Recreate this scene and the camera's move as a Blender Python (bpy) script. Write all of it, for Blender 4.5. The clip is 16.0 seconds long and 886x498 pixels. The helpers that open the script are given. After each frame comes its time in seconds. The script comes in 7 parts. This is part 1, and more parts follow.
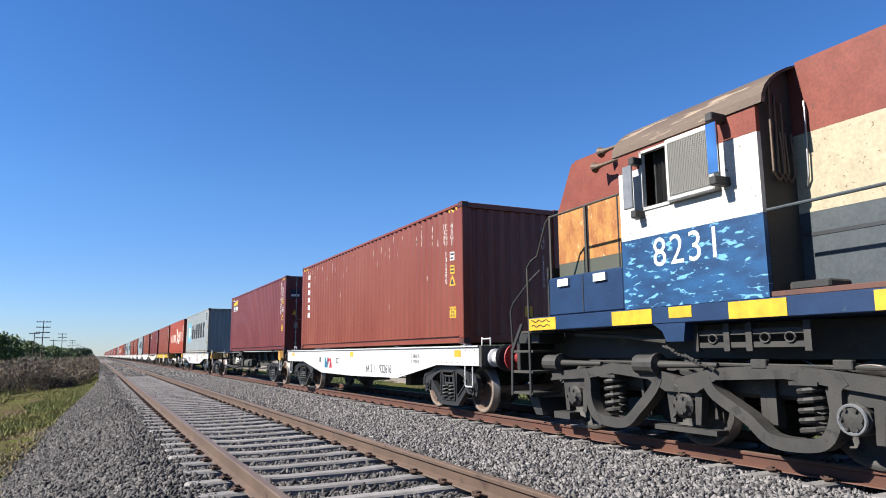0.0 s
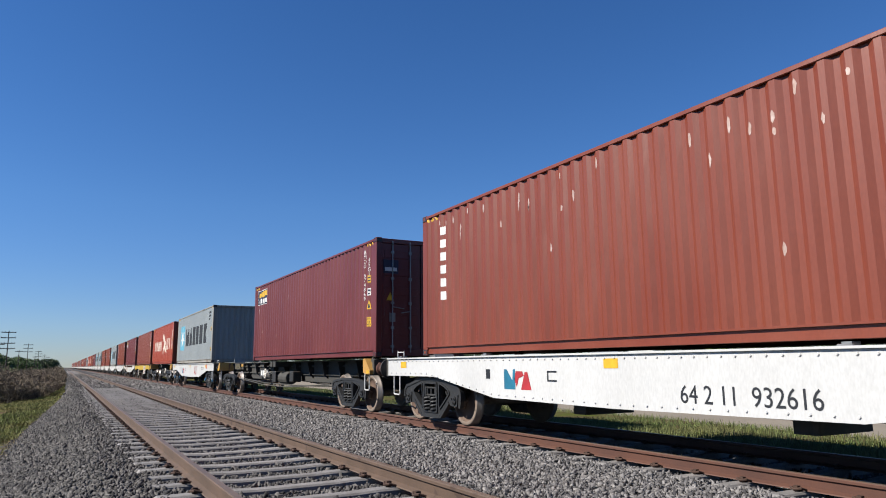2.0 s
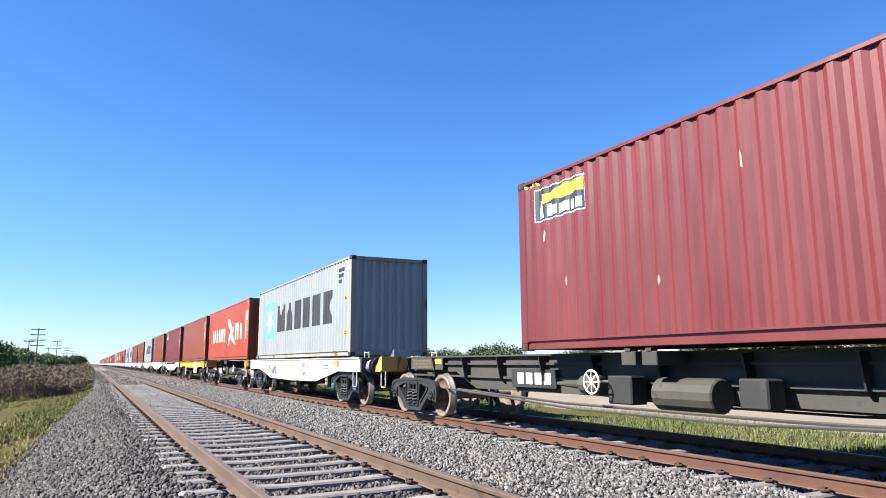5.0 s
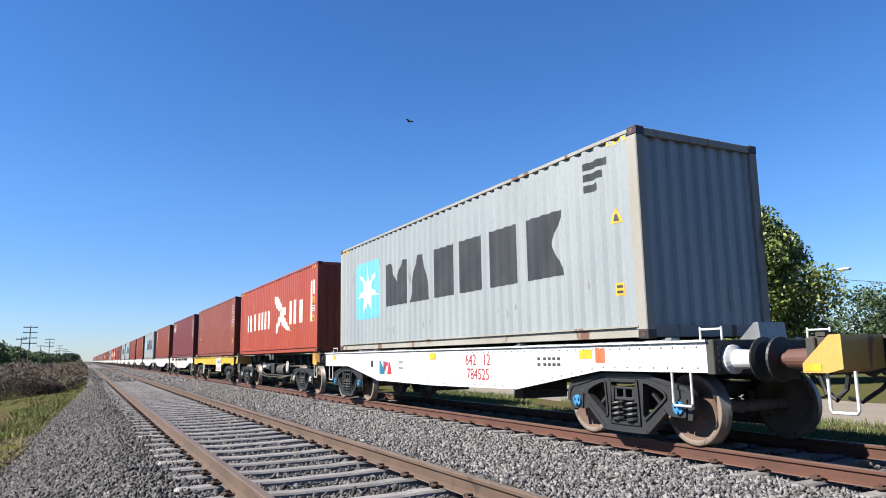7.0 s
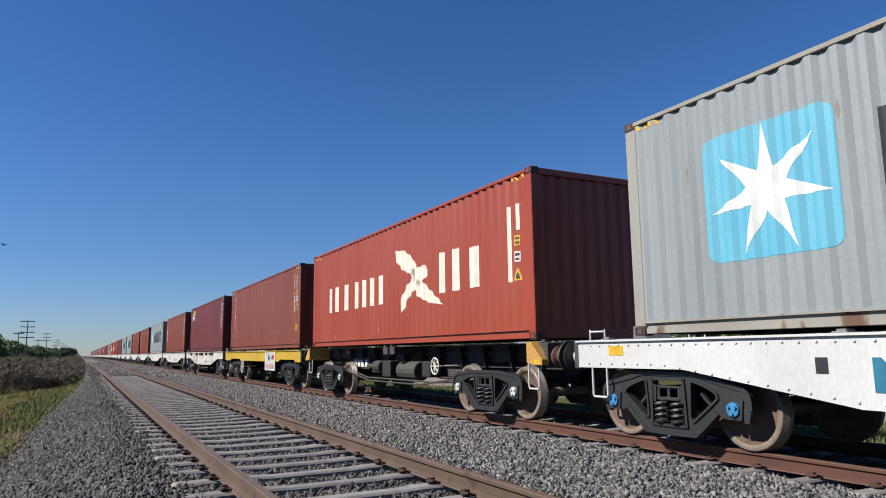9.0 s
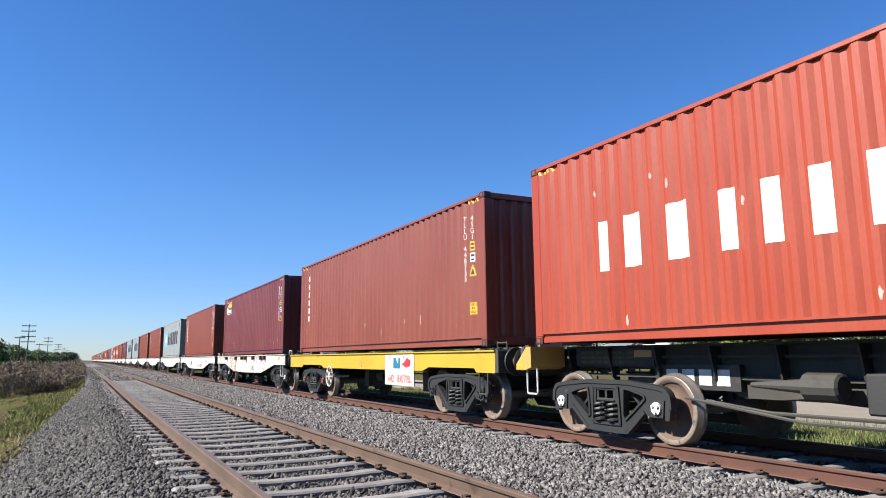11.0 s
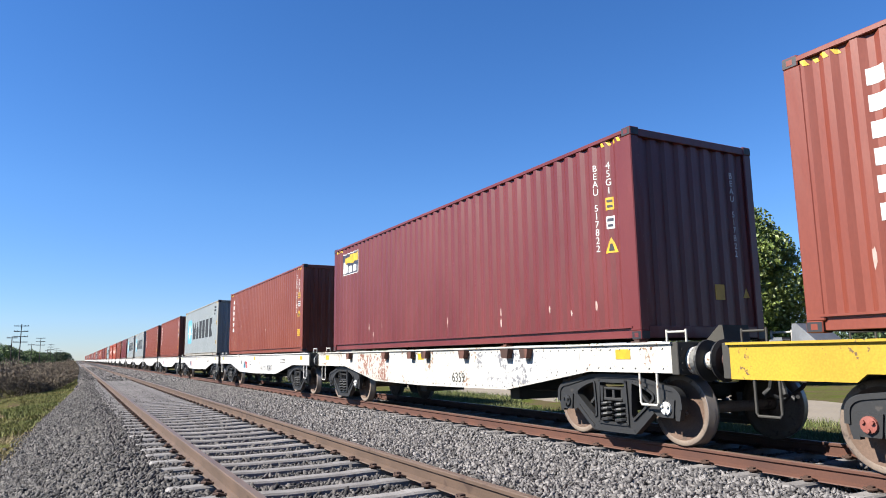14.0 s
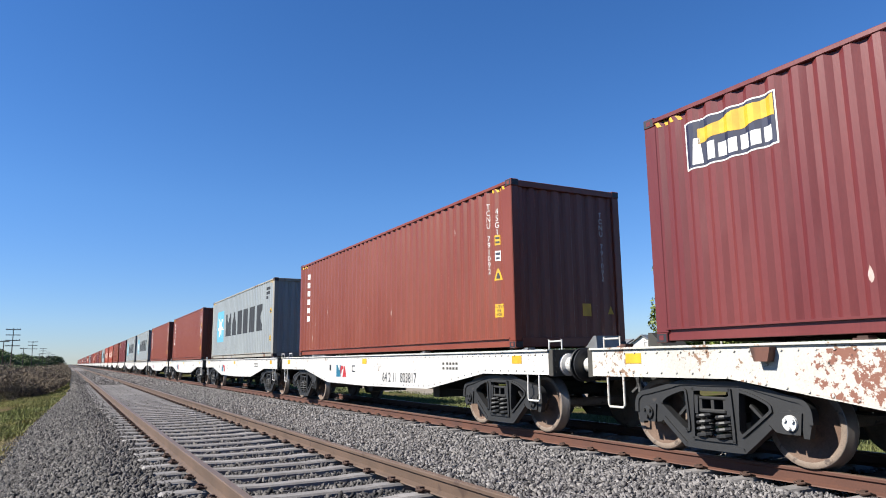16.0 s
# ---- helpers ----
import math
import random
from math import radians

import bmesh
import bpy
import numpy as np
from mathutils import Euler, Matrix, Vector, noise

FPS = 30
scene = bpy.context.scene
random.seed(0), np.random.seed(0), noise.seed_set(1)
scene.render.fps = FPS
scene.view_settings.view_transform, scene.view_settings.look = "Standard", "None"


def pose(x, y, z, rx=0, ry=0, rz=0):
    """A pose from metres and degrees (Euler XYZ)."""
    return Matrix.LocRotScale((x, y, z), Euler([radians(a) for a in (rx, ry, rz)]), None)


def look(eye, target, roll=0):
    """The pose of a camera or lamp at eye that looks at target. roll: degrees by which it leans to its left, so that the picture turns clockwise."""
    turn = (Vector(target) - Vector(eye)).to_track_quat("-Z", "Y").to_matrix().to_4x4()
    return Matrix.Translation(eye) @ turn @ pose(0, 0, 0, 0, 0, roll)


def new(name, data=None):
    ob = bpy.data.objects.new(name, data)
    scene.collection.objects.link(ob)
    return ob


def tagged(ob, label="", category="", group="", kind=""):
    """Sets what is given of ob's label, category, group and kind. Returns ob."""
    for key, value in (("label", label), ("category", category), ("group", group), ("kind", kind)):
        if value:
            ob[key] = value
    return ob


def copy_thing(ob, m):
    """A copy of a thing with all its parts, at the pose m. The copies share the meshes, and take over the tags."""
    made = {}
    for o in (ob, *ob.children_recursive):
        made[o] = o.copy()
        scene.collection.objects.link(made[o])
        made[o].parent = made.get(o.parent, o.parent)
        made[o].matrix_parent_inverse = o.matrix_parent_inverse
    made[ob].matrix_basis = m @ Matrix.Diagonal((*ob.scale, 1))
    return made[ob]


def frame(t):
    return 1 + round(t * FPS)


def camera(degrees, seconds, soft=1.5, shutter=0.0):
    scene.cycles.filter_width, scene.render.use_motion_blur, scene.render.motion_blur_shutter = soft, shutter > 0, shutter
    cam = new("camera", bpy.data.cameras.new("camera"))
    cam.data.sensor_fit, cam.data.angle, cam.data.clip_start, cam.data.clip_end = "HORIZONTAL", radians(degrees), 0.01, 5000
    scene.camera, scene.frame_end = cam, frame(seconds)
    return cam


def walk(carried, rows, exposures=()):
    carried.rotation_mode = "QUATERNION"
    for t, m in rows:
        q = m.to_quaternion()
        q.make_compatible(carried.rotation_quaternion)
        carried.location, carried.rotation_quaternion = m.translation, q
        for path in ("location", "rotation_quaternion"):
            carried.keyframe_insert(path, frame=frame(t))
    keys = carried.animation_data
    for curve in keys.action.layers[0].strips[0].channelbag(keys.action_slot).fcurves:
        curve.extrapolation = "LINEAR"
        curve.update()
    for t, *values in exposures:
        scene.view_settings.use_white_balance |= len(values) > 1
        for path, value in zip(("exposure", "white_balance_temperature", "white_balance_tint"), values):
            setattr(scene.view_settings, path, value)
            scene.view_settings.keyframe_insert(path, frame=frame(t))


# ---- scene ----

cam = camera(65.92, 16.0, soft=1.0)
EYE = 1.163            # above the train's rail head
TURNS = [(0, -26.61, 8.63, 0.53), (0.5, -27.24, 9.17, 1.09), (1, -27.11, 9.13, 1.49), (1.5, -28.41, 9.54, 1.13),
         (2, -28.69, 9.52, 0.55), (2.5, -27.31, 9.63, 0.89), (3, -26.59, 9.71, 1.0), (3.5, -26.14, 9.9, 0.0),
         (4, -26.38, 9.86, -0.17), (4.8, -26.8, 9.5, 0.2), (5.7, -27.15, 9.0, 0.7), (6.5, -27.3, 8.83, 0.87),
         (7, -27.38, 8.84, 0.95), (7.5, -27.22, 8.88, 1.02), (8, -27.32, 8.88, 0.91), (8.5, -27.04, 8.42, 0.96),
         (9, -27.58, 8.52, 0.7), (10.2, -27.6, 8.8, 0.65), (11.5, -27.45, 9.02, 0.62), (12, -27.59, 9.06, 0.86),
         (12.5, -27.26, 8.74, 0.75), (13, -27.44, 8.72, 0.97), (13.5, -27.98, 8.97, 0.56), (14, -27.95, 8.85, 0.76),
         (14.5, -27.89, 8.87, 0.71), (15, -28.22, 9.49, 0.7), (15.5, -28.38, 9.38, 0.86), (16, -28.42, 9.18, 0.72)]
EXPOSURES = [(0, 1.45), (1.0, 1.5), (1.5, 1.35), (2, 1.02), (2.5, 1.02), (3, 1.05), (3.5, 1.56), (4, 2.02), (5.2, 1.95), (6.5, 1.78), (7, 1.55), (7.5, 1.2), (8, 0.9), (9, 0.88), (10.2, 1.2), (11.5, 1.68), (12, 1.73), (12.5, 1.6), (14, 1.57), (14.5, 1.62), (15, 1.28), (16, 1.36)]
walk(cam, [(t, pose(0, 0, EYE, 90 + p, r, y)) for t, y, p, r in TURNS], EXPOSURES)

# ---- sky and sun ----
SUN_EL, SUN_TO = 40.0, 12.5      # elevation; degrees by which the sun stands ahead of square to the track
world = bpy.data.worlds.new("sky")
scene.world = world
world.use_nodes = True
sky = world.node_tree.nodes.new("ShaderNodeTexSky")
sky.sky_type, sky.sun_disc = "NISHITA", False
sky.sun_elevation, sky.sun_rotation = radians(SUN_EL), radians(-90 + SUN_TO)
sky.altitude, sky.air_density, sky.dust_density, sky.ozone_density = 30, 1.0, 0.0, 4.0
world.node_tree.nodes["Background"].inputs["Strength"].default_value = 0.05
deep = world.node_tree.nodes.new("ShaderNodeHueSaturation")
deep.inputs["Saturation"].default_value = 1.2
world.node_tree.links.new(sky.outputs[0], deep.inputs["Color"])
tint = world.node_tree.nodes.new("ShaderNodeMixRGB")
tint.blend_type = "MULTIPLY"
tint.inputs["Fac"].default_value = 1.0
# low air is a paler, bluer haze than the model's yellow horizon
upward = world.node_tree.nodes.new("ShaderNodeTexCoord")
height = world.node_tree.nodes.new("ShaderNodeSeparateXYZ")
haze = world.node_tree.nodes.new("ShaderNodeValToRGB")
haze.color_ramp.elements[0].position, haze.color_ramp.elements[1].position = 0.0, 0.22
haze.color_ramp.elements[0].color, haze.color_ramp.elements[1].color = (0.60, 0.72, 1.06, 1), (0.85, 0.95, 1.18, 1)
world.node_tree.links.new(upward.outputs["Generated"], height.inputs[0])
world.node_tree.links.new(height.outputs["Z"], haze.inputs["Fac"])
world.node_tree.links.new(haze.outputs["Color"], tint.inputs["Color2"])
world.node_tree.links.new(deep.outputs[0], tint.inputs["Color1"])
world.node_tree.links.new(tint.outputs[0], world.node_tree.nodes["Background"].inputs["Color"])
sun = new("sun", bpy.data.lights.new("sun", "SUN"))
sun.data.energy, sun.data.angle, sun.data.color = 5.0, radians(0.55), (1.0, 0.95, 0.87)
a, b = radians(SUN_EL), radians(SUN_TO)
sun.matrix_world = look((-60 * math.cos(b), 60 * math.sin(b), 60 * math.tan(a)), (0, 0, 0))


# ---- materials ----
def surface(name, base, other=None, scale=3.0, rough=0.6, metal=0.0, grain=0.25, bump=0.15, fine=60.0, stain=None,
            stain_at=0.62, stretch=(1, 1, 1), island=0.0, per_object=0.0, spec=0.5, dent=0.0):
    """A weathered surface: two noises blend base and other, a third lays stains, a fine one gives relief."""
    m = bpy.data.materials.new(name)
    m.use_nodes = True
    n, l = m.node_tree.nodes, m.node_tree.links
    out = n["Principled BSDF"]
    out.inputs["Roughness"].default_value, out.inputs["Metallic"].default_value = rough, metal
    out.inputs["Specular IOR Level"].default_value = spec
    at = n.new("ShaderNodeTexCoord")
    mp = n.new("ShaderNodeMapping")
    mp.inputs["Scale"].default_value = stretch
    l.new(at.outputs["Object"], mp.inputs["Vector"])

    def cloud(s, detail=4, offset=0.0):
        t = n.new("ShaderNodeTexNoise")
        t.inputs["Scale"].default_value, t.inputs["Detail"].default_value = s, detail
        t.inputs["Distortion"].default_value = offset
        l.new(mp.outputs["Vector"], t.inputs["Vector"])
        return t.outputs["Fac"]

    def ramp(fac, p0, p1, c0=(0, 0, 0, 1), c1=(1, 1, 1, 1)):
        r = n.new("ShaderNodeValToRGB")
        r.color_ramp.elements[0].position, r.color_ramp.elements[1].position = p0, p1
        r.color_ramp.elements[0].color, r.color_ramp.elements[1].color = c0, c1
        l.new(fac, r.inputs["Fac"])
        return r.outputs["Color"]

    def mix(kind, fac, c1, c2):
        x = n.new("ShaderNodeMixRGB")
        x.blend_type = kind
        for socket, v in zip(("Fac", "Color1", "Color2"), (fac, c1, c2)):
            if isinstance(v, (int, float)):
                x.inputs[socket].default_value = v
            elif isinstance(v, tuple):
                x.inputs[socket].default_value = (*v, 1)
            else:
                l.new(v, x.inputs[socket])
        return x.outputs["Color"]

    other = other or tuple(c * 0.72 for c in base)
    col = mix("MIX", ramp(cloud(scale), 0.35, 0.68), base, other)
    small = cloud(fine, 6)
    col = mix("MULTIPLY", grain, col, ramp(small, 0.3, 0.7, (0.45, 0.45, 0.45, 1), (1.15, 1.15, 1.15, 1)))
    if stain:
        col = mix("MIX", ramp(cloud(scale * 2.7, 7, 0.4), stain_at, stain_at + 0.06), col, stain)
    if island or per_object:
        r = n.new("ShaderNodeNewGeometry").outputs["Random Per Island"] if island else n.new("ShaderNodeObjectInfo").outputs["Random"]
        k = island or per_object
        col = mix("MULTIPLY", 1.0, col, ramp(r, 0, 1, (1 - k, 1 - k, 1 - k * 0.96, 1), (1 + k, 1 + k * 0.97, 1 + k * 0.94, 1)))
    l.new(col, out.inputs["Base Color"])
    if bump:
        bp = n.new("ShaderNodeBump")
        bp.inputs["Strength"].default_value, bp.inputs["Distance"].default_value = bump, 0.01
        l.new(small, bp.inputs["Height"])
        if dent:
            wide = n.new("ShaderNodeBump")
            wide.inputs["Strength"].default_value, wide.inputs["Distance"].default_value = dent, 0.05
            l.new(cloud(1.7, 2, 0.3), wide.inputs["Height"])
            l.new(wide.outputs["Normal"], bp.inputs["Normal"])
        l.new(bp.outputs["Normal"], out.inputs["Normal"])
    return m


def steel_paint(name, base, fade, rust=(0.10, 0.035, 0.018), stain_at=0.66, rough=0.4):
    return surface(name, base, fade, 0.9, rough, 0, 0.22, 0.06, 45, rust, stain_at, (1.6, 1.0, 0.35), spec=0.45, dent=0.45)


def chipped(name, base, under, amount, deep=(0.035, 0.025, 0.02)):
    """Old paint that has flaked in clusters down to an under-coat, with a few deep chips."""
    m = surface(name, base, tuple(c * 0.86 for c in base), 1.3, 0.65, 0, 0.3, 0.1, 40, spec=0.3)
    n, l = m.node_tree.nodes, m.node_tree.links
    out, at = n["Principled BSDF"], n.new("ShaderNodeTexCoord")
    col = out.inputs["Base Color"].links[0].from_socket
    for scale, wide, cut, paint in ((16.0, 1.6, 1.26 - amount, under), (38.0, 2.6, 1.31 - amount * 0.5, deep)):
        noises = []
        for k in (scale, wide):
            t = n.new("ShaderNodeTexNoise")
            t.inputs["Scale"].default_value, t.inputs["Detail"].default_value, t.inputs["Roughness"].default_value = k, 6, 0.65
            l.new(at.outputs["Object"], t.inputs["Vector"])
            noises.append(t.outputs["Fac"])
        both = n.new("ShaderNodeMath")
        l.new(noises[0], both.inputs[0])
        l.new(noises[1], both.inputs[1])
        r = n.new("ShaderNodeMapRange")
        r.inputs["From Min"].default_value, r.inputs["From Max"].default_value = cut, cut + 0.035
        l.new(both.outputs[0], r.inputs["Value"])
        x = n.new("ShaderNodeMixRGB")
        l.new(r.outputs[0], x.inputs["Fac"])
        l.new(col, x.inputs["Color1"])
        x.inputs["Color2"].default_value = (*paint, 1)
        col = x.outputs["Color"]
    l.new(col, out.inputs["Base Color"])
    return m


M_BROWN = steel_paint("container_brown", (0.1279, 0.02523, 0.01201), (0.154, 0.03871, 0.02071), stain_at=0.72)
M_PINKBROWN = steel_paint("container_faded_brown", (0.1386, 0.03087, 0.01728), (0.1602, 0.04293, 0.02592), stain_at=0.74)
M_MAROON = steel_paint("container_maroon", (0.08856, 0.01419, 0.01484), (0.1148, 0.02435, 0.0223), stain_at=0.75)
M_ORANGE = steel_paint("container_orange_red", (0.221, 0.0317, 0.0128), (0.239, 0.0455, 0.0213), stain_at=0.76)
M_GREY = steel_paint("container_grey", (0.205, 0.225, 0.229), (0.176, 0.195, 0.203), (0.0829, 0.0635, 0.0488), 0.70)
M_GREYRUST = steel_paint("grey_rusted_frame", (0.21, 0.205, 0.185), (0.175, 0.16, 0.135), (0.085, 0.04, 0.022), 0.60, 0.7)
M_CASTING = steel_paint("rusted_casting", (0.107, 0.04, 0.024), (0.0639, 0.0266, 0.0186), (0.032, 0.0133, 0.00799), 0.5, 0.75)
M_ROOF = steel_paint("container_roof", (0.16, 0.0639, 0.048), (0.117, 0.048, 0.0373))
M_WHITE = steel_paint("wagon_white", (0.44, 0.44, 0.435), (0.385, 0.385, 0.38), (0.25, 0.215, 0.18), 0.745)
M_OLDWHITE = chipped("wagon_chipped_white", (0.40, 0.39, 0.355), (0.17, 0.105, 0.07), 0.13)
M_WORNWHITE = chipped("wagon_worn_white", (0.425, 0.42, 0.405), (0.14, 0.10, 0.075), 0.07)
M_PRIMER = chipped("wagon_primer_patch", (0.40, 0.37, 0.33), (0.15, 0.065, 0.045), 0.22)
M_SCRAPED = chipped("wagon_scraped_slate", (0.40, 0.395, 0.38), (0.13, 0.13, 0.14), 0.2)
M_WAGONYELLOW = chipped("wagon_yellow", (0.36, 0.235, 0.02), (0.10, 0.06, 0.03), 0.06)
M_LOCKBOX = steel_paint("lock_box_ochre", (0.40, 0.235, 0.06), (0.34, 0.18, 0.05), (0.18, 0.08, 0.04), 0.60)
M_WEEDS = surface("tall_weeds", (0.065, 0.09375, 0.02125), (0.1063, 0.11, 0.035), 0.7, 0.8, 0, 0.2, 0.0, 30, island=0.5)
M_WAGONBLACK = surface("wagon_black", (0.00962, 0.00962, 0.00962), (0.0186, 0.0176, 0.016), 1.2, 0.6, 0, 0.4, 0.15, 50, (0.032, 0.024, 0.0186), 0.62)
M_DARKGREY = surface("wagon_dusty_grey", (0.024, 0.0225, 0.019), (0.038, 0.035, 0.028), 1.5, 0.75, 0, 0.4, 0.15, 50, (0.018, 0.012, 0.009), 0.64)
M_BOGIE = surface("bogie_cast_iron", (0.0084, 0.00882, 0.009712), (0.01286, 0.01286, 0.01313), 3, 0.58, 0, 0.35, 0.12, 40, (0.03, 0.026, 0.023), 0.66)
M_LOCOTRUCK = surface("truck_dusty_iron", (0.0187, 0.01742, 0.01572), (0.0306, 0.02805, 0.02465), 3, 0.7, 0, 0.5, 0.2, 50, (0.0105, 0.0095, 0.0085), 0.6)
M_WHEEL = surface("wheel_dusty", (0.161, 0.124, 0.0958), (0.12, 0.0879, 0.0679), 3.5, 0.8, 0.1, 0.4, 0.2, 50, (0.0559, 0.0399, 0.0319), 0.62)
M_TREAD = surface("wheel_tread", (0.20, 0.18, 0.165), (0.15, 0.13, 0.12), 6, 0.45, 0.7, 0.2, 0.03, 80)
M_WHEELHUB = surface("wheel_rust_plate", (0.105, 0.066, 0.045), (0.075, 0.042, 0.028), 3, 0.85, 0, 0.4, 0.2, 50, (0.04, 0.026, 0.019), 0.66)
M_STENCIL = surface("faded_stencil", (0.085, 0.07, 0.028), (0.05, 0.043, 0.022), 9, 0.8)
M_REDCAP = surface("red_cap", (0.20, 0.055, 0.04), (0.15, 0.045, 0.033), 8, 0.6)
M_BLUECAP = surface("blue_cap", (0.0266, 0.16, 0.32), (0.0213, 0.128, 0.266), 8, 0.5)
M_WHITECAP = surface("white_cap", (0.464, 0.464, 0.451), None, 8, 0.5)
M_RUSTBUFFER = steel_paint("rust_buffer", (0.0851, 0.032, 0.0213), (0.0533, 0.024, 0.0186), rough=0.7)
M_REDBUFFER = surface("red_buffer", (0.223, 0.0186, 0.0186), None, 4, 0.5)
M_TAG = surface("yellow_tag", (0.507, 0.297, 0.0132), None, 6, 0.5, 0, 0.15, 0.02)
M_REDTAG = surface("red_tag", (0.497, 0.106, 0.0397), None, 6, 0.5, 0, 0.15, 0.02)
M_BLACKPAINT = surface("black_lettering", (0.0133, 0.0149, 0.0186), None, 6, 0.5, 0, 0.15, 0.02)
M_DARKLETTER = surface("slate_lettering", (0.020, 0.024, 0.030), (0.032, 0.036, 0.042), 2, 0.75, 0, 0.3, 0.03, spec=0.2)
M_WHITEPAINT = surface("white_lettering", (0.53, 0.53, 0.517), (0.451, 0.451, 0.437), 5, 0.5, 0, 0.15, 0.02)
M_CREAM = surface("cream_lettering", (0.543, 0.503, 0.437), (0.477, 0.437, 0.371), 5, 0.5, 0, 0.15, 0.02)
M_LOGOBLUE = surface("sky_blue_paint", (0.0693, 0.277, 0.383), (0.0903, 0.298, 0.4), 2, 0.5, 0, 0.2, 0.03)
M_NAVY = surface("navy_paint", (0.00962, 0.0133, 0.0373), None, 5, 0.5, 0, 0.15, 0.02)
M_REDPAINT = surface("red_lettering", (0.33, 0.0213, 0.0266), None, 5, 0.5, 0, 0.15, 0.02)
M_TEAL = surface("teal_lettering", (0.0107, 0.117, 0.192), None, 5, 0.5, 0, 0.15, 0.02)
M_GALV = surface("galvanised_steel", (0.223, 0.229, 0.235), None, 6, 0.45, 0.6, 0.2, 0.05)
M_RAIL = surface("rail_brown", (0.0903, 0.0559, 0.0373), (0.0639, 0.04, 0.0266), 2, 0.75, 0.15, 0.3, 0.15, 60, (0.0426, 0.024, 0.016), 0.62)
M_RAILRUST = surface("rail_red_rust", (0.0829, 0.032, 0.0186), (0.0586, 0.024, 0.016), 2, 0.75, 0.15, 0.3, 0.15, 60)
M_RAILTOP = surface("rail_head", (0.16, 0.115, 0.0829), (0.128, 0.0881, 0.0639), 3, 0.5, 0.4, 0.25, 0.05, 70)
M_CONCRETE = surface("sleeper_concrete", (0.1894, 0.1783, 0.1728), (0.1386, 0.1294, 0.1239), 4, 0.85, 0, 0.4, 0.25, 55, (0.12, 0.105, 0.095), 0.62, per_object=0.16)
M_CLIP = surface("rail_clip_rust", (0.0533, 0.0266, 0.017), None, 12, 0.8, 0.2)
M_STONE = surface("ballast_stone", (0.135, 0.129, 0.127), (0.085, 0.08, 0.078), 9, 0.85, 0, 0.45, 0.3, 70, island=0.75)
M_OLDSTONE = surface("ballast_old_stone", (0.06786, 0.06351, 0.06133), (0.04002, 0.03698, 0.03524), 9, 0.85, 0, 0.45, 0.3, 70, island=0.85)
# near-black: the shade in the gaps between stones is put into this colour
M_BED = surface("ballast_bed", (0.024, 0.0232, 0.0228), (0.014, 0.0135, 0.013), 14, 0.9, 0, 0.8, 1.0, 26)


# ---- mesh helpers ----
def part(name, bm, material, parent, label="", smooth=False):
    me = bpy.data.meshes.new(name)
    bm.to_mesh(me)
    bm.free()
    for m in material if isinstance(material, (list, tuple)) else [material]:
        me.materials.append(m)
    if smooth:
        for f in me.polygons:
            f.use_smooth = True
    ob = new(name, me)
    ob.parent = parent
    return tagged(ob, label)


def share(name, data, parent, m=None):
    ob = new(name, data)
    ob.parent = parent
    if m is not None:
        ob.matrix_basis = m
    return ob


def thing(name, m, label, category, group="", kind=""):
    ob = new(name)
    ob.matrix_basis = m
    ob.empty_display_size = 0.3
    return tagged(ob, label, category, group, kind)


def box(bm, x0, x1, y0, y1, z0, z1, bevel=0.0):
    v = [bm.verts.new(p) for p in ((x0, y0, z0), (x1, y0, z0), (x1, y1, z0), (x0, y1, z0),
                                   (x0, y0, z1), (x1, y0, z1), (x1, y1, z1), (x0, y1, z1))]
    fs = [bm.faces.new([v[i] for i in q]) for q in ((3, 2, 1, 0), (4, 5, 6, 7), (0, 1, 5, 4), (1, 2, 6, 5), (2, 3, 7, 6), (3, 0, 4, 7))]
    if bevel:
        es = list({e for f in fs for e in f.edges})
        bmesh.ops.bevel(bm, geom=es, offset=bevel, segments=1, affect="EDGES")
    return bm


def prism(bm, outline, x0, x1):
    """A plate in the y-z plane between x0 and x1."""
    a = [bm.verts.new((x0, y, z)) for y, z in outline]
    b = [bm.verts.new((x1, y, z)) for y, z in outline]
    area = sum(p[0] * q[1] - q[0] * p[1] for p, q in zip(outline, outline[1:] + outline[:1]))
    if area > 0:
        a.reverse(), b.reverse()
    bm.faces.new(a)
    bm.faces.new(list(reversed(b)))
    for i in range(len(a)):
        j = (i + 1) % len(a)
        bm.faces.new((a[j], a[i], b[i], b[j]))
    return bm


def beam(bm, p, q, w, x0, x1):
    """A bar from p to q (y, z) of width w, between x0 and x1."""
    d = Vector((q[0] - p[0], q[1] - p[1])).normalized() * w / 2
    nx, nz = -d.y, d.x
    proud = 0.002 * (len(bm.verts) // 8 % 6 + 1)      # crossing bars never share a plane
    x0, x1 = x0 - proud, x1 + proud
    return prism(bm, [(p[0] + nx, p[1] + nz), (q[0] + nx, q[1] + nz), (q[0] - nx, q[1] - nz), (p[0] - nx, p[1] - nz)], x0, x1)


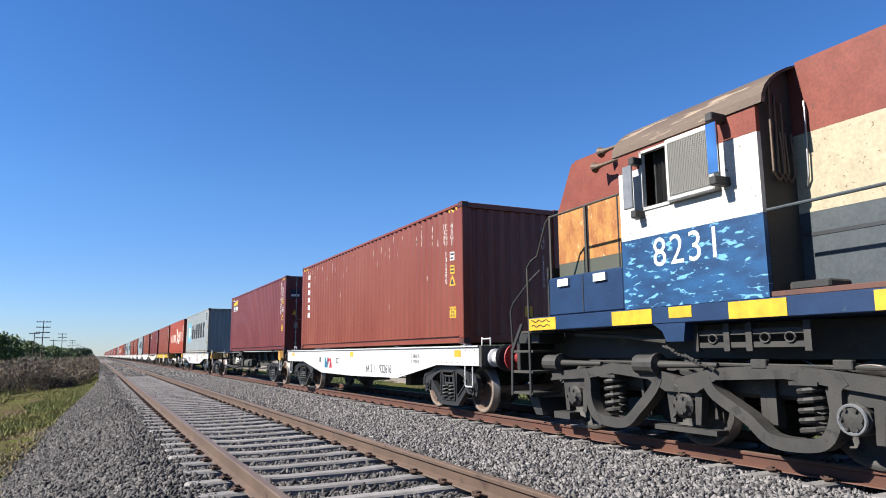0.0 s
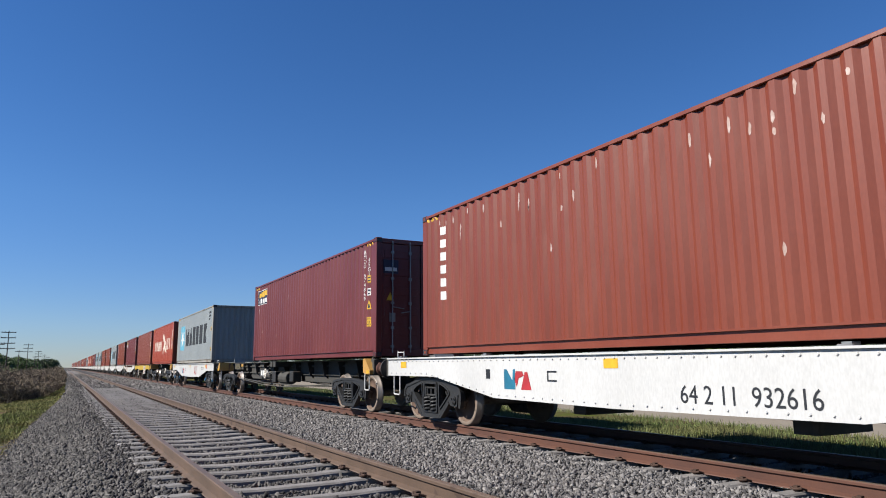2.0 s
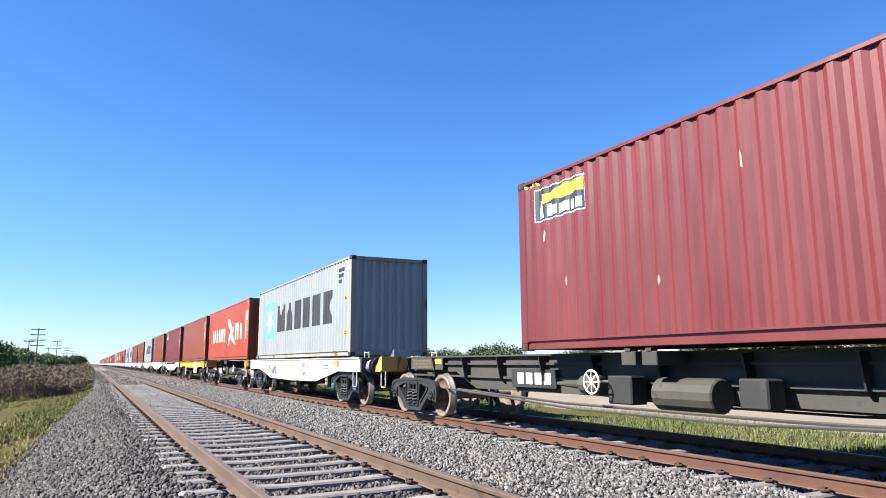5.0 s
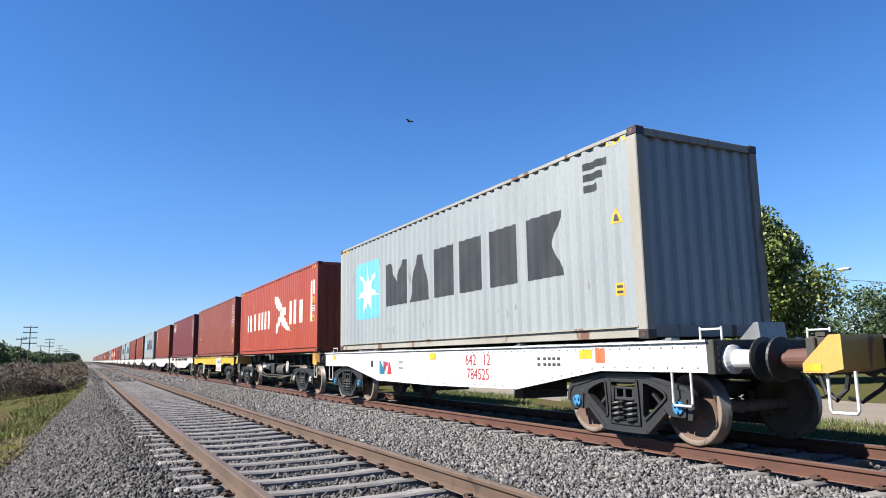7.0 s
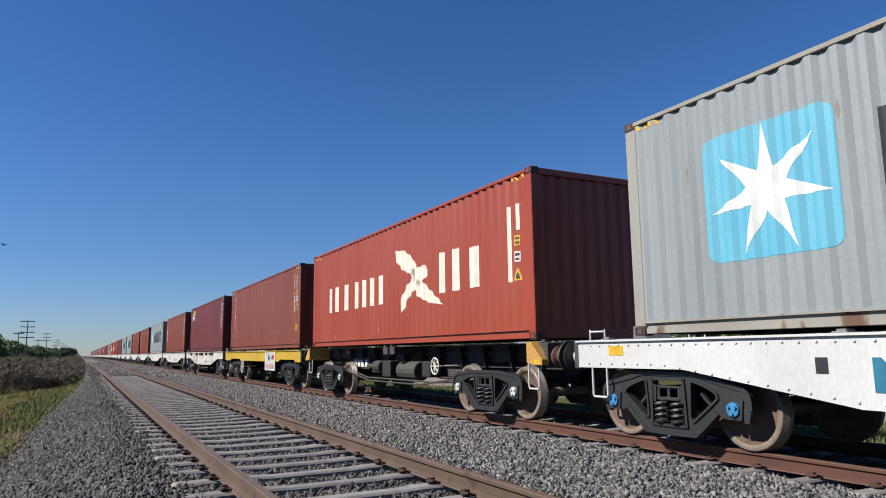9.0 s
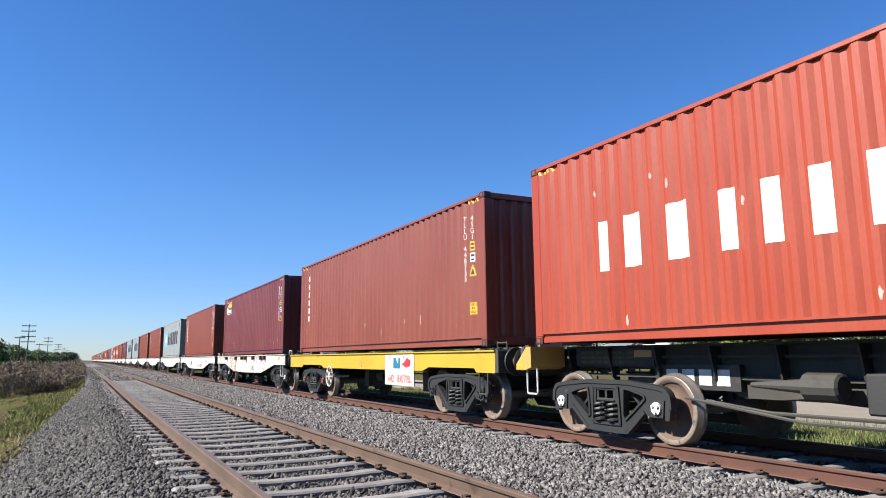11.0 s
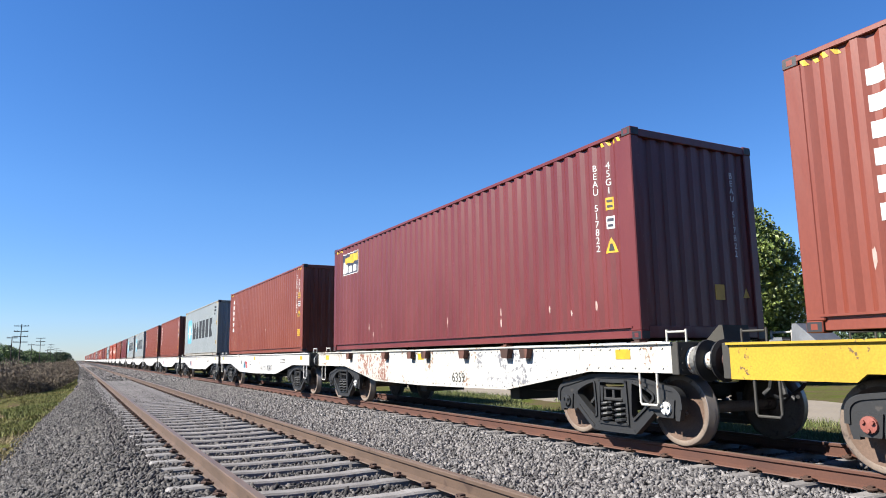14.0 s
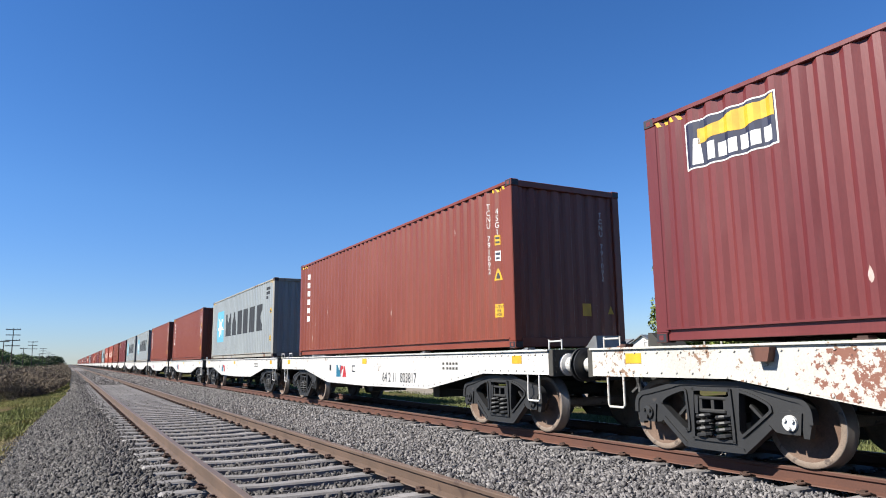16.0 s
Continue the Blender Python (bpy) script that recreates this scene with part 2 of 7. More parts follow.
def tube(bm, points, r, seg=8, closed=True):
    """A round bar through points, with the ends capped."""
    pts = [Vector(p) for p in points]
    rings = []
    for i, p in enumerate(pts):
        d = (pts[min(i + 1, len(pts) - 1)] - pts[max(i - 1, 0)]).normalized()
        u = d.orthogonal().normalized() if i == 0 else (u - d * u.dot(d)).normalized()
        w = d.cross(u)
        rings.append([bm.verts.new(p + r * (math.cos(k) * u + math.sin(k) * w)) for k in (2 * math.pi * j / seg for j in range(seg))])
    for a, b in zip(rings, rings[1:]):
        for j in range(seg):
            bm.faces.new((a[j], a[(j + 1) % seg], b[(j + 1) % seg], b[j]))
    if closed:
        bm.faces.new(list(reversed(rings[0])))
        bm.faces.new(rings[-1])
    return bm


def lathe(bm, profile, axis="x", seg=24, at=(0, 0, 0)):
    """Turns (along, radius) pairs about an axis through at."""
    rings = []
    for a, r in profile:
        ring = []
        for j in range(seg):
            k = 2 * math.pi * j / seg
            c, s = r * math.cos(k), r * math.sin(k)
            p = {"x": (a, c, s), "y": (s, a, c), "z": (c, s, a)}[axis]
            ring.append(bm.verts.new((p[0] + at[0], p[1] + at[1], p[2] + at[2])))
        rings.append(ring)
    for a, b in zip(rings, rings[1:]):
        for j in range(seg):
            bm.faces.new((a[j], b[j], b[(j + 1) % seg], a[(j + 1) % seg]))
    bm.faces.new(rings[0])
    bm.faces.new(list(reversed(rings[-1])))
    return bm


def letters(text, size, across=1.0, align="CENTER", track=1.0):
    """The built-in font as flat polygons in the y-z plane, read from the -x side."""
    cu = bpy.data.curves.new("letters", "FONT")
    cu.body, cu.size, cu.align_x, cu.align_y, cu.resolution_u, cu.space_character = text, size, align, "CENTER", 3, track
    ob = new("letters", cu)
    bpy.context.view_layer.update()
    me = bpy.data.meshes.new_from_object(ob.evaluated_get(bpy.context.evaluated_depsgraph_get()))
    bpy.data.objects.remove(ob)
    bm = bmesh.new()
    bm.from_mesh(me)
    bpy.data.meshes.remove(me)
    for v in bm.verts:
        v.co = (0, -v.co.x * across, v.co.y)
    return bm


def shift(bm, x=0, y=0, z=0):
    bmesh.ops.translate(bm, verts=bm.verts, vec=(x, y, z))
    return bm


# ---- the train's run: its place along the track at time t ----
def run(t):
    return 40.984 - 5.72656 * t - 0.0158 * t * t - 0.000112 * t * t * t


LINE_X = 7.70           # centre line of the train's track
DECK = 1.334            # underside of the containers
MOVERS, WHEELSETS = [], []


def on_train(ob, y, z=0.0):
    """Remembers a thing of the train at y along the train."""
    MOVERS.append((ob, y, z))
    ob.matrix_basis = pose(LINE_X, y + run(0), z)
    return ob


# ---- containers ----
CL, CW, CH = 12.192, 2.438, 2.896
PITCH = 0.2786
STEPS = ((0.0, 0.0), (0.072, 0.0), (0.140, 0.036), (0.2106, 0.036), (0.2786, 0.0))
Y_A, Y_B = 0.20, CL - 0.20


def side_profile():
    ys = [(Y_A, 0.0)]
    y = Y_A + 0.05
    while y + PITCH < Y_B:
        ys += [(y + a, d) for a, d in STEPS[:-1]]
        y += PITCH
    ys += [(y, 0.0), (Y_B, 0.0)]
    return ys


PROFILE = side_profile()
DEPTH = np.array(PROFILE)


def sink(y):
    return float(np.interp(y, DEPTH[:, 0], DEPTH[:, 1]))


def on_side(bm, proud=0.003):
    """Lays flat polygons of the y-z plane on the corrugated side that faces -x."""
    lo, hi = min(v.co.y for v in bm.verts), max(v.co.y for v in bm.verts)
    for y, _ in PROFILE:
        if lo < y < hi:
            bmesh.ops.bisect_plane(bm, geom=bm.verts[:] + bm.edges[:] + bm.faces[:], plane_co=(0, y, 0), plane_no=(0, 1, 0), dist=1e-5)
    for v in bm.verts:
        v.co.x = -CW / 2 + 0.012 + sink(v.co.y) - proud
    return bm


def polys(lists):
    bm = bmesh.new()
    for points in lists:
        bm.faces.new([bm.verts.new((0, y, z)) for y, z in points])
    return bm


def rect(y0, y1, z0, z1):
    return [(y0, z0), (y1, z0), (y1, z1), (y0, z1)]


def corrugated(along, length_profile, z0, z1, back):
    """A folded sheet with a back face so that it has thickness. along: maps (s, depth) to (x, y)."""
    bm = bmesh.new()
    rows = []
    for d in (0.0, back):
        lo = [bm.verts.new((*along(s, p + d), z0)) for s, p in length_profile]
        hi = [bm.verts.new((*along(s, p + d), z1)) for s, p in length_profile]
        rows.append((lo, hi))
    for (lo, hi) in rows:
        for i in range(len(lo) - 1):
            bm.faces.new((lo[i], lo[i + 1], hi[i + 1], hi[i]))
    for k in (0, 1):
        a, b = rows[0][k], rows[1][k]
        for i in range(len(a) - 1):
            bm.faces.new((a[i], a[i + 1], b[i + 1], b[i]))
    bmesh.ops.recalc_face_normals(bm, faces=bm.faces)
    return bm


def container(label, paint, y, frame_paint=None, cast_paint=None, doors=False, name="shipping_container"):
    frame_paint, cast_paint = frame_paint or paint, cast_paint or frame_paint or paint
    c = thing(name, Matrix(), label, "shipping container", "containers of the train")
    w, h = CW / 2, CH
    for side in (-1, 1):
        part("side_wall", corrugated(lambda s, d: (side * (w - 0.012 - d), s), PROFILE, 0.17, h - 0.06, 0.003), paint, c)
        bm = bmesh.new()
        box(bm, min(side * w, side * (w - 0.06)), max(side * w, side * (w - 0.06)), 0.16, CL - 0.16, h - 0.075, h - 0.015, 0.008)
        part("top_rail", bm, frame_paint, c)
        bm = bmesh.new()
        a, b = sorted((side * (w - 0.034), side * (w - 0.08)))
        box(bm, a, b, 0.16, CL - 0.16, 0.02, 0.165, 0.006)
        a, b = sorted((side * (w + 0.006), side * (w - 0.05)))
        box(bm, a, b, 0.16, CL - 0.16, 0.155, 0.180)
        part("bottom_rail", bm, frame_paint, c)
    for near in (True, False):
        ye = 0.05 if near else CL - 0.05
        sgn = 1 if near else -1
        if near and doors:
            for k in (-1, 1):
                bm = bmesh.new()
                x0, x1 = sorted((k * 0.012, k * (w - 0.15)))
                box(bm, x0, x1, 0.035, 0.07, 0.17, h - 0.13, 0.008)
                door = part("door", bm, paint, c)
                for z in (0.62, 1.1, 1.58, 2.06, 2.5):
                    bm = bmesh.new()
                    box(bm, x0 + 0.08, x1 - 0.08, 0.024, 0.036, z - 0.10, z + 0.10, 0.008)
                    part("door_panel", bm, paint, door)
                for xr in (0.30, 0.78):
                    bm = bmesh.new()
                    tube(bm, [(k * xr, 0.006, 0.10), (k * xr, 0.006, h - 0.06)], 0.017, 8)
                    for z in (0.25, 0.7, 1.3, 1.9, 2.55):
                        box(bm, k * xr - 0.04, k * xr + 0.04, -0.006, 0.036, z - 0.03, z + 0.03)
                    part("lock_rod", bm, M_GALV, door, "galvanised locking rod")
                    bm = bmesh.new()
                    tube(bm, [(k * xr, -0.018, 1.10 + 0.1 * (xr > .5)), (k * (xr - 0.30 if xr > 0.5 else xr + 0.25), -0.02, 1.06 + 0.1 * (xr > .5))], 0.013, 6)
                    part("handle", bm, M_GALV, door)
                for z in (0.4, 1.0, 1.75, 2.45):
                    bm = bmesh.new()
                    x0, x1 = sorted((k * (w - 0.20), k * (w - 0.06)))
                    box(bm, x0, x1, 0.016, 0.036, z - 0.05, z + 0.05, 0.006)
                    part("hinge", bm, paint, door)
        else:
            prof = [(-w + 0.15, 0.0)]
            x = -w + 0.17
            while x + 0.25 < w - 0.15:
                prof += [(x, 0), (x + 0.09, 0), (x + 0.13, 0.045), (x + 0.21, 0.045), (x + 0.25, 0)]
                x += 0.262
            prof += [(w - 0.15, 0.0)]
            part("end_wall", corrugated(lambda s, d: (s, ye + sgn * d), prof, 0.17, h - 0.11, 0.003), paint, c)
        for z0, z1, nm in ((0.02, 0.18, "sill"), (h - 0.12, h - 0.012, "header")):
            bm = bmesh.new()
            a, b = sorted((ye - sgn * 0.04, ye + sgn * 0.06))
            box(bm, -w + 0.16, w - 0.16, a, b, z0, z1, 0.006)
            part(nm, bm, frame_paint, c)
        for k in (-1, 1):
            bm = bmesh.new()
            x0, x1 = sorted((k * (w - 0.003), k * (w - 0.155)))
            y0, y1 = sorted((ye - sgn * 0.045, ye + sgn * 0.155))
            box(bm, x0, x1, y0, y1, 0.115, h - 0.115, 0.012)
            part("corner_post", bm, frame_paint, c)
            for z0, z1 in ((0.0, 0.118), (h - 0.118, h + 0.004)):
                bm = bmesh.new()
                x0, x1 = sorted((k * w, k * (w - 0.162)))
                y0, y1 = (0, 0.178) if near else (CL - 0.178, CL)
                box(bm, x0, x1, y0, y1, z0, z1, 0.01)
                # openings are black plates, the shade inside them put into the colour
                box(bm, *sorted((k * (w + 0.0015), k * (w - 0.01))), y0 + 0.055, y0 + 0.125, z0 + 0.03, z0 + 0.09)
                if near:
                    box(bm, x0 + 0.05, x1 - 0.05, -0.0015, 0.01, z0 + 0.03, z0 + 0.09)
                bm.faces.ensure_lookup_table()
                for f in bm.faces[-12:] if near else bm.faces[-6:]:
                    f.material_index = 1
                part("corner_casting", bm, [cast_paint, M_BLACKPAINT], c)
    bm = bmesh.new()
    n = 44
    prev = None
    for i in range(n + 1):
        yy = 0.1 + (CL - 0.2) * i / n
        z = h - 0.03 + (0.014 if i % 2 else 0)
        cur = [bm.verts.new((-w + 0.05, yy, z)), bm.verts.new((w - 0.05, yy, z))]
        if prev:
            bm.faces.new((prev[0], prev[1], cur[1], cur[0]))
        prev = cur
    part("roof", bm, M_ROOF, c)
    bm = bmesh.new()
    box(bm, -w + 0.06, w - 0.06, 0.16, CL - 0.16, 0.09, 0.15)
    part("floor_frame", bm, M_WAGONBLACK, c)
    return on_train(c, y, DECK)


def stack(text, y, z_top, size, gap, paint, c, name="lettering", across=1.0):
    """Upright letters one below the other on the side wall."""
    bm = bmesh.new()
    for i, ch in enumerate(text):
        if ch == " ":
            continue
        g = shift(letters(ch, size, across), 0, y, z_top - gap * i)
        tmp = bpy.data.meshes.new("tmp")
        g.to_mesh(tmp)
        g.free()
        bm.from_mesh(tmp)
        bpy.data.meshes.remove(tmp)
    return part(name, on_side(bm), paint, c)


def decal(name, shapes, paint, c, proud=0.003, label=""):
    if name in ("brand_block", "bird_shape", "tag_bar", "panel_bar", "hazard_stripe") and len(shapes) > 1:
        return [decal(name, [s], paint, c, proud, label) for s in shapes]
    return part(name, on_side(polys(shapes), proud), paint, c, label)


def warning_marks(c, tri=1.9, box_z=None, tag_z=2.15, panel_z=2.35, bars=True):
    """The usual signs near the end: yellow triangle, yellow height tag, white panel."""
    y = 0.50
    if tri:
        decal("warning_triangle", [[(y - 0.11, tri - 0.11), (y + 0.11, tri - 0.11), (y, tri + 0.11)]], M_TAG, c)
        decal("warning_mark", [[(y - 0.04, tri - 0.08), (y + 0.04, tri - 0.08), (y + 0.012, tri + 0.02), (y - 0.012, tri + 0.02)]], M_BLACKPAINT, c, 0.006)
    if tag_z:
        decal("height_tag", [rect(y - 0.065, y + 0.065, tag_z - 0.09, tag_z + 0.09)], M_TAG, c)
        decal("tag_bar", [rect(y - 0.04, y + 0.04, tag_z + 0.02, tag_z + 0.055), rect(y - 0.04, y + 0.04, tag_z - 0.055, tag_z - 0.02)], M_BLACKPAINT, c, 0.006)
    if panel_z:
        decal("code_panel", [rect(y - 0.065, y + 0.065, panel_z - 0.09, panel_z + 0.09)], M_WHITEPAINT, c)
        decal("panel_bar", [rect(y - 0.045, y + 0.045, panel_z + 0.015, panel_z + 0.06), rect(y - 0.035, y + 0.035, panel_z - 0.06, panel_z - 0.025)], M_NAVY, c, 0.006)
    if box_z:
        decal("caution_label", [rect(y - 0.11, y + 0.11, box_z - 0.115, box_z + 0.115)], M_TAG, c)
        for k, word in enumerate(("CAUTION", "9'6", "HIGH")):
            bm = shift(letters(word, 0.062), 0, y, box_z + 0.068 - 0.068 * k)
            part("lettering", on_side(bm, 0.006), M_BLACKPAINT, c)
    if bars:
        for near in (0, 1):
            y0 = 0.20 if not near else CL - 0.62
            decal("hazard_stripe", [[(y0 + 0.11 * i, CH - 0.15), (y0 + 0.11 * i + 0.055, CH - 0.15), (y0 + 0.11 * i + 0.095, CH - 0.085), (y0 + 0.11 * i + 0.04, CH - 0.085)] for i in range(4)], M_TAG, c, 0.004)


def name_column(c, count, y, z_top, size, gap, paint):
    """A brand name reduced to plain upright blocks."""
    decal("brand_block", [rect(y - size * 0.36, y + size * 0.36, z_top - gap * i - size * 0.33, z_top - gap * i + size * 0.33) for i in range(count)], paint, c)


def lighthouse_sign(c, y0, y1, z0, z1):
    """Navy panel with a yellow wavy flag and a white band of blocks."""
    decal("sign_panel", [rect(y0, y1, z0, z1)], M_WHITEPAINT, c, 0.003)
    decal("sign_ground", [rect(y0 + 0.02, y1 - 0.02, z0 + 0.02, z1 - 0.02)], M_NAVY, c, 0.005)
    w, h = y1 - y0, z1 - z0
    top = [(y0 + 0.03 + w * 0.82 * k / 10, z1 - 0.03 - h * 0.16 * (k / 10) ** 1.2 - 0.02 * math.sin(k)) for k in range(11)]
    low = [(y0 + 0.03 + w * 0.82 * k / 10, z1 - h * 0.46 - h * 0.02 * (k / 10) + 0.02 * math.sin(k * 1.1)) for k in range(11)]
    decal("flag", [[top[i], top[i + 1], low[i + 1], low[i]] for i in range(10)], M_TAG, c, 0.007)
    decal("tower", [[(y1 - 0.09 * w, z0 + 0.05), (y1 - 0.2 * w, z0 + 0.05), (y1 - 0.17 * w, z0 + 0.62 * h), (y1 - 0.115 * w, z0 + 0.62 * h)]], M_WHITEPAINT, c, 0.007)
    decal("brand_block", [rect(y0 + w * (0.06 + 0.118 * i), y0 + w * (0.15 + 0.118 * i), z0 + 0.1 * h, z0 + h * (0.46 if i == 5 else 0.38)) for i in range(6)], M_WHITEPAINT, c, 0.007)


def star_panel(c, y0, y1, z0, z1):
    """Light blue rounded square with a white seven-pointed star."""
    r, pts = 0.16, []
    for cy, cz, a0 in ((y1 - r, z1 - r, 0), (y0 + r, z1 - r, 90), (y0 + r, z0 + r, 180), (y1 - r, z0 + r, 270)):
        pts += [(cy + r * math.cos(radians(a0 + 15 * k)), cz + r * math.sin(radians(a0 + 15 * k))) for k in range(7)]
    decal("star_ground", [pts], M_LOGOBLUE, c, 0.003)
    cy, cz, big = (y0 + y1) / 2, (z0 + z1) / 2, (y1 - y0) * 0.47
    tips = [(cy + (big if i % 2 == 0 else big * 0.32) * math.sin(math.pi * i / 7), cz + (big if i % 2 == 0 else big * 0.32) * math.cos(math.pi * i / 7)) for i in range(14)]
    decal("star", [[(cy, cz), tips[i], tips[(i + 1) % 14]] for i in range(14)], M_WHITEPAINT, c, 0.006)


def slab_name(c):
    """The grey container's big name as six slate blocks with notches."""
    y, z0, z1 = 8.85, 1.03, 2.06
    shapes = [[(8.85, z0), (7.60, z0), (7.60, z1), (7.90, z1), (8.22, z0 + 0.55), (8.56, z1), (8.85, z1)],
              [(7.46, z0), (6.42, z0), (6.76, z1), (7.08, z1)], rect(5.30, 6.22, z0, z1), rect(4.20, 5.08, z0, z1), rect(3.02, 3.90, z0, z1),
              [(2.72, z0), (1.72, z0), (2.02, (z0 + z1) / 2), (1.72, z1), (2.72, z1)]]
    decal("brand_block", shapes, M_DARKLETTER, c)


def bird_name(c):
    """Cream bars either side of a soaring shape."""
    y, bars = 10.6, []
    for wd in (0.36, 0.62, 0.72, 0.46, 0.44, 0.46, 0.55):
        top = 1.72
        bars.append(rect(y - wd * 0.62, y - wd * 0.12, 1.0, top))
        y -= wd + 0.13
    bars += [rect(b + 0.1, a - 0.1, 1.02, top) for a, b, top in ((3.56, 3.10, 1.86), (2.92, 2.42, 1.86), (2.26, 1.72, 1.80))]
    decal("brand_block", bars, M_CREAM, c)
    decal("bird_shape", [[(5.75, 2.22), (5.2, 2.16), (4.75, 1.95), (4.45, 1.62), (4.62, 1.50), (5.3, 1.72), (5.62, 1.95)],
                         [(4.9, 1.66), (4.1, 1.70), (3.95, 1.48), (4.3, 1.32), (4.55, 1.30)],
                         [(4.62, 1.52), (4.3, 1.32), (4.9, 1.08), (5.3, 0.72), (5.38, 1.0), (5.1, 1.30)],
                         [(4.55, 1.28), (4.2, 1.34), (3.6, 0.98), (3.25, 0.78), (3.9, 0.86), (4.5, 1.05)]], M_CREAM, c, 0.004)


# ---- wheels, bogies and wagons ----
WHEEL_R = 0.445
WHEEL_X = 0.875


def wheel_mesh(name, paint, plate, r=WHEEL_R):
    bm = bmesh.new()
    for k in (-1, 1):
        o = WHEEL_X * k
        prof = [(0.062, r * 0.30), (0.066, r * 0.28), (0.085, r * 0.20), (0.085, 0.09), (0.04, 0.088), (-0.10, 0.088), (-0.10, r * 0.22), (-0.035, r * 0.34), (-0.02, r * 0.78),
                (-0.075, r * 0.86), (-0.075, r + 0.028), (-0.05, r + 0.028), (-0.038, r + 0.002), (0.06, r - 0.003), (0.066, r - 0.012),
                (0.066, r * 0.84), (0.02, r * 0.79), (0.012, r * 0.36)]
        prof = [(o + k * a, q) for a, q in prof]
        first = len(bm.faces)
        rings = []
        seg = 36
        for a, q in prof:
            rings.append([bm.verts.new((a, q * math.cos(2 * math.pi * j / seg), q * math.sin(2 * math.pi * j / seg))) for j in range(seg)])
        rings.append(rings[0])
        for i, (p, q) in enumerate(zip(rings, rings[1:])):
            for j in range(seg):
                f = bm.faces.new((p[j], q[j], q[(j + 1) % seg], p[(j + 1) % seg]))
                f.material_index = 2 if 10 <= i <= 13 else (1 if i in (0, 1, 2, 15, 16, 17) else 0)
                f.smooth = True
    tube(bm, [(-WHEEL_X - 0.16, 0, 0), (WHEEL_X + 0.16, 0, 0)], 0.075, 12)
    # bolts on the hub turn with the wheel
    for k in (-1, 1):
        for j in range(3):
            q = 2 * math.pi * j / 3
            box(bm, *sorted((k * (WHEEL_X + 0.07), k * (WHEEL_X + 0.10))), 0.11 * math.cos(q) - 0.02, 0.11 * math.cos(q) + 0.02, 0.11 * math.sin(q) - 0.02, 0.11 * math.sin(q) + 0.02)
    bmesh.ops.recalc_face_normals(bm, faces=bm.faces)
    me = bpy.data.meshes.new(name)
    bm.to_mesh(me)
    bm.free()
    for m in (paint, plate, M_TREAD):
        me.materials.append(m)
    return me


WHEELSET = wheel_mesh("wheelset", M_WHEEL, M_WHEELHUB)


def spring(bm, x, y, z0, z1, r, wire, turns=5):
    pts = [(x + r * math.cos(2 * math.pi * k / 10), y + r * math.sin(2 * math.pi * k / 10), z0 + (z1 - z0) * k / (10 * turns)) for k in range(10 * turns + 1)]
    return tube(bm, pts, wire, 6)


SIDE_X = 1.13           # bogie side frames, from the centre line
BASE = 1.96


def mesh_of(bm, name, mats, smooth=False):
    me = bpy.data.meshes.new(name)
    bm.to_mesh(me)
    bm.free()
    for m in mats:
        me.materials.append(m)
    if smooth:
        for f in me.polygons:
            f.use_smooth = True
    return me


def strap(bm, points, w, x0, x1):
    """A continuous flat bar of width w along a smooth line of (y, z) points."""
    P = [Vector(p) for p in points]
    fine = []
    for i in range(len(P) - 1):
        a, b, c, d = P[max(i - 1, 0)], P[i], P[i + 1], P[min(i + 2, len(P) - 1)]
        for k in range(5):
            t = k / 5
            fine.append(0.5 * ((2 * b) + (c - a) * t + (2 * a - 5 * b + 4 * c - d) * t * t + (3 * b - a - 3 * c + d) * t * t * t))
    fine.append(P[-1])
    left, right = [], []
    for i, p in enumerate(fine):
        d = (fine[min(i + 1, len(fine) - 1)] - fine[max(i - 1, 0)]).normalized()
        left.append((p.x - d.y * w / 2, p.y + d.x * w / 2))
        right.append((p.x + d.y * w / 2, p.y - d.x * w / 2))
    rows = [[bm.verts.new((x, y, z)) for y, z in line] for line, x in ((left, x0), (right, x0), (right, x1), (left, x1))]
    for a, b in zip(rows, rows[1:] + rows[:1]):
        for i in range(len(fine) - 1):
            bm.faces.new((a[i], b[i], b[i + 1], a[i + 1]))
    bm.faces.new([r[0] for r in rows])
    bm.faces.new([r[-1] for r in reversed(rows)])


def mirror_half(half):
    """A whole outline from its half with y >= 0, listed from the middle of the top to the middle of the bottom."""
    return half + [(-y, z) for y, z in reversed(half) if y > 0]


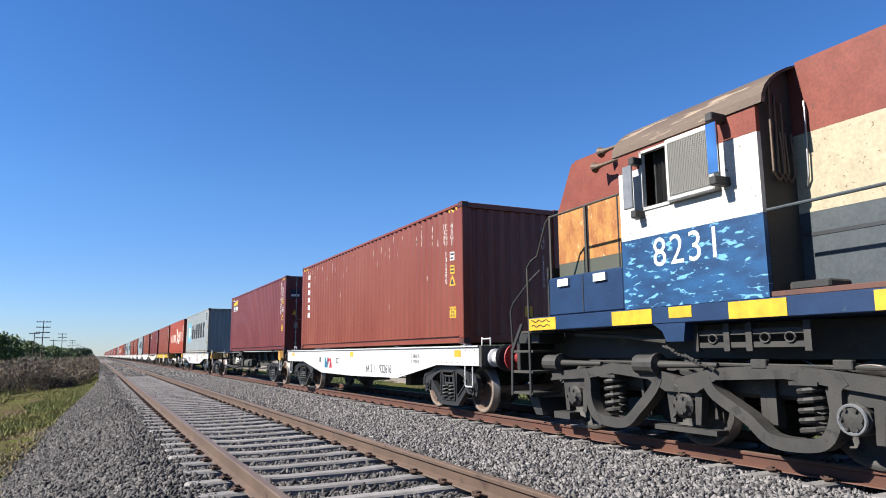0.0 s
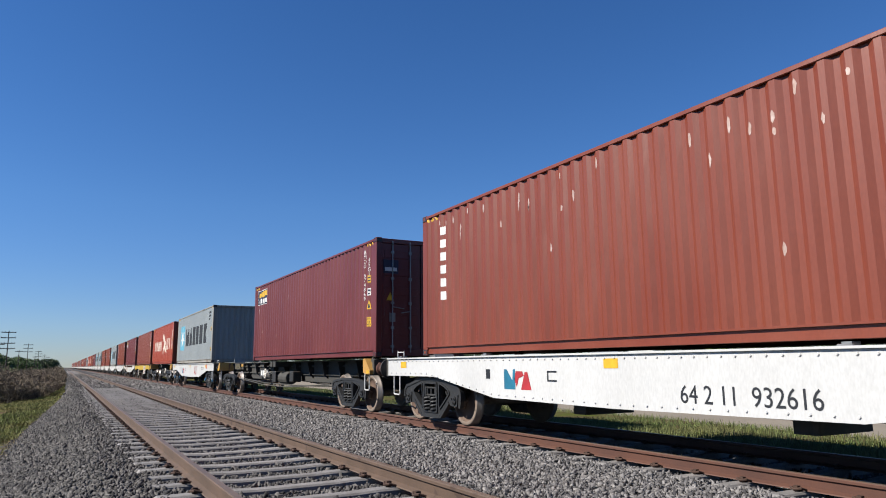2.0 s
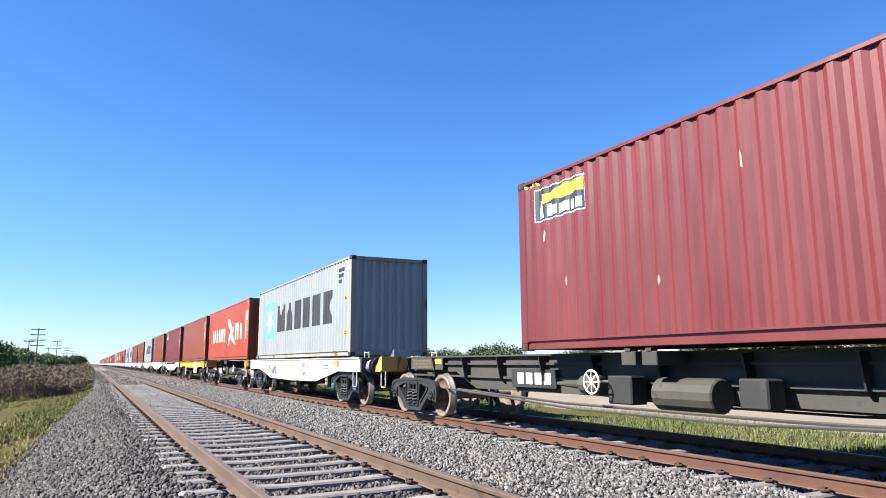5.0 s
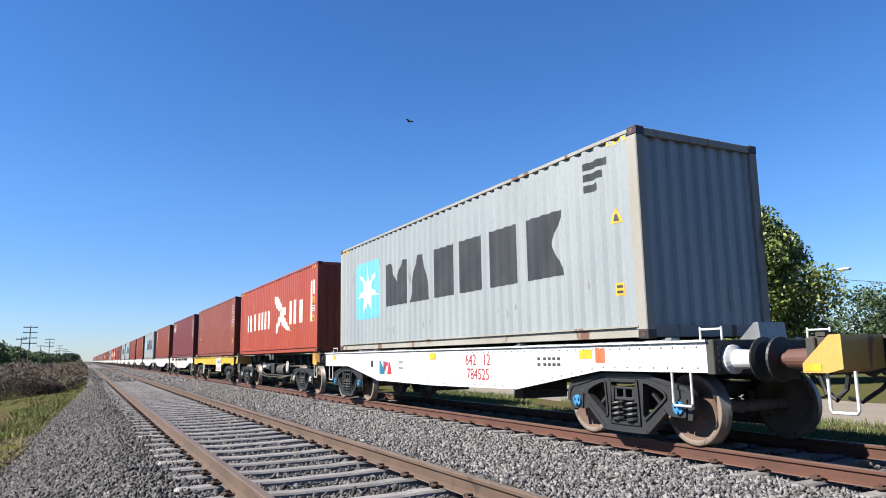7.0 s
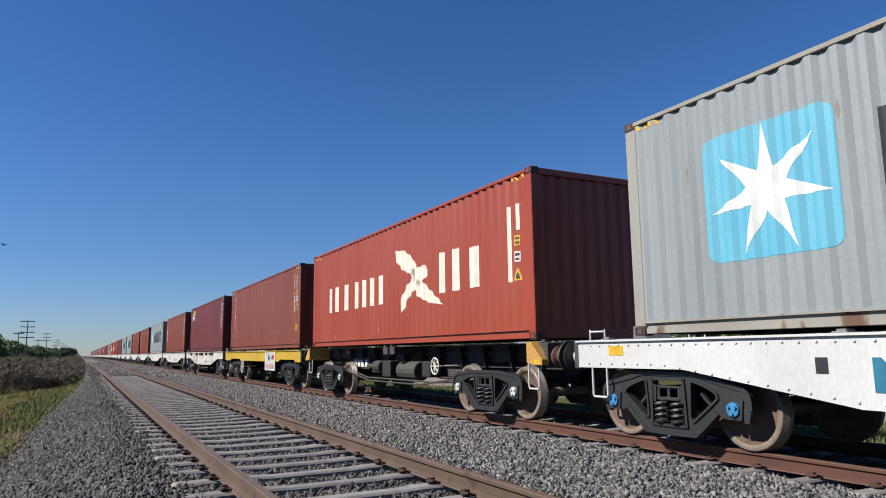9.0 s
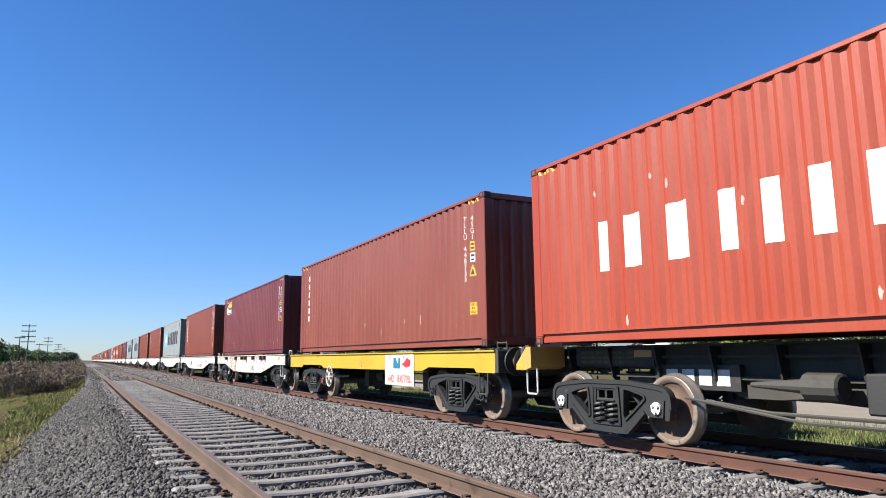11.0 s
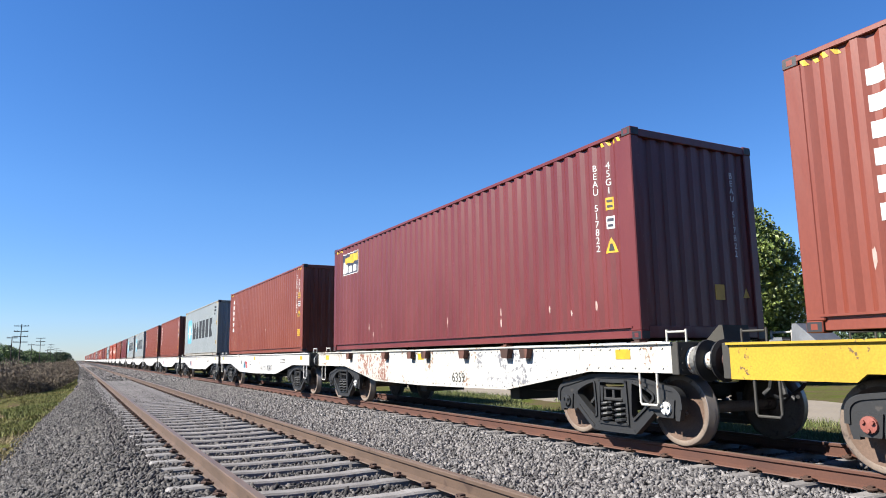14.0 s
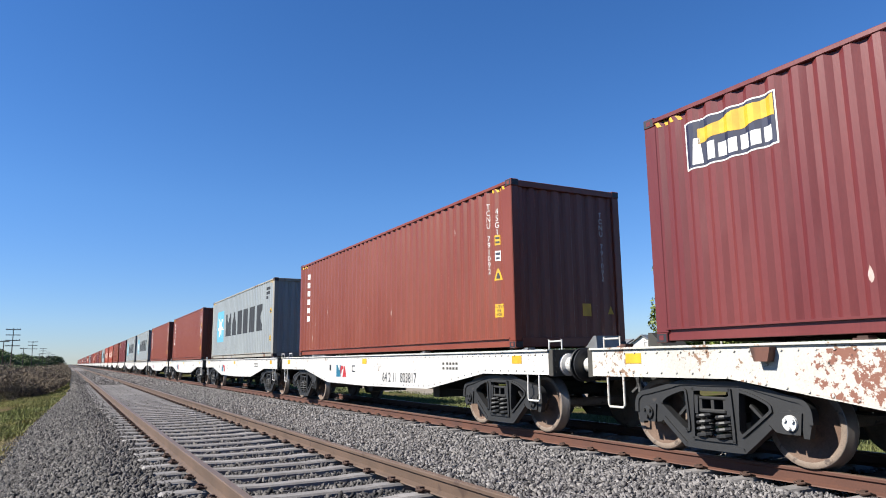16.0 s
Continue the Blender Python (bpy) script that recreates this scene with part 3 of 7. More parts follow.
def make_side(k, top, end, name):
    """A cast side frame: a plate with two triangular windows, a spring opening and raised rims; pedestals at the ends."""
    h, x0, x1 = BASE / 2, SIDE_X - 0.045, SIDE_X + 0.03
    outer = mirror_half([(0, top), (0.42, top), (0.62, top - end * 0.35), (h - 0.02, top - end), (h + 0.12, top - end - 0.03), (h + 0.20, top - end - 0.11), (h + 0.215, 0.47), (h + 0.18, 0.33),
                         (h + 0.115, 0.33), (h + 0.115, 0.50), (h + 0.09, 0.575), (h - 0.09, 0.575), (h - 0.115, 0.50), (h - 0.115, 0.36), (h - 0.19, 0.37), (h - 0.24, 0.42), (0.44, 0.165), (0.36, 0.135), (0, 0.13)])
    window = [(0.37, top - 0.11), (0.41, top - 0.08), (0.60, top - 0.10 - end * 0.3), (0.735, top - 0.12 - end * 0.7), (0.755, 0.60), (0.73, 0.555), (0.42, 0.315), (0.375, 0.305), (0.345, 0.35)]
    centre = mirror_half([(0, top - 0.07), (0.235, top - 0.07), (0.26, top - 0.10), (0.28, 0.255), (0.25, 0.225), (0, 0.22)])
    loops = [outer, window, [(-y, z) for y, z in reversed(window)], centre]
    bm = bmesh.new()
    edges = []
    for loop in loops:
        v = [bm.verts.new((k * x0, y, z)) for y, z in loop]
        edges += [bm.edges.new((v[i], v[(i + 1) % len(v)])) for i in range(len(v))]
    bmesh.ops.triangle_fill(bm, edges=edges, use_beauty=True, normal=(1, 0, 0))
    grown = bmesh.ops.extrude_face_region(bm, geom=bm.faces[:])
    bmesh.ops.translate(bm, verts=[g for g in grown["geom"] if isinstance(g, bmesh.types.BMVert)], vec=(k * (x1 - x0), 0, 0))
    upper = [(-y, z) for y, z in reversed(outer[1:7])] + outer[:7]
    lower = outer[15:19] + [(-y, z) for y, z in reversed(outer[15:18])]
    for n, (path, w) in enumerate(((upper, 0.055), (lower, 0.055), (window + window[:1], 0.03), (loops[2] + loops[2][:1], 0.03), (centre + centre[:1], 0.035))):
        strap(bm, path, w, *sorted((k * (x0 - 0.01), k * (x1 + 0.016 + 0.002 * n))))
    bmesh.ops.recalc_face_normals(bm, faces=bm.faces)
    # bearing adapters above the axles and wear plates beside the springs
    for s in (-1, 1):
        prism(bm, [(s * h - 0.13, 0.58), (s * h + 0.13, 0.58), (s * h + 0.10, 0.36), (s * h - 0.10, 0.36)], *sorted((k * (x0 + 0.01), k * (x1 + 0.02))))
        prism(bm, [(s * 0.245, 0.50), (s * 0.205, 0.50), (s * 0.19, 0.70), (s * 0.245, 0.72)], *sorted((k * x0, k * (x1 + 0.015))))
        beam(bm, (s * 0.42, 0.62), (s * 0.66, 0.40), 0.035, *sorted((k * (x0 - 0.06), k * (x0 - 0.03))))
    return mesh_of(bm, name, [M_BOGIE])


def make_spring(k):
    bm = bmesh.new()
    spring(bm, k * (SIDE_X + 0.005), 0, 0.235, 0.515, 0.085, 0.024, 4)
    bmesh.ops.recalc_face_normals(bm, faces=bm.faces)
    return mesh_of(bm, "coil_spring", [M_BOGIE])


def make_bolster():
    bm = bmesh.new()
    box(bm, -SIDE_X - 0.05, SIDE_X + 0.05, -0.185, 0.185, 0.515, 0.56, 0.012)
    for y in (-0.17, 0.0, 0.17):
        box(bm, -SIDE_X - 0.03, SIDE_X + 0.03, y - 0.022, y + 0.022, 0.55, 0.68)
    box(bm, -SIDE_X - 0.04, SIDE_X + 0.04, -0.19, 0.19, 0.665, 0.70, 0.01)
    box(bm, -0.5, 0.5, -0.26, 0.26, 0.62, 0.86, 0.02)
    lathe(bm, [(0.7, 0.22), (0.98, 0.22)], "z", 16)
    for s in (-1, 1):
        box(bm, -0.9, 0.9, s * 0.34 - 0.05, s * 0.34 + 0.05, 0.34, 0.46)
        for x in (-0.86, 0.86):
            box(bm, x - 0.06, x + 0.06, s * 0.38 - 0.03, s * 0.38 + 0.06, 0.25, 0.58)
    return mesh_of(bm, "bolster", [M_WAGONBLACK])


FLAT_SIDE = {k: make_side(k, 0.785, 0.05, "flat_side_frame") for k in (-1, 1)}
SIDE_MESH = {k: make_side(k, 0.85, 0.12, "side_frame") for k in (-1, 1)}
SPRING_MESH = {k: make_spring(k) for k in (-1, 1)}
BOLSTER = make_bolster()


def make_cap(paint, name):
    bm = bmesh.new()
    lathe(bm, [(-0.12, 0.10), (0.0, 0.105), (0.02, 0.085), (0.055, 0.08), (0.06, 0.02)], "x", 14)
    for j in range(3):
        q = 2 * math.pi * j / 3 + 0.5
        lathe(bm, [(0.05, 0.022), (0.08, 0.02)], "x", 6, (0, 0.05 * math.cos(q), 0.05 * math.sin(q)))
    bmesh.ops.recalc_face_normals(bm, faces=bm.faces)
    return mesh_of(bm, name, [paint])


CAPS = {"black": make_cap(M_BOGIE, "axle_cap"), "blue": make_cap(M_BLUECAP, "axle_cap_blue"), "white": make_cap(M_WHITECAP, "axle_cap_white"),
        "red": make_cap(M_REDCAP, "axle_cap_red")}


def bogie(w, y, caps="black", spin=True, flat=False):
    """A three-piece bogie at y in the wagon's space, as parts of the wagon."""
    for k in (-1, 1):
        share("bogie_side_frame", (FLAT_SIDE if flat else SIDE_MESH)[k], w, pose(0, y, 0))
        for dy in (-0.135, 0.135):
            share("coil_spring", SPRING_MESH[k], w, pose(0, y + dy, 0))
    share("bolster", BOLSTER, w, pose(0, y, 0))
    for s in (-1, 1):
        ws = share("wheelset", WHEELSET, w, pose(0, y + s * BASE / 2, WHEEL_R))
        if spin:
            WHEELSETS.append((ws, 0, y + s * BASE / 2, WHEEL_R, WHEEL_R))
        for k in (-1, 1):
            colour = caps if isinstance(caps, str) else caps[0 if s < 0 else 1]
            m = pose(k * (SIDE_X + 0.02), y + s * BASE / 2, WHEEL_R + 0.03, 0, 0, 0 if k > 0 else 180)
            share("axle_cap", CAPS[colour], w, m)


def buffers(w, y, way, paint_stem, paint_disc):
    """Two side buffers at the end y that point along way."""
    for k in (-1, 1):
        bm = bmesh.new()
        lathe(bm, [(0.0, 0.17), (way * 0.05, 0.17), (way * 0.08, 0.115), (way * 0.34, 0.105), (way * 0.36, 0.07), (way * 0.44, 0.07)], "y", 18, (k * 0.98, y, 1.06))
        bmesh.ops.recalc_face_normals(bm, faces=bm.faces)
        stem = part("buffer", bm, paint_stem, w, "", False)
        bm = bmesh.new()
        lathe(bm, [(way * 0.42, 0.10), (way * 0.43, 0.245), (way * 0.455, 0.25), (way * 0.475, 0.20), (way * 0.48, 0.05)], "y", 24, (k * 0.98, y, 1.06))
        bmesh.ops.recalc_face_normals(bm, faces=bm.faces)
        part("buffer_disc", bm, paint_disc, stem, "", False)


def rail_loop(w, x, y0, y1, z0, z1, paint, name="step_loop", r=0.016):
    bm = bmesh.new()
    tube(bm, [(x, y0, z1), (x, y0, z0 + 0.03), (x, y0 + 0.02 * (1 if y1 > y0 else -1), z0), (x, y1 - 0.02 * (1 if y1 > y0 else -1), z0), (x, y1, z0 + 0.03), (x, y1, z1)], r, 8)
    return part(name, bm, paint, w)


def coupler(w, y, way):
    bm = bmesh.new()
    box(bm, -0.09, 0.09, *sorted((y, y + way * 0.45)), 0.94, 1.14, 0.02)
    tube(bm, [(0.05, y + way * 0.35, 0.95), (0.06, y + way * 0.42, 0.7), (0.0, y + way * 0.48, 0.62)], 0.03, 8)
    tube(bm, [(0.35, y, 0.9), (0.36, y + way * 0.2, 0.7), (0.3, y + way * 0.4, 0.55), (0.2, y + way * 0.5, 0.6)], 0.025, 8)
    part("coupler", bm, M_BOGIE, w)


def flat_wagon(y0, y1, b0, b1, paint, label, caps="black", belly=True, spin=True, top=1.27, end_paint=None, detail=True, name="flat_wagon", flat=False):
    """A fishbelly container flat from y0 to y1 with bogies at b0 and b1 along the train."""
    w = thing(name, Matrix(), label, "flat wagon", "wagons of the train")
    n, p, q = y1 - y0, b0 - y0, b1 - y0
    zt, ze, zb = top, top - 0.36, 0.55
    X = 1.27
    if belly:
        outline = [(0.1, zt), (n - 0.1, zt), (n - 0.1, ze), (n - (n - q) - 0.35, ze), (q - 2.5, zb + 0.03), (n / 2, zb), (p + 2.5, zb + 0.03), (p + 0.35, ze), (0.1, ze)]
    else:
        outline = [(0.1, zt), (n - 0.1, zt), (n - 0.1, ze - 0.02), (q + 1.0, ze - 0.02), (q + 0.9, ze + 0.06), (q - 1.0, ze + 0.06), (q - 1.3, ze - 0.02), (p + 1.3, ze - 0.02), (p + 1.0, ze + 0.06), (p - 0.9, ze + 0.06), (p - 1.0, ze - 0.02), (0.1, ze - 0.02)]
    for k in (-1, 1):
        bm = bmesh.new()
        prism(bm, outline, *sorted((k * X, k * (X - 0.03))))
        body = part("side_sill", bm, paint, w)
        bm = bmesh.new()
        box(bm, *sorted((k * (X + 0.035), k * (X - 0.10))), 0.08, n - 0.08, zt - 0.004, zt + 0.022)
        part("top_flange", bm, paint, w)
        if k < 0 and detail:
            # rivets along the sill
            bm = bmesh.new()
            for yy in np.arange(0.25, n - 0.2, 0.19):
                lathe(bm, [(-X - 0.014, 0.012), (-X, 0.021)], "x", 6, (0, yy, zt - 0.055))
            def edge(yy):
                return float(np.interp(yy, [0.1, p + 0.35, p + 2.5, n / 2, q - 2.5, q + (0 if not belly else -0.0) + 0.0, n], [ze, ze, zb + 0.03, zb, zb + 0.03, ze, ze]))
            if belly:
                for yy in np.arange(0.25, n - 0.2, 0.24):
                    lathe(bm, [(-X - 0.014, 0.012), (-X, 0.021)], "x", 6, (0, yy, edge(yy) + 0.06))
            rv = part("rivets", bm, paint, w)
            tagged(rv, kind="stuff")
    bm = bmesh.new()
    box(bm, -0.30, 0.30, 0.05, n - 0.05, 0.80, zt - 0.02)
    for yy in np.arange(p, q + 0.1, (q - p) / 6):
        box(bm, -X + 0.03, X - 0.03, yy - 0.07, yy + 0.07, zt - 0.26, zt - 0.03)
    part("centre_sill", bm, M_WAGONBLACK, w)
    bm = bmesh.new()
    for yy in np.arange(0.2, n - 0.3, (n - 0.4) / 14):
        box(bm, -X + 0.09, X - 0.09, yy, yy + (n - 0.4) / 14 - 0.02, zt - 0.03, zt + 0.012)
    part("deck", bm, M_DARKGREY, w)
    for yy, way in ((0.0, -1), (n, 1)):
        bm = bmesh.new()
        box(bm, -X, X, *sorted((yy, yy - way * 0.11)), ze - 0.02, zt + 0.02, 0.008)
        for k in (-1, 1):
            for zz in np.arange(ze + 0.04, zt, 0.085):
                for xx in (0.62, 0.72, 1.2):
                    box(bm, k * xx - 0.014, k * xx + 0.014, *sorted((yy, yy + way * 0.014)), zz - 0.014, zz + 0.014)
        part("headstock", bm, end_paint or M_DARKGREY, w)
        buffers(w, yy, way, paint if paint is not M_WAGONYELLOW else M_RUSTBUFFER, M_BOGIE)
        coupler(w, yy, way)
        for k in (-1, 1):
            rail_loop(w, k * (X - 0.02), yy - way * 0.38, yy - way * 0.68, ze - 0.40, ze + 0.03, paint if paint is not M_WAGONYELLOW else M_DARKGREY)
            rail_loop(w, k * (X - 0.25), yy - way * 0.08, yy - way * 0.40, zt + 0.15, zt, paint if paint is not M_WAGONYELLOW else M_DARKGREY, "grab_rail", 0.014)
        bm = bmesh.new()
        prism(bm, [(yy - way * 0.15, zt), (yy - way * 0.17, zt + 0.24), (yy - way * 0.23, zt + 0.24), (yy - way * 0.50, zt)], -0.25, 0.25)
        part("end_stop", bm, M_GALV if paint is not M_OLDWHITE else M_DARKGREY, w)
    # container locks
    for yy in (0.7, n / 2 - 3.2, n / 2 + 3.2, n - 0.7):
        for k in (-1, 1):
            bm = bmesh.new()
            box(bm, *sorted((k * (X + 0.02), k * (X - 0.12))), yy - 0.08, yy + 0.08, zt + 0.0, zt + 0.04, 0.008)
            box(bm, *sorted((k * (X - 0.02), k * (X - 0.16))), yy - 0.05, yy + 0.05, zt + 0.03, zt + 0.062)
            part("container_lock", bm, M_GALV if paint is not M_OLDWHITE else M_CASTING, w)
    # brake gear under the frame
    bm = bmesh.new()
    mid = (p + q) / 2
    lathe(bm, [(mid - 1.3, 0.2), (mid - 1.28, 0.22), (mid - 0.3, 0.22), (mid - 0.28, 0.2)], "y", 14, (0.55, 0, 0.62))
    part("air_reservoir", bm, M_WAGONBLACK, w)
    bm = bmesh.new()
    lathe(bm, [(mid + 0.6, 0.15), (mid + 1.0, 0.15)], "y", 12, (-0.4, 0, 0.66))
    part("brake_cylinder", bm, M_WAGONBLACK, w)
    for xx, zz in ((-0.3, 0.55), (0.7, 0.72)):
        bm = bmesh.new()
        tube(bm, [(xx, p + 1.0, zz), (xx, mid, zz - 0.04), (xx, q - 1.0, zz)], 0.02, 6)
        part("brake_rod", bm, M_WAGONBLACK, w)
    for yy in (mid - 2, mid + 1.8):
        bm = bmesh.new()
        box(bm, -0.5, 0.5, yy - 0.15, yy + 0.15, 0.35, 0.8)
        part("hanger", bm, M_WAGONBLACK, w)
    bogie(w, p, caps if flat is False else "black", spin, flat)
    bogie(w, q, caps, spin, flat)
    return on_train(w, y0)


def skeletal_wagon(y0, y1, b0, b1, label, hand_wheel, caps="black"):
    """A dark spine wagon: deep centre sills, outriggers, yellow lock boxes at its ends."""
    w = thing("skeletal_wagon", Matrix(), label, "flat wagon", "wagons of the train")
    n, p, q = y1 - y0, b0 - y0, b1 - y0
    zt = 1.27
    for k in (-1, 1):
        bm = bmesh.new()
        x = k * 0.52
        prism(bm, [(0.1, zt), (n - 0.1, zt), (n - 0.1, 0.95), (q - 0.9, 0.95), (q - 1.8, 0.62), (p + 1.8, 0.62), (p + 0.9, 0.95), (0.1, 0.95)], x - 0.012, x + 0.012)
        box(bm, x - 0.10, x + 0.10, 0.1, n - 0.1, zt - 0.01, zt + 0.02)
        part("spine_web", bm, M_DARKGREY, w)
        bm = bmesh.new()
        for zz in (0.86, 1.12):
            box(bm, *sorted((k * 0.53, k * 0.60)), 0.3, n - 0.3, zz - 0.02, zz + 0.02)
        tube(bm, [(k * 0.75, p + 1.2, 0.55), (k * 0.9, n / 2 - 2, 0.50), (k * 0.9, n / 2 + 2, 0.50), (k * 0.75, q - 1.2, 0.6)], 0.022, 6)
        part("side_pipe", bm, M_DARKGREY, w)
        for yy in np.arange(0.9, n - 0.6, (n - 1.6) / 12):
            bm = bmesh.new()
            v = [bm.verts.new(c) for c in ((k * 0.52, yy, zt - 0.02), (k * 0.52, yy, 0.72), (k * 0.66, yy, 0.84), (k * 0.74, yy, zt - 0.02))]
            u = [bm.verts.new(c.co + Vector((0, 0.025, 0))) for c in v]
            bm.faces.new(v)
            bm.faces.new(list(reversed(u)))
            for i in range(4):
                bm.faces.new((v[i], u[i], u[(i + 1) % 4], v[(i + 1) % 4]))
            bmesh.ops.recalc_face_normals(bm, faces=bm.faces)
            part("web_rib", bm, M_WAGONBLACK, w)
    for yy in (0.15, n / 2 - 0.2, n / 2 + 0.2, n - 0.15):
        for k in (-1, 1):
            bm = bmesh.new()
            box(bm, *sorted((k * 0.5, k * 1.16)), yy - 0.14, yy + 0.14, zt - 0.17, zt + 0.02, 0.01)
            box(bm, *sorted((k * 1.05, k * 1.17)), yy - 0.05, yy + 0.05, zt + 0.02, zt + 0.062)
            arm = part("outrigger", bm, M_DARKGREY, w)
    for yy, way in ((0.0, -1), (n, 1)):
        for k in (-1, 1):
            bm = bmesh.new()
            a, b = yy - way * 0.02, yy - way * 0.44
            outline = [(a, 0.93), (a, 1.02), (a - way * 0.30, zt + 0.03), (b, zt + 0.03), (b, 0.97), (a - way * 0.26, 0.93)]
            prism(bm, outline, *sorted((k * 0.62, k * 1.30)))
            bmesh.ops.recalc_face_normals(bm, faces=bm.faces)
            part("lock_box", bm, M_LOCKBOX, w, "chipped yellow lock box")
            bm = bmesh.new()
            box(bm, *sorted((k * 1.296, k * 1.305)), *sorted((yy - way * 0.05, yy - way * 0.22)), 0.95, 1.02)
            part("reflector", bm, M_TAG, w)
            rail_loop(w, k * 1.22, yy - way * 0.22, yy - way * 0.50, 0.55, 0.95, M_WHITECAP)
        bm = bmesh.new()
        box(bm, -1.2, 1.2, *sorted((yy, yy - way * 0.10)), 0.90, zt + 0.01, 0.01)
        part("headstock", bm, M_DARKGREY, w)
        buffers(w, yy, way, M_RUSTBUFFER, M_BOGIE)
        coupler(w, yy, way)
    bm = bmesh.new()
    mid = n / 2
    lathe(bm, [(mid - 1.0, 0.2), (mid - 0.98, 0.22), (mid, 0.22), (mid + 0.02, 0.2)], "y", 14, (-0.75, 0, 0.72))
    part("air_reservoir", bm, M_DARKGREY, w)
    bm = bmesh.new()
    lathe(bm, [(mid + 1.2, 0.12), (mid + 1.22, 0.15), (mid + 1.6, 0.15), (mid + 1.64, 0.08), (mid + 2.3, 0.03)], "y", 12, (-0.8, 0, 0.8))
    part("brake_cylinder", bm, M_DARKGREY, w)
    for a, b, z0, z1 in ((mid + 0.4, mid + 0.9, 0.55, 0.95), (mid - 1.8, mid - 1.4, 0.6, 0.95)):
        bm = bmesh.new()
        box(bm, -0.95, -0.65, a, b, z0, z1, 0.02)
        part("valve_box", bm, M_WAGONBLACK, w)
    for k in (-1, 1):
        bm = bmesh.new()
        tube(bm, [(k * 1.0, p + 1.3, 0.62), (k * 1.05, mid - 1.5, 0.44), (k * 1.05, mid + 1.5, 0.44), (k * 1.0, q - 1.3, 0.62)], 0.02, 6)
        part("truss_rod", bm, M_DARKGREY, w)
    # stencilled data grid with an orange tag near the end
    bm = bmesh.new()
    box(bm, -0.66, -0.605, n - 2.5, n - 0.8, 0.99, 1.25)
    data = part("data_plate", bm, M_DARKGREY, w, "dark olive plate with a faded yellow stencilled grid")
    for r in range(3):
        for c in range(7):
            bm = bmesh.new()
            box(bm, -0.664, -0.658, n - 2.1 + 0.17 * c, n - 1.95 + 0.17 * c, 1.025 + 0.07 * r, 1.075 + 0.07 * r)
            part("stencil_bar", bm, M_STENCIL, data)
    bm = bmesh.new()
    box(bm, -0.668, -0.658, n - 2.46, n - 2.12, 1.12, 1.22)
    part("reflector", bm, M_LOCKBOX, data)
    bm = bmesh.new()
    box(bm, -0.62, -0.545, mid + 2.6, mid + 4.0, 0.70, 1.02)
    panel = part("number_panel", bm, M_WAGONBLACK, w, "black panel with white number bars")
    for k in range(4):
        bm = bmesh.new()
        box(bm, -0.626, -0.618, mid + 2.75 + 0.28 * k, mid + 2.95 + 0.28 * k, 0.76, 0.96)
        part("number_bar", bm, M_WHITEPAINT, panel)
    bm = bmesh.new()
    tube(bm, [(-1.16, hand_wheel - y0 + 0.17 * math.cos(k * math.pi / 8), 0.86 + 0.17 * math.sin(k * math.pi / 8)) for k in range(17)], 0.016, 6)
    for k in range(4):
        c, s = 0.17 * math.cos(k * math.pi / 4), 0.17 * math.sin(k * math.pi / 4)
        tube(bm, [(-1.16, hand_wheel - y0 - c, 0.86 - s), (-1.16, hand_wheel - y0 + c, 0.86 + s)], 0.011, 6)
    tube(bm, [(-1.16, hand_wheel - y0, 0.86), (-0.6, hand_wheel - y0, 0.86)], 0.018, 6)
    part("hand_wheel", bm, M_CREAM, w, "pale painted brake hand wheel")
    bogie(w, p, caps, flat=True)
    bogie(w, q, caps, flat=True)
    return on_train(w, y0)


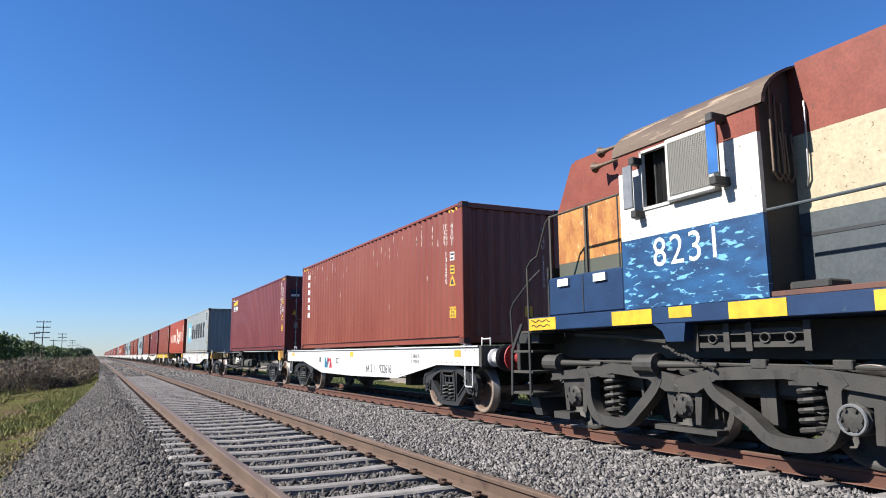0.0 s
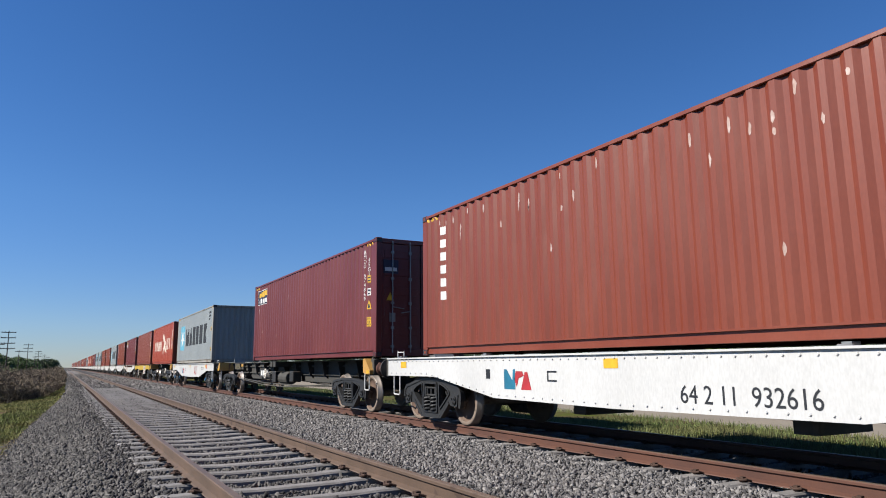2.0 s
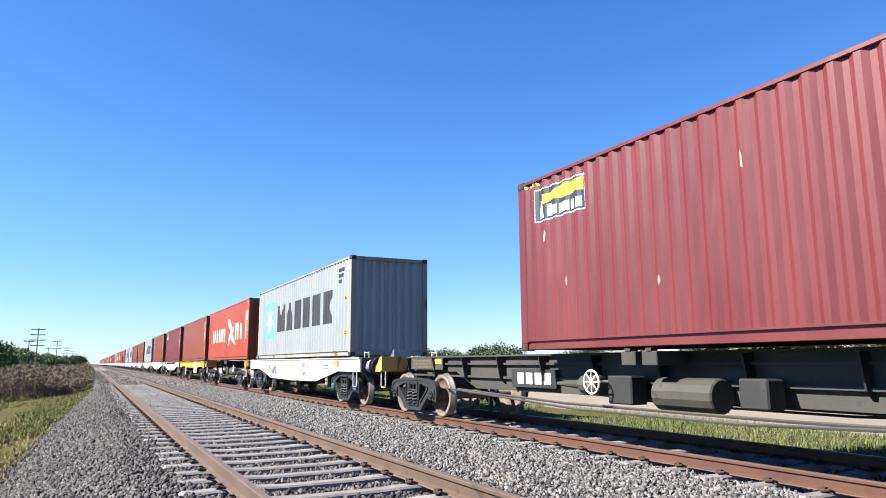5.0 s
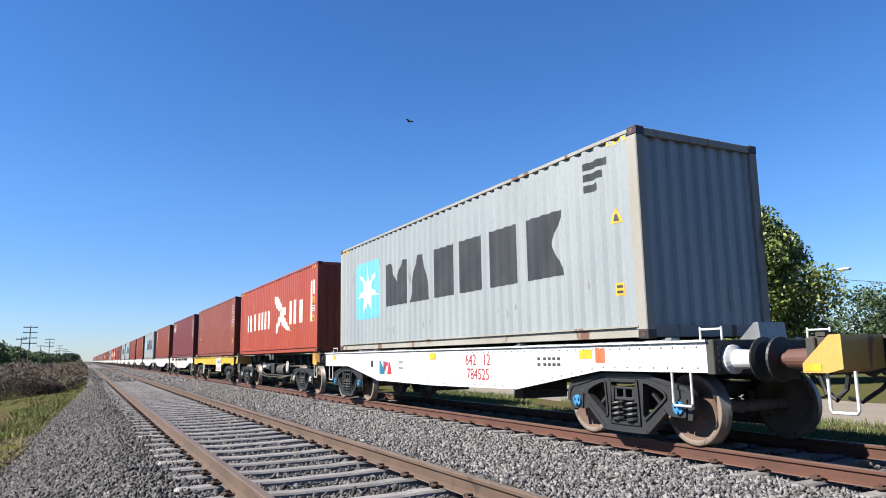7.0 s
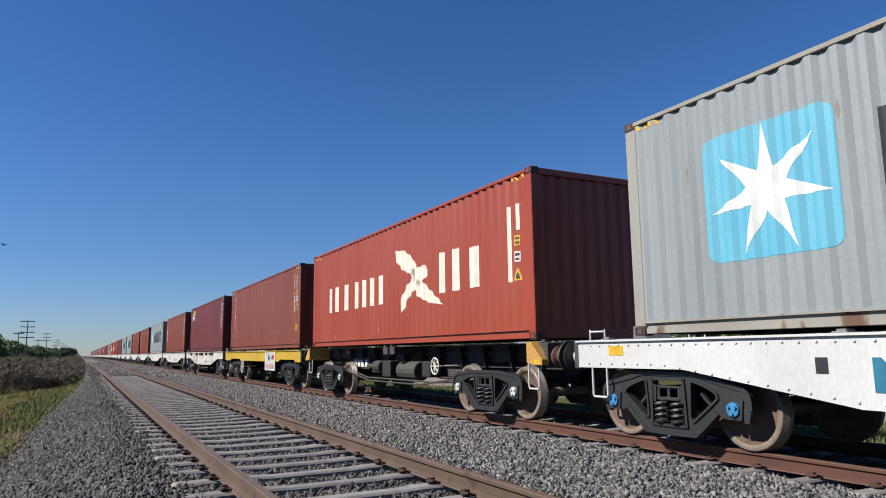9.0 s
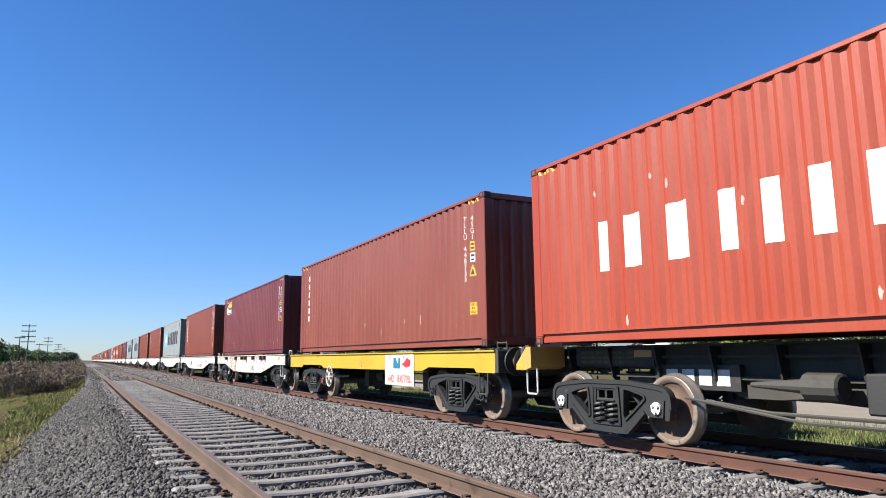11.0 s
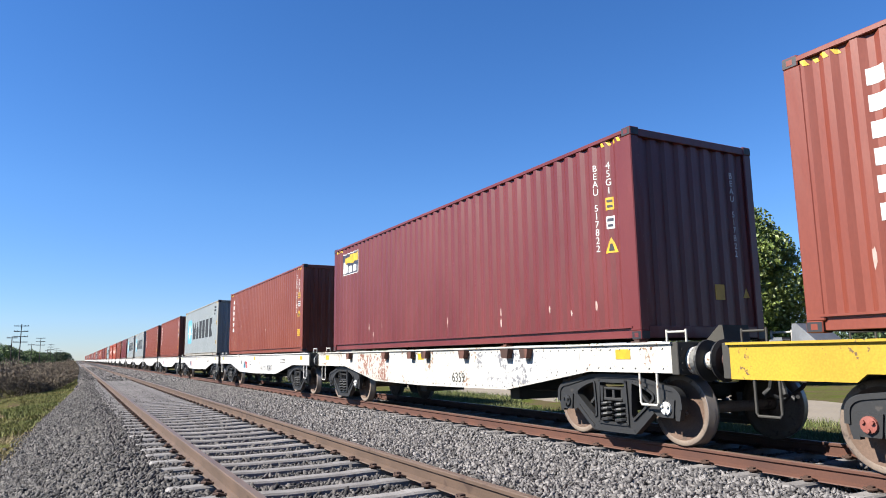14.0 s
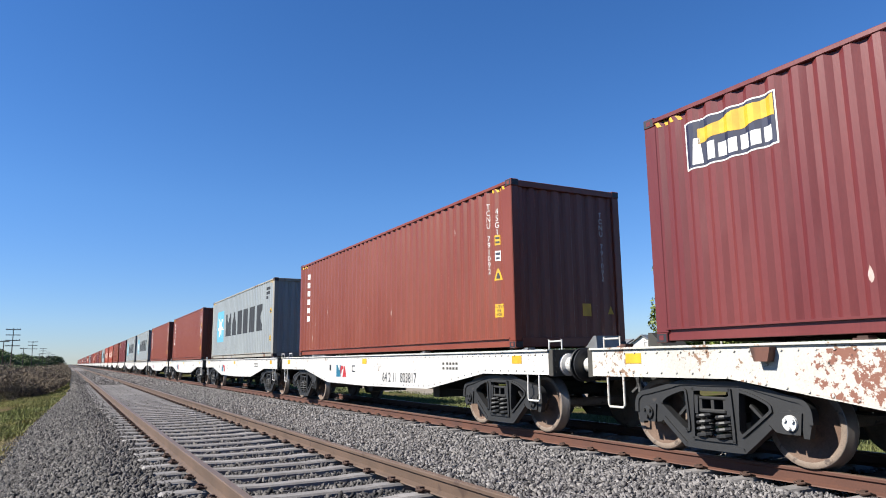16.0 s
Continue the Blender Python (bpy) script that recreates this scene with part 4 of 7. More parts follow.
def sill_marks(w, n, number=None, x=-1.27, yn=None, shift_logo=0.0, z=0.90, first=0.95, red=False, emblem=True, table=None):
    """Painted marks on a wagon's side: coloured emblem, yellow reflectors, number."""
    def flat(name, shapes, paint, proud=0.004):
        bm = polys(shapes)
        for v in bm.verts:
            v.co.x = x - proud
        return part(name, bm, paint, w)
    if red:
        flat("red_tag", [rect(first - 0.42, first - 0.22, 1.02, 1.23)], M_REDTAG)
    for yy in (first, n * 0.5, n - 0.9):
        flat("reflector", [rect(yy - 0.14, yy + 0.14, 1.08, 1.21)], M_TAG)
    c = n - 4.75 + shift_logo
    if not emblem:
        return
    flat("emblem", [[(c + 0.42, z - 0.16), (c + 0.10, z - 0.16), (c + 0.10, z + 0.16), (c + 0.16, z + 0.16), (c + 0.18, z - 0.02), (c + 0.34, z + 0.16), (c + 0.42, z + 0.16)]], M_TEAL)
    flat("emblem", [[(c + 0.08, z + 0.13), (c - 0.10, z + 0.13), (c - 0.14, z + 0.06), (c, z + 0.02), (c + 0.06, z - 0.12), (c + 0.12, z)]], M_REDPAINT)
    flat("emblem", [[(c - 0.06, z - 0.16), (c - 0.34, z - 0.16), (c - 0.24, z + 0.12), (c - 0.17, z + 0.12)]], M_REDPAINT)
    flat("placard", [rect(c + 0.85, c + 0.98, z, z + 0.16)], M_BLACKPAINT)
    flat("outline_mark", [[(c - 0.75, z - 0.02), (c - 0.75, z + 0.14), (c - 0.98, z + 0.14), (c - 0.98, z + 0.115), (c - 0.78, z + 0.115), (c - 0.78, z + 0.005), (c - 0.98, z + 0.005), (c - 0.98, z - 0.02)]], M_BLACKPAINT)
    if number:
        bm = letters(number.lstrip("r"), 0.30 if number[0] != "r" else 0.22, 0.9)
        shift(bm, x - 0.004, yn if yn is not None else n * 0.36, z - 0.13)
        part("lettering", bm, M_BLACKPAINT if number[0] != "r" else M_REDPAINT, w)
    if table:
        for k, text in enumerate(table):
            bm = letters(text, 0.115, 0.95)
            shift(bm, x - 0.004, 3.0, 1.09 - 0.12 * k)
            part("lettering", bm, M_DARKGREY, w)
        return
    # weight table, too small to read
    for zz in (1.06, 0.97):
        for yy in (2.9, 3.02, 3.14, 3.26, 3.42):
            flat("weight_bar", [rect(yy, yy + 0.08, zz, zz + 0.045)], M_DARKGREY)


# ---- ground and tracks ----
NEAR_X, NEAR_Z = 2.186, 0.116       # centre line and rail height of the empty track
GAUGE = 1.748                       # between the middles of the rail heads


def bank_edge(y):
    """Where the left foot of the ballast meets the grass."""
    return np.interp(y, [8, 14, 18, 24, 40, 50, 70], [-1.15, -1.05, -0.95, -0.88, -0.2, 0.2, 0.42])


def ground_z(x, y):
    """The cross-section: scrub, bank, near ballast, dip between the tracks, far ballast, verge and lane."""
    e = float(bank_edge(y))
    low = float(np.interp(y, [0, 20, 40, 70], [-0.78, -0.74, -0.62, -0.50]))
    xs = (-400, -30, -9, e - 3.0, e - 1.2, e, 0.50, 0.95, 1.25, 3.1, 3.60, 4.3, 4.9, 5.9, 6.35, 6.9, 9.2, 10.6, 12.0, 15.0, 40, 600)
    zs = (-1.2, -1.2, -1.0, low - 0.22, low - 0.12, low, -0.085, -0.085, -0.115, -0.115, -0.10, -0.18, -0.22, -0.205, -0.195, -0.25, -0.25, -0.55, -0.62, -0.62, -0.7, -0.9)
    return float(np.interp(x, xs, zs))


def ground_sheet():
    xs = sorted(set([-2500, -1200, -400, -150, -60, -30, -20, -14, -11, -9, -7, -5.5, -4.2, -3.4, -2.6, -1.8, -1.5, -1.25, -1.0, -0.75, -0.5, -0.25, 0.0, 0.2, 0.5, 0.95, 1.25, 2.2, 3.1, 3.6, 4.3, 4.9, 5.4, 5.9, 6.35, 6.9, 8, 9.2, 9.9, 10.6, 12, 13.5, 15, 16.2, 18, 20, 24, 28, 40, 80, 200, 600, 1500, 2500]))
    ys = [-400, -120, -60, -30, -15, -8] + [float(v) for v in np.arange(-5, 60, 0.5)] + [float(v) for v in np.arange(60, 200, 4)] + [200, 230, 270, 330, 420, 560, 800, 1200, 2000, 3500]
    verts = []
    for y in ys:
        for x in xs:
            z = ground_z(x, y)
            if -30 < x < -0.5 or 9.5 < x < 40:
                z += 0.10 * noise.noise((x * 0.35, y * 0.22, 3.0)) + 0.05 * noise.noise((x * 1.3, y * 1.1, 7.0))
            verts.append((x, y, z))
    n = len(xs)
    faces = [(j * n + i, j * n + i + 1, (j + 1) * n + i + 1, (j + 1) * n + i) for j in range(len(ys) - 1) for i in range(n - 1)]
    me = bpy.data.meshes.new("ground")
    me.from_pydata(verts, [], faces)
    for f in me.polygons:
        f.use_smooth = True
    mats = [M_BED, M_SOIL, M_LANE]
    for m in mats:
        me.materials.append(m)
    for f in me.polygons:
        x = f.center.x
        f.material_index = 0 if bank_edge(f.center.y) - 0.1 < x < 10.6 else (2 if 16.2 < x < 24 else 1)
    return tagged(new("ground", me), "flat grassy ground with dry soil beside the railway", "ground", kind="structure")


def rail_bm(x, z, y0, y1):
    """A flat-bottomed rail along y with its head at z."""
    half = [(0.0, 0.0), (0.030, 0.0), (0.036, -0.008), (0.036, -0.034), (0.012, -0.048), (0.009, -0.13), (0.062, -0.150), (0.068, -0.162), (0.0, -0.162)]
    prof = half + [(-a, b) for a, b in reversed(half[1:-1])]
    bm = bmesh.new()
    ring0 = [bm.verts.new((x + a, y0, z + b)) for a, b in prof]
    ring1 = [bm.verts.new((x + a, y1, z + b)) for a, b in prof]
    n = len(prof)
    for i in range(n):
        f = bm.faces.new((ring0[i], ring0[(i + 1) % n], ring1[(i + 1) % n], ring1[i]))
        f.material_index = 1 if i in (0, n - 1) else 0
    bm.faces.new(ring0)
    bm.faces.new(list(reversed(ring1)))
    bmesh.ops.recalc_face_normals(bm, faces=bm.faces)
    return bm


def sleeper_mesh():
    """Concrete sleeper: deep flat rail seats, waisted and lower in the middle, chamfered edges."""
    st = [(-1.35, 0.09, -0.02), (-1.32, 0.097, 0.0), (-0.60, 0.097, 0.0), (-0.40, 0.088, -0.01), (0.40, 0.088, -0.01), (0.60, 0.097, 0.0), (1.32, 0.097, 0.0), (1.35, 0.09, -0.02)]
    verts, faces = [], []
    for x, w, z in st:
        verts += [(x, -w - 0.03, z - 0.2), (x, -w, z - 0.018), (x, -w + 0.02, z), (x, w - 0.02, z), (x, w, z - 0.018), (x, w + 0.03, z - 0.2)]
    for i in range(len(st) - 1):
        for k in range(5):
            faces.append((i * 6 + k, i * 6 + k + 1, i * 6 + 7 + k, i * 6 + 6 + k))
    faces.append(tuple(range(5, -1, -1)))
    faces.append(tuple(range((len(st) - 1) * 6, len(st) * 6)))
    me = bpy.data.meshes.new("sleeper")
    me.from_pydata(verts, [], faces)
    me.materials.append(M_CONCRETE)
    bm = bmesh.new()
    bm.from_mesh(me)
    bmesh.ops.recalc_face_normals(bm, faces=bm.faces)
    bm.to_mesh(me)
    bm.free()
    return me


SLEEPER = sleeper_mesh()
SPACING = 0.65


def clip_pieces(bm, x, y, z):
    """Two spring clips and their bolts on either side of a rail."""
    for s in (-1, 1):
        tube(bm, [(x + s * 0.06, y - 0.07, z + 0.012), (x + s * 0.13, y - 0.06, z + 0.035), (x + s * 0.16, y, z + 0.02), (x + s * 0.13, y + 0.06, z + 0.035), (x + s * 0.06, y + 0.07, z + 0.012)], 0.013, 5)
        box(bm, x + s * 0.115 - 0.025, x + s * 0.115 + 0.025, y - 0.025, y + 0.025, z, z + 0.055)


def track(name, cx, z, label, rail_paint, rail_top, first):
    t = thing(name, Matrix(), label, "railway track", kind="structure")
    for s in (-1, 1):
        part("rail", rail_bm(cx + s * GAUGE / 2, z, -60, 1500), [rail_paint, rail_top], t)
    count = 0
    y = first - SPACING * 6
    random.seed(5)
    far = bmesh.new()
    clips = bmesh.new()
    while y < 260:
        m = pose(cx + random.uniform(-0.015, 0.015), y + random.uniform(-0.02, 0.02), z - 0.168, 0, 0, random.uniform(-0.5, 0.5))
        if count < 230:
            share("sleeper", SLEEPER, t, m)
        else:
            tmp = SLEEPER.copy()
            tmp.transform(m)
            far.from_mesh(tmp)
            bpy.data.meshes.remove(tmp)
        if y < 45:
            for s in (-1, 1):
                clip_pieces(clips, cx + s * GAUGE / 2, y, z - 0.165)
        count += 1
        y += SPACING
    tagged(part("far_sleepers", far, M_CONCRETE, t), kind="stuff")
    tagged(part("rail_clips", clips, M_CLIP, t, "rusty spring clips"), kind="stuff")
    return t


def stones(name, count, size, area, label):
    """Broken ballast, each stone a sharp-edged uneven block, joined."""
    rng = np.random.default_rng(len(name) * 7 + count)
    base = np.array([(-1, -1, -1), (1, -1, -1), (1, 1, -1), (-1, 1, -1), (-1, -1, 1), (1, -1, 1), (1, 1, 1), (-1, 1, 1)], float) * 0.72
    tri = np.array([(3, 2, 1), (3, 1, 0), (4, 5, 6), (4, 6, 7), (0, 1, 5), (0, 5, 4), (1, 2, 6), (1, 6, 5), (2, 3, 7), (2, 7, 6), (3, 0, 4), (3, 4, 7)])
    xy = area(rng, count)
    n = len(xy)
    s = size * rng.uniform(0.6, 1.25, (n, 1, 1)) * (np.array([1.75, 1.0, 0.55]) * rng.uniform(0.7, 1.25, (n, 3)))[:, None]
    v = base[None] * s * rng.uniform(0.4, 1.3, (n, 8, 3))
    q = rng.normal(size=(n, 4))
    q /= np.linalg.norm(q, axis=1)[:, None]
    w, x, y, z = q.T
    rot = np.stack([np.stack([1 - 2 * (y * y + z * z), 2 * (x * y - z * w), 2 * (x * z + y * w)], -1),
                    np.stack([2 * (x * y + z * w), 1 - 2 * (x * x + z * z), 2 * (y * z - x * w)], -1),
                    np.stack([2 * (x * z - y * w), 2 * (y * z + x * w), 1 - 2 * (x * x + y * y)], -1)], 1)
    v = np.einsum("nij,nkj->nki", rot, v)
    zz = np.array([ground_z(a, b) for a, b in xy])
    v += np.concatenate([xy, (zz + rng.uniform(-0.5, 0.75, n) * size)[:, None]], 1)[:, None]
    me = bpy.data.meshes.new(name)
    verts, faces = v.reshape(-1, 3), (tri[None] + 8 * np.arange(n)[:, None, None]).reshape(-1, 3)
    me.vertices.add(len(verts))
    me.vertices.foreach_set("co", verts.ravel())
    me.loops.add(len(faces) * 3)
    me.loops.foreach_set("vertex_index", faces.ravel())
    me.polygons.add(len(faces))
    me.polygons.foreach_set("loop_start", np.arange(0, len(faces) * 3, 3))
    me.update(calc_edges=True)
    me.materials.append(M_STONE)
    me.materials.append(M_OLDSTONE)
    # the empty track lies in older, dirtier stone
    old = xy[:, 0] + rng.normal(size=n) * 0.15 < 3.75
    me.polygons.foreach_set("material_index", np.repeat(old, 12).astype(np.int32))
    return tagged(new(name, me), label, "ballast", kind="stuff")


def clear_of_rails(xy):
    """Keeps stones off the rails and mostly off the sleepers' tops."""
    x, y = xy[:, 0], xy[:, 1]
    ok = np.ones(len(x), bool)
    for cx, first in ((NEAR_X, FIRST_NEAR), (LINE_X, FIRST_FAR)):
        for s in (-1, 1):
            ok &= np.abs(x - cx - s * GAUGE / 2) > 0.09
        phase = np.abs((y - first + SPACING / 2) % SPACING - SPACING / 2)
        ok &= ~((np.abs(x - cx) < 1.14) & (phase < 0.14))
    return xy[ok]


FIRST_NEAR, FIRST_FAR = 7.20, 4.70


def near_area(rng, n):
    y = 2.2 + 12.8 * rng.random(n) ** 1.25
    x = rng.uniform(-1.7, 10.2, n)
    keep = (x > bank_edge(y) - np.abs(rng.normal(size=n)) * 0.12) & ((y > 4.5) | (x > 0)) & ((x < 6.9) | (rng.random(n) < 0.35))
    return clear_of_rails(np.stack([x, y], 1)[keep])


def mid_area(rng, n):
    y = 14.5 + 32 * rng.random(n) ** 1.3
    x = rng.uniform(-1.4, 7.0, n)
    return clear_of_rails(np.stack([x, y], 1)[x > bank_edge(y) - np.abs(rng.normal(size=n)) * 0.15])


def far_area(rng, n):
    y = 45 + 90 * rng.random(n) ** 1.5
    x = rng.uniform(-0.4, 7.0, n)
    return clear_of_rails(np.stack([x, y], 1)[x > bank_edge(y)])


# ---- building the place ----
M_SOIL = surface("dry_soil_and_grass", (0.063, 0.0675, 0.0216), (0.0882, 0.0666, 0.0414), 0.45, 0.95, 0, 0.6, 0.8, 14, (0.06, 0.072, 0.018), 0.55, spec=0.0)
M_LANE = surface("dirt_lane", (0.192, 0.16, 0.117), (0.16, 0.133, 0.101), 0.4, 0.95, 0, 0.3, 0.3, 12)
ground_sheet()
track("track_1", NEAR_X, NEAR_Z, "empty broad-gauge track with concrete sleepers in grey ballast", M_RAIL, M_RAILTOP, FIRST_NEAR)
track("track_2", LINE_X, 0.0, "train's broad-gauge track with rust-red rails on concrete sleepers", M_RAILRUST, M_RAILTOP, FIRST_FAR)
stones("near_ballast", 112000, 0.0255, near_area, "grey crushed-stone ballast")
stones("middle_ballast", 68000, 0.029, mid_area, "grey crushed-stone ballast farther along")
stones("far_ballast", 12000, 0.07, far_area, "grey crushed-stone ballast far along")

# ---- the train ----
w1 = flat_wagon(-29.75, -15.05, -28.20, -17.00, M_WHITE, "white container flat wagon with fishbelly sides and black bogies")
sill_marks(w1, 14.7, "64 2 11  932616", yn=5.3, shift_logo=-0.45, table=("C 50641 K", "T 19359 K"))
w2 = skeletal_wagon(-14.15, 4.45, -12.38, 2.45, "dark dusty skeletal wagon with yellow end boxes, partly empty", -3.85)
w3 = flat_wagon(5.55, 20.05, 7.20, 18.35, M_WHITE, "white container flat wagon with blue axle caps", caps=("blue", "blue"))
sill_marks(w3, 14.5, None, first=2.3, red=True)
for text, zz in (("642   12", 1.06), ("784525", 0.80)):
    bm = letters(text, 0.29, 0.95)
    shift(bm, -1.275, 5.4, zz)
    part("lettering", bm, M_REDPAINT, w3)
w4 = skeletal_wagon(20.80, 33.75, 22.80, 31.70, "dark skeletal wagon with yellow end boxes and white axle caps", 24.81, caps=("white", "white"))
w5 = flat_wagon(34.35, 48.00, 36.10, 45.50, M_WAGONYELLOW, "yellow container flat wagon with a white patch", caps="red", belly=False, top=1.24, flat=True, detail=False)
w6 = flat_wagon(48.65, 62.75, 49.95, 60.74, M_OLDWHITE, "flat wagon with chipped rusty white paint", caps=("white", "black"))
sill_marks(w6, 14.1, None, emblem=False)
w7 = flat_wagon(63.55, 78.65, 65.20, 76.35, M_WORNWHITE, "white container flat wagon with worn lettering")
sill_marks(w7, 15.1, "64 2 11  803817", yn=5.55, shift_logo=-1.2)

def side_patch(w, y0, shapes, paint, x=-1.27, proud=0.004, name="paint_patch", label=""):
    bm = polys([[(y - y0, z) for y, z in s] for s in shapes])
    for v in bm.verts:
        v.co.x = x - proud
    return part(name, bm, paint, w, label)


def ragged(rng, y0, y1, z0, z1, n=14):
    """An uneven outline inside a rectangle."""
    cy, cz = (y0 + y1) / 2, (z0 + z1) / 2
    return [(cy + (y1 - y0) / 2 * math.cos(2 * math.pi * i / n) * rng.uniform(0.45, 1.0), cz + (z1 - z0) / 2 * math.sin(2 * math.pi * i / n) * rng.uniform(0.45, 1.0)) for i in range(n)]


bm = letters("6359", 0.26, 0.95)
shift(bm, -1.276, 54.1 - 48.65, 0.74)
part("lettering", bm, M_DARKGREY, w6)
bm = bmesh.new()
box(bm, -1.285, -1.262, 37.79 - 34.35, 39.40 - 34.35, 0.52, 1.21)
board = part("white_board", bm, M_OLDWHITE, w5, "chipped white board with worn emblem")
side_patch(w5, 34.35, [[(38.90, 0.90), (38.52, 0.90), (38.52, 1.14), (38.60, 1.14), (38.64, 1.0), (38.78, 1.14), (38.90, 1.14)]], M_TEAL, -1.285, 0.003, "emblem")
side_patch(w5, 34.35, [[(38.45, 1.0), (38.2, 0.92), (37.98, 0.95), (37.95, 1.08), (38.15, 1.14), (38.3, 1.03)]], M_REDPAINT, -1.285, 0.003, "emblem")
bm = bmesh.new()
hy, hz = 43.55 - 34.35, 0.62
tube(bm, [(-1.30, hy + 0.28 * math.cos(k * math.pi / 10), hz + 0.28 * math.sin(k * math.pi / 10)) for k in range(21)], 0.022, 6)
lathe(bm, [(-1.325, 0.02), (-1.32, 0.10), (-1.305, 0.115), (-1.29, 0.10)], "x", 20, (0, hy, hz))
for k in range(4):
    c, s = 0.28 * math.cos(k * math.pi / 4), 0.28 * math.sin(k * math.pi / 4)
    tube(bm, [(-1.30, hy - c, hz - s), (-1.30, hy + c, hz + s)], 0.018, 6)
tube(bm, [(-1.32, hy, hz), (-0.7, hy, hz)], 0.035, 8)
part("hand_wheel", bm, M_OLDWHITE, w5, "white painted brake hand wheel")
bm = bmesh.new()
beam(bm, (hy, hz + 0.1), (hy - 0.05, 1.0), 0.06, -1.22, -1.16)
part("wheel_bracket", bm, M_DARKGREY, w5)
bm = letters("642   810798", 0.24, 0.95)
shift(bm, -1.289, 38.6 - 34.35, 0.66)
part("lettering", bm, M_REDPAINT, w5)
side_patch(w6, 48.65, [[(57.4, 0.60), (58.24, 0.61), (59.6, 0.80), (59.6, 1.22), (57.4, 1.22)]], M_PRIMER, -1.27, 0.003, "worn_patch", "flaking paint over red-brown primer")
side_patch(w6, 48.65, [[(53.4, 0.60), (52.45, 0.61), (50.5, 0.90), (50.5, 1.22), (53.4, 1.22)]], M_SCRAPED, -1.27, 0.003, "scraped_patch", "scraped dark slate paint")
for yy in (57.5, 56.08, 55.38, 53.79, 52.33, 51.77, 59.9):
    bm = bmesh.new()
    prism(bm, [(yy - 48.65 - 0.12, 1.25), (yy - 48.65 + 0.12, 1.25), (yy - 48.65 + 0.08, 1.10), (yy - 48.65 - 0.08, 1.10)], -1.38, -1.27)
    part("stake_lug", bm, M_CASTING, w6)

c1 = container("red-brown corrugated steel shipping container with dents", M_BROWN, -28.96)
c2 = container("maroon corrugated steel shipping container with end doors", M_MAROON, -14.30, doors=True)
c3 = container("light grey shipping container with blue star panel", M_GREY, 6.63, M_GREYRUST, M_CASTING)
c4 = container("bright orange-red shipping container with cream painted marks", M_ORANGE, 21.08)
c5 = container("faded red-brown corrugated shipping container", M_PINKBROWN, 34.80)
c6 = container("maroon corrugated shipping container with a navy sign", M_MAROON, 49.29)
c7 = container("red-brown corrugated shipping container on white wagon", M_BROWN, 64.60)

def codes(c, number, kind_top=2.46, number_top=2.48, paint=M_WHITEPAINT):
    """Type code and serial number in upright columns near the end."""
    stack("45G1", 0.50, kind_top, 0.145, 0.122, paint, c, across=0.8)
    stack(number, 0.78, number_top, 0.14, 0.118, paint, c, across=0.8)


name_column(c1, 6, 11.33, 2.47, 0.25, 0.262, M_WHITEPAINT)
codes(c1, "TCNU 131295")
warning_marks(c1, 1.31, 0.65, 1.54, 1.82)
lighthouse_sign(c2, 10.40, 11.70, 2.12, 2.68)
codes(c2, "BMOU 674869", 2.40, 2.62)
warning_marks(c2, 1.28, 0.86, 1.92, 1.60)
star_panel(c3, 9.27, 10.90, 0.80, 2.30)
slab_name(c3)
for k in range(3):
    decal("code_bar", [rect(0.66 + 0.1 * k, 1.16, 2.52 - 0.17 * k, 2.63 - 0.17 * k)], M_DARKLETTER, c3)
warning_marks(c3, 1.73, None, 0.69, None)
bird_name(c4)
decal("code_bar", [rect(0.70, 0.79, 1.0, 2.33)], M_CREAM, c4)
decal("code_bar", [rect(0.43, 0.51, 1.88, 2.34)], M_CREAM, c4)
warning_marks(c4, 1.12, None, 1.70, 1.42)
name_column(c5, 6, 11.27, 2.40, 0.25, 0.262, M_WHITEPAINT)
codes(c5, "TLLU 448735")
warning_marks(c5, 1.45, 0.72, 1.92, 1.70)
lighthouse_sign(c6, 10.28, 11.55, 2.06, 2.66)
codes(c6, "BEAU 517822")
warning_marks(c6, 1.32, None, 1.91, 1.64)
name_column(c7, 6, 11.35, 2.44, 0.25, 0.262, M_WHITEPAINT)
codes(c7, "TCNU 791092", 2.40, 2.54)
warning_marks(c7, 1.29, 0.65, 1.89, 1.61)


def scuffs(c, seed, count, paint, z_low, z_high):
    """Small pale scrapes where loads have rubbed the ribs."""
    rng = random.Random(seed)
    for _ in range(count):
        y = 0.27 + PITCH * (rng.randrange(2, 41) + 0.13) + rng.uniform(-0.02, 0.02)
        z = rng.uniform(z_low, z_high)
        decal("scuff", [ragged(rng, y - 0.035, y + 0.035, z - rng.uniform(0.04, 0.2), z + 0.07, 9)], paint, c, 0.002)


M_SCUFF = surface("rubbed_paint", (0.44, 0.34, 0.30), (0.30, 0.19, 0.15), 8, 0.35, 0.2, 0.2, 0.05)
M_SCUFFGREY = surface("grey_scrape", (0.163, 0.155, 0.148), (0.118, 0.104, 0.0888), 8, 0.6, 0, 0.2, 0.05)
scuffs(c1, 1, 36, M_SCUFF, 2.22, 2.68)
scuffs(c1, 2, 6, M_SCUFF, 1.0, 2.3)
scuffs(c5, 3, 5, M_SCUFF, 0.45, 0.75)
scuffs(c6, 5, 9, M_SCUFF, 0.35, 0.6)
scuffs(c3, 6, 16, M_SCUFFGREY, 0.3, 2.4)
scuffs(c7, 7, 6, M_SCUFF, 0.3, 2.4)
scuffs(c4, 8, 8, M_SCUFF, 0.3, 2.4)
scuffs(c2, 9, 5, M_SCUFF, 0.3, 2.4)


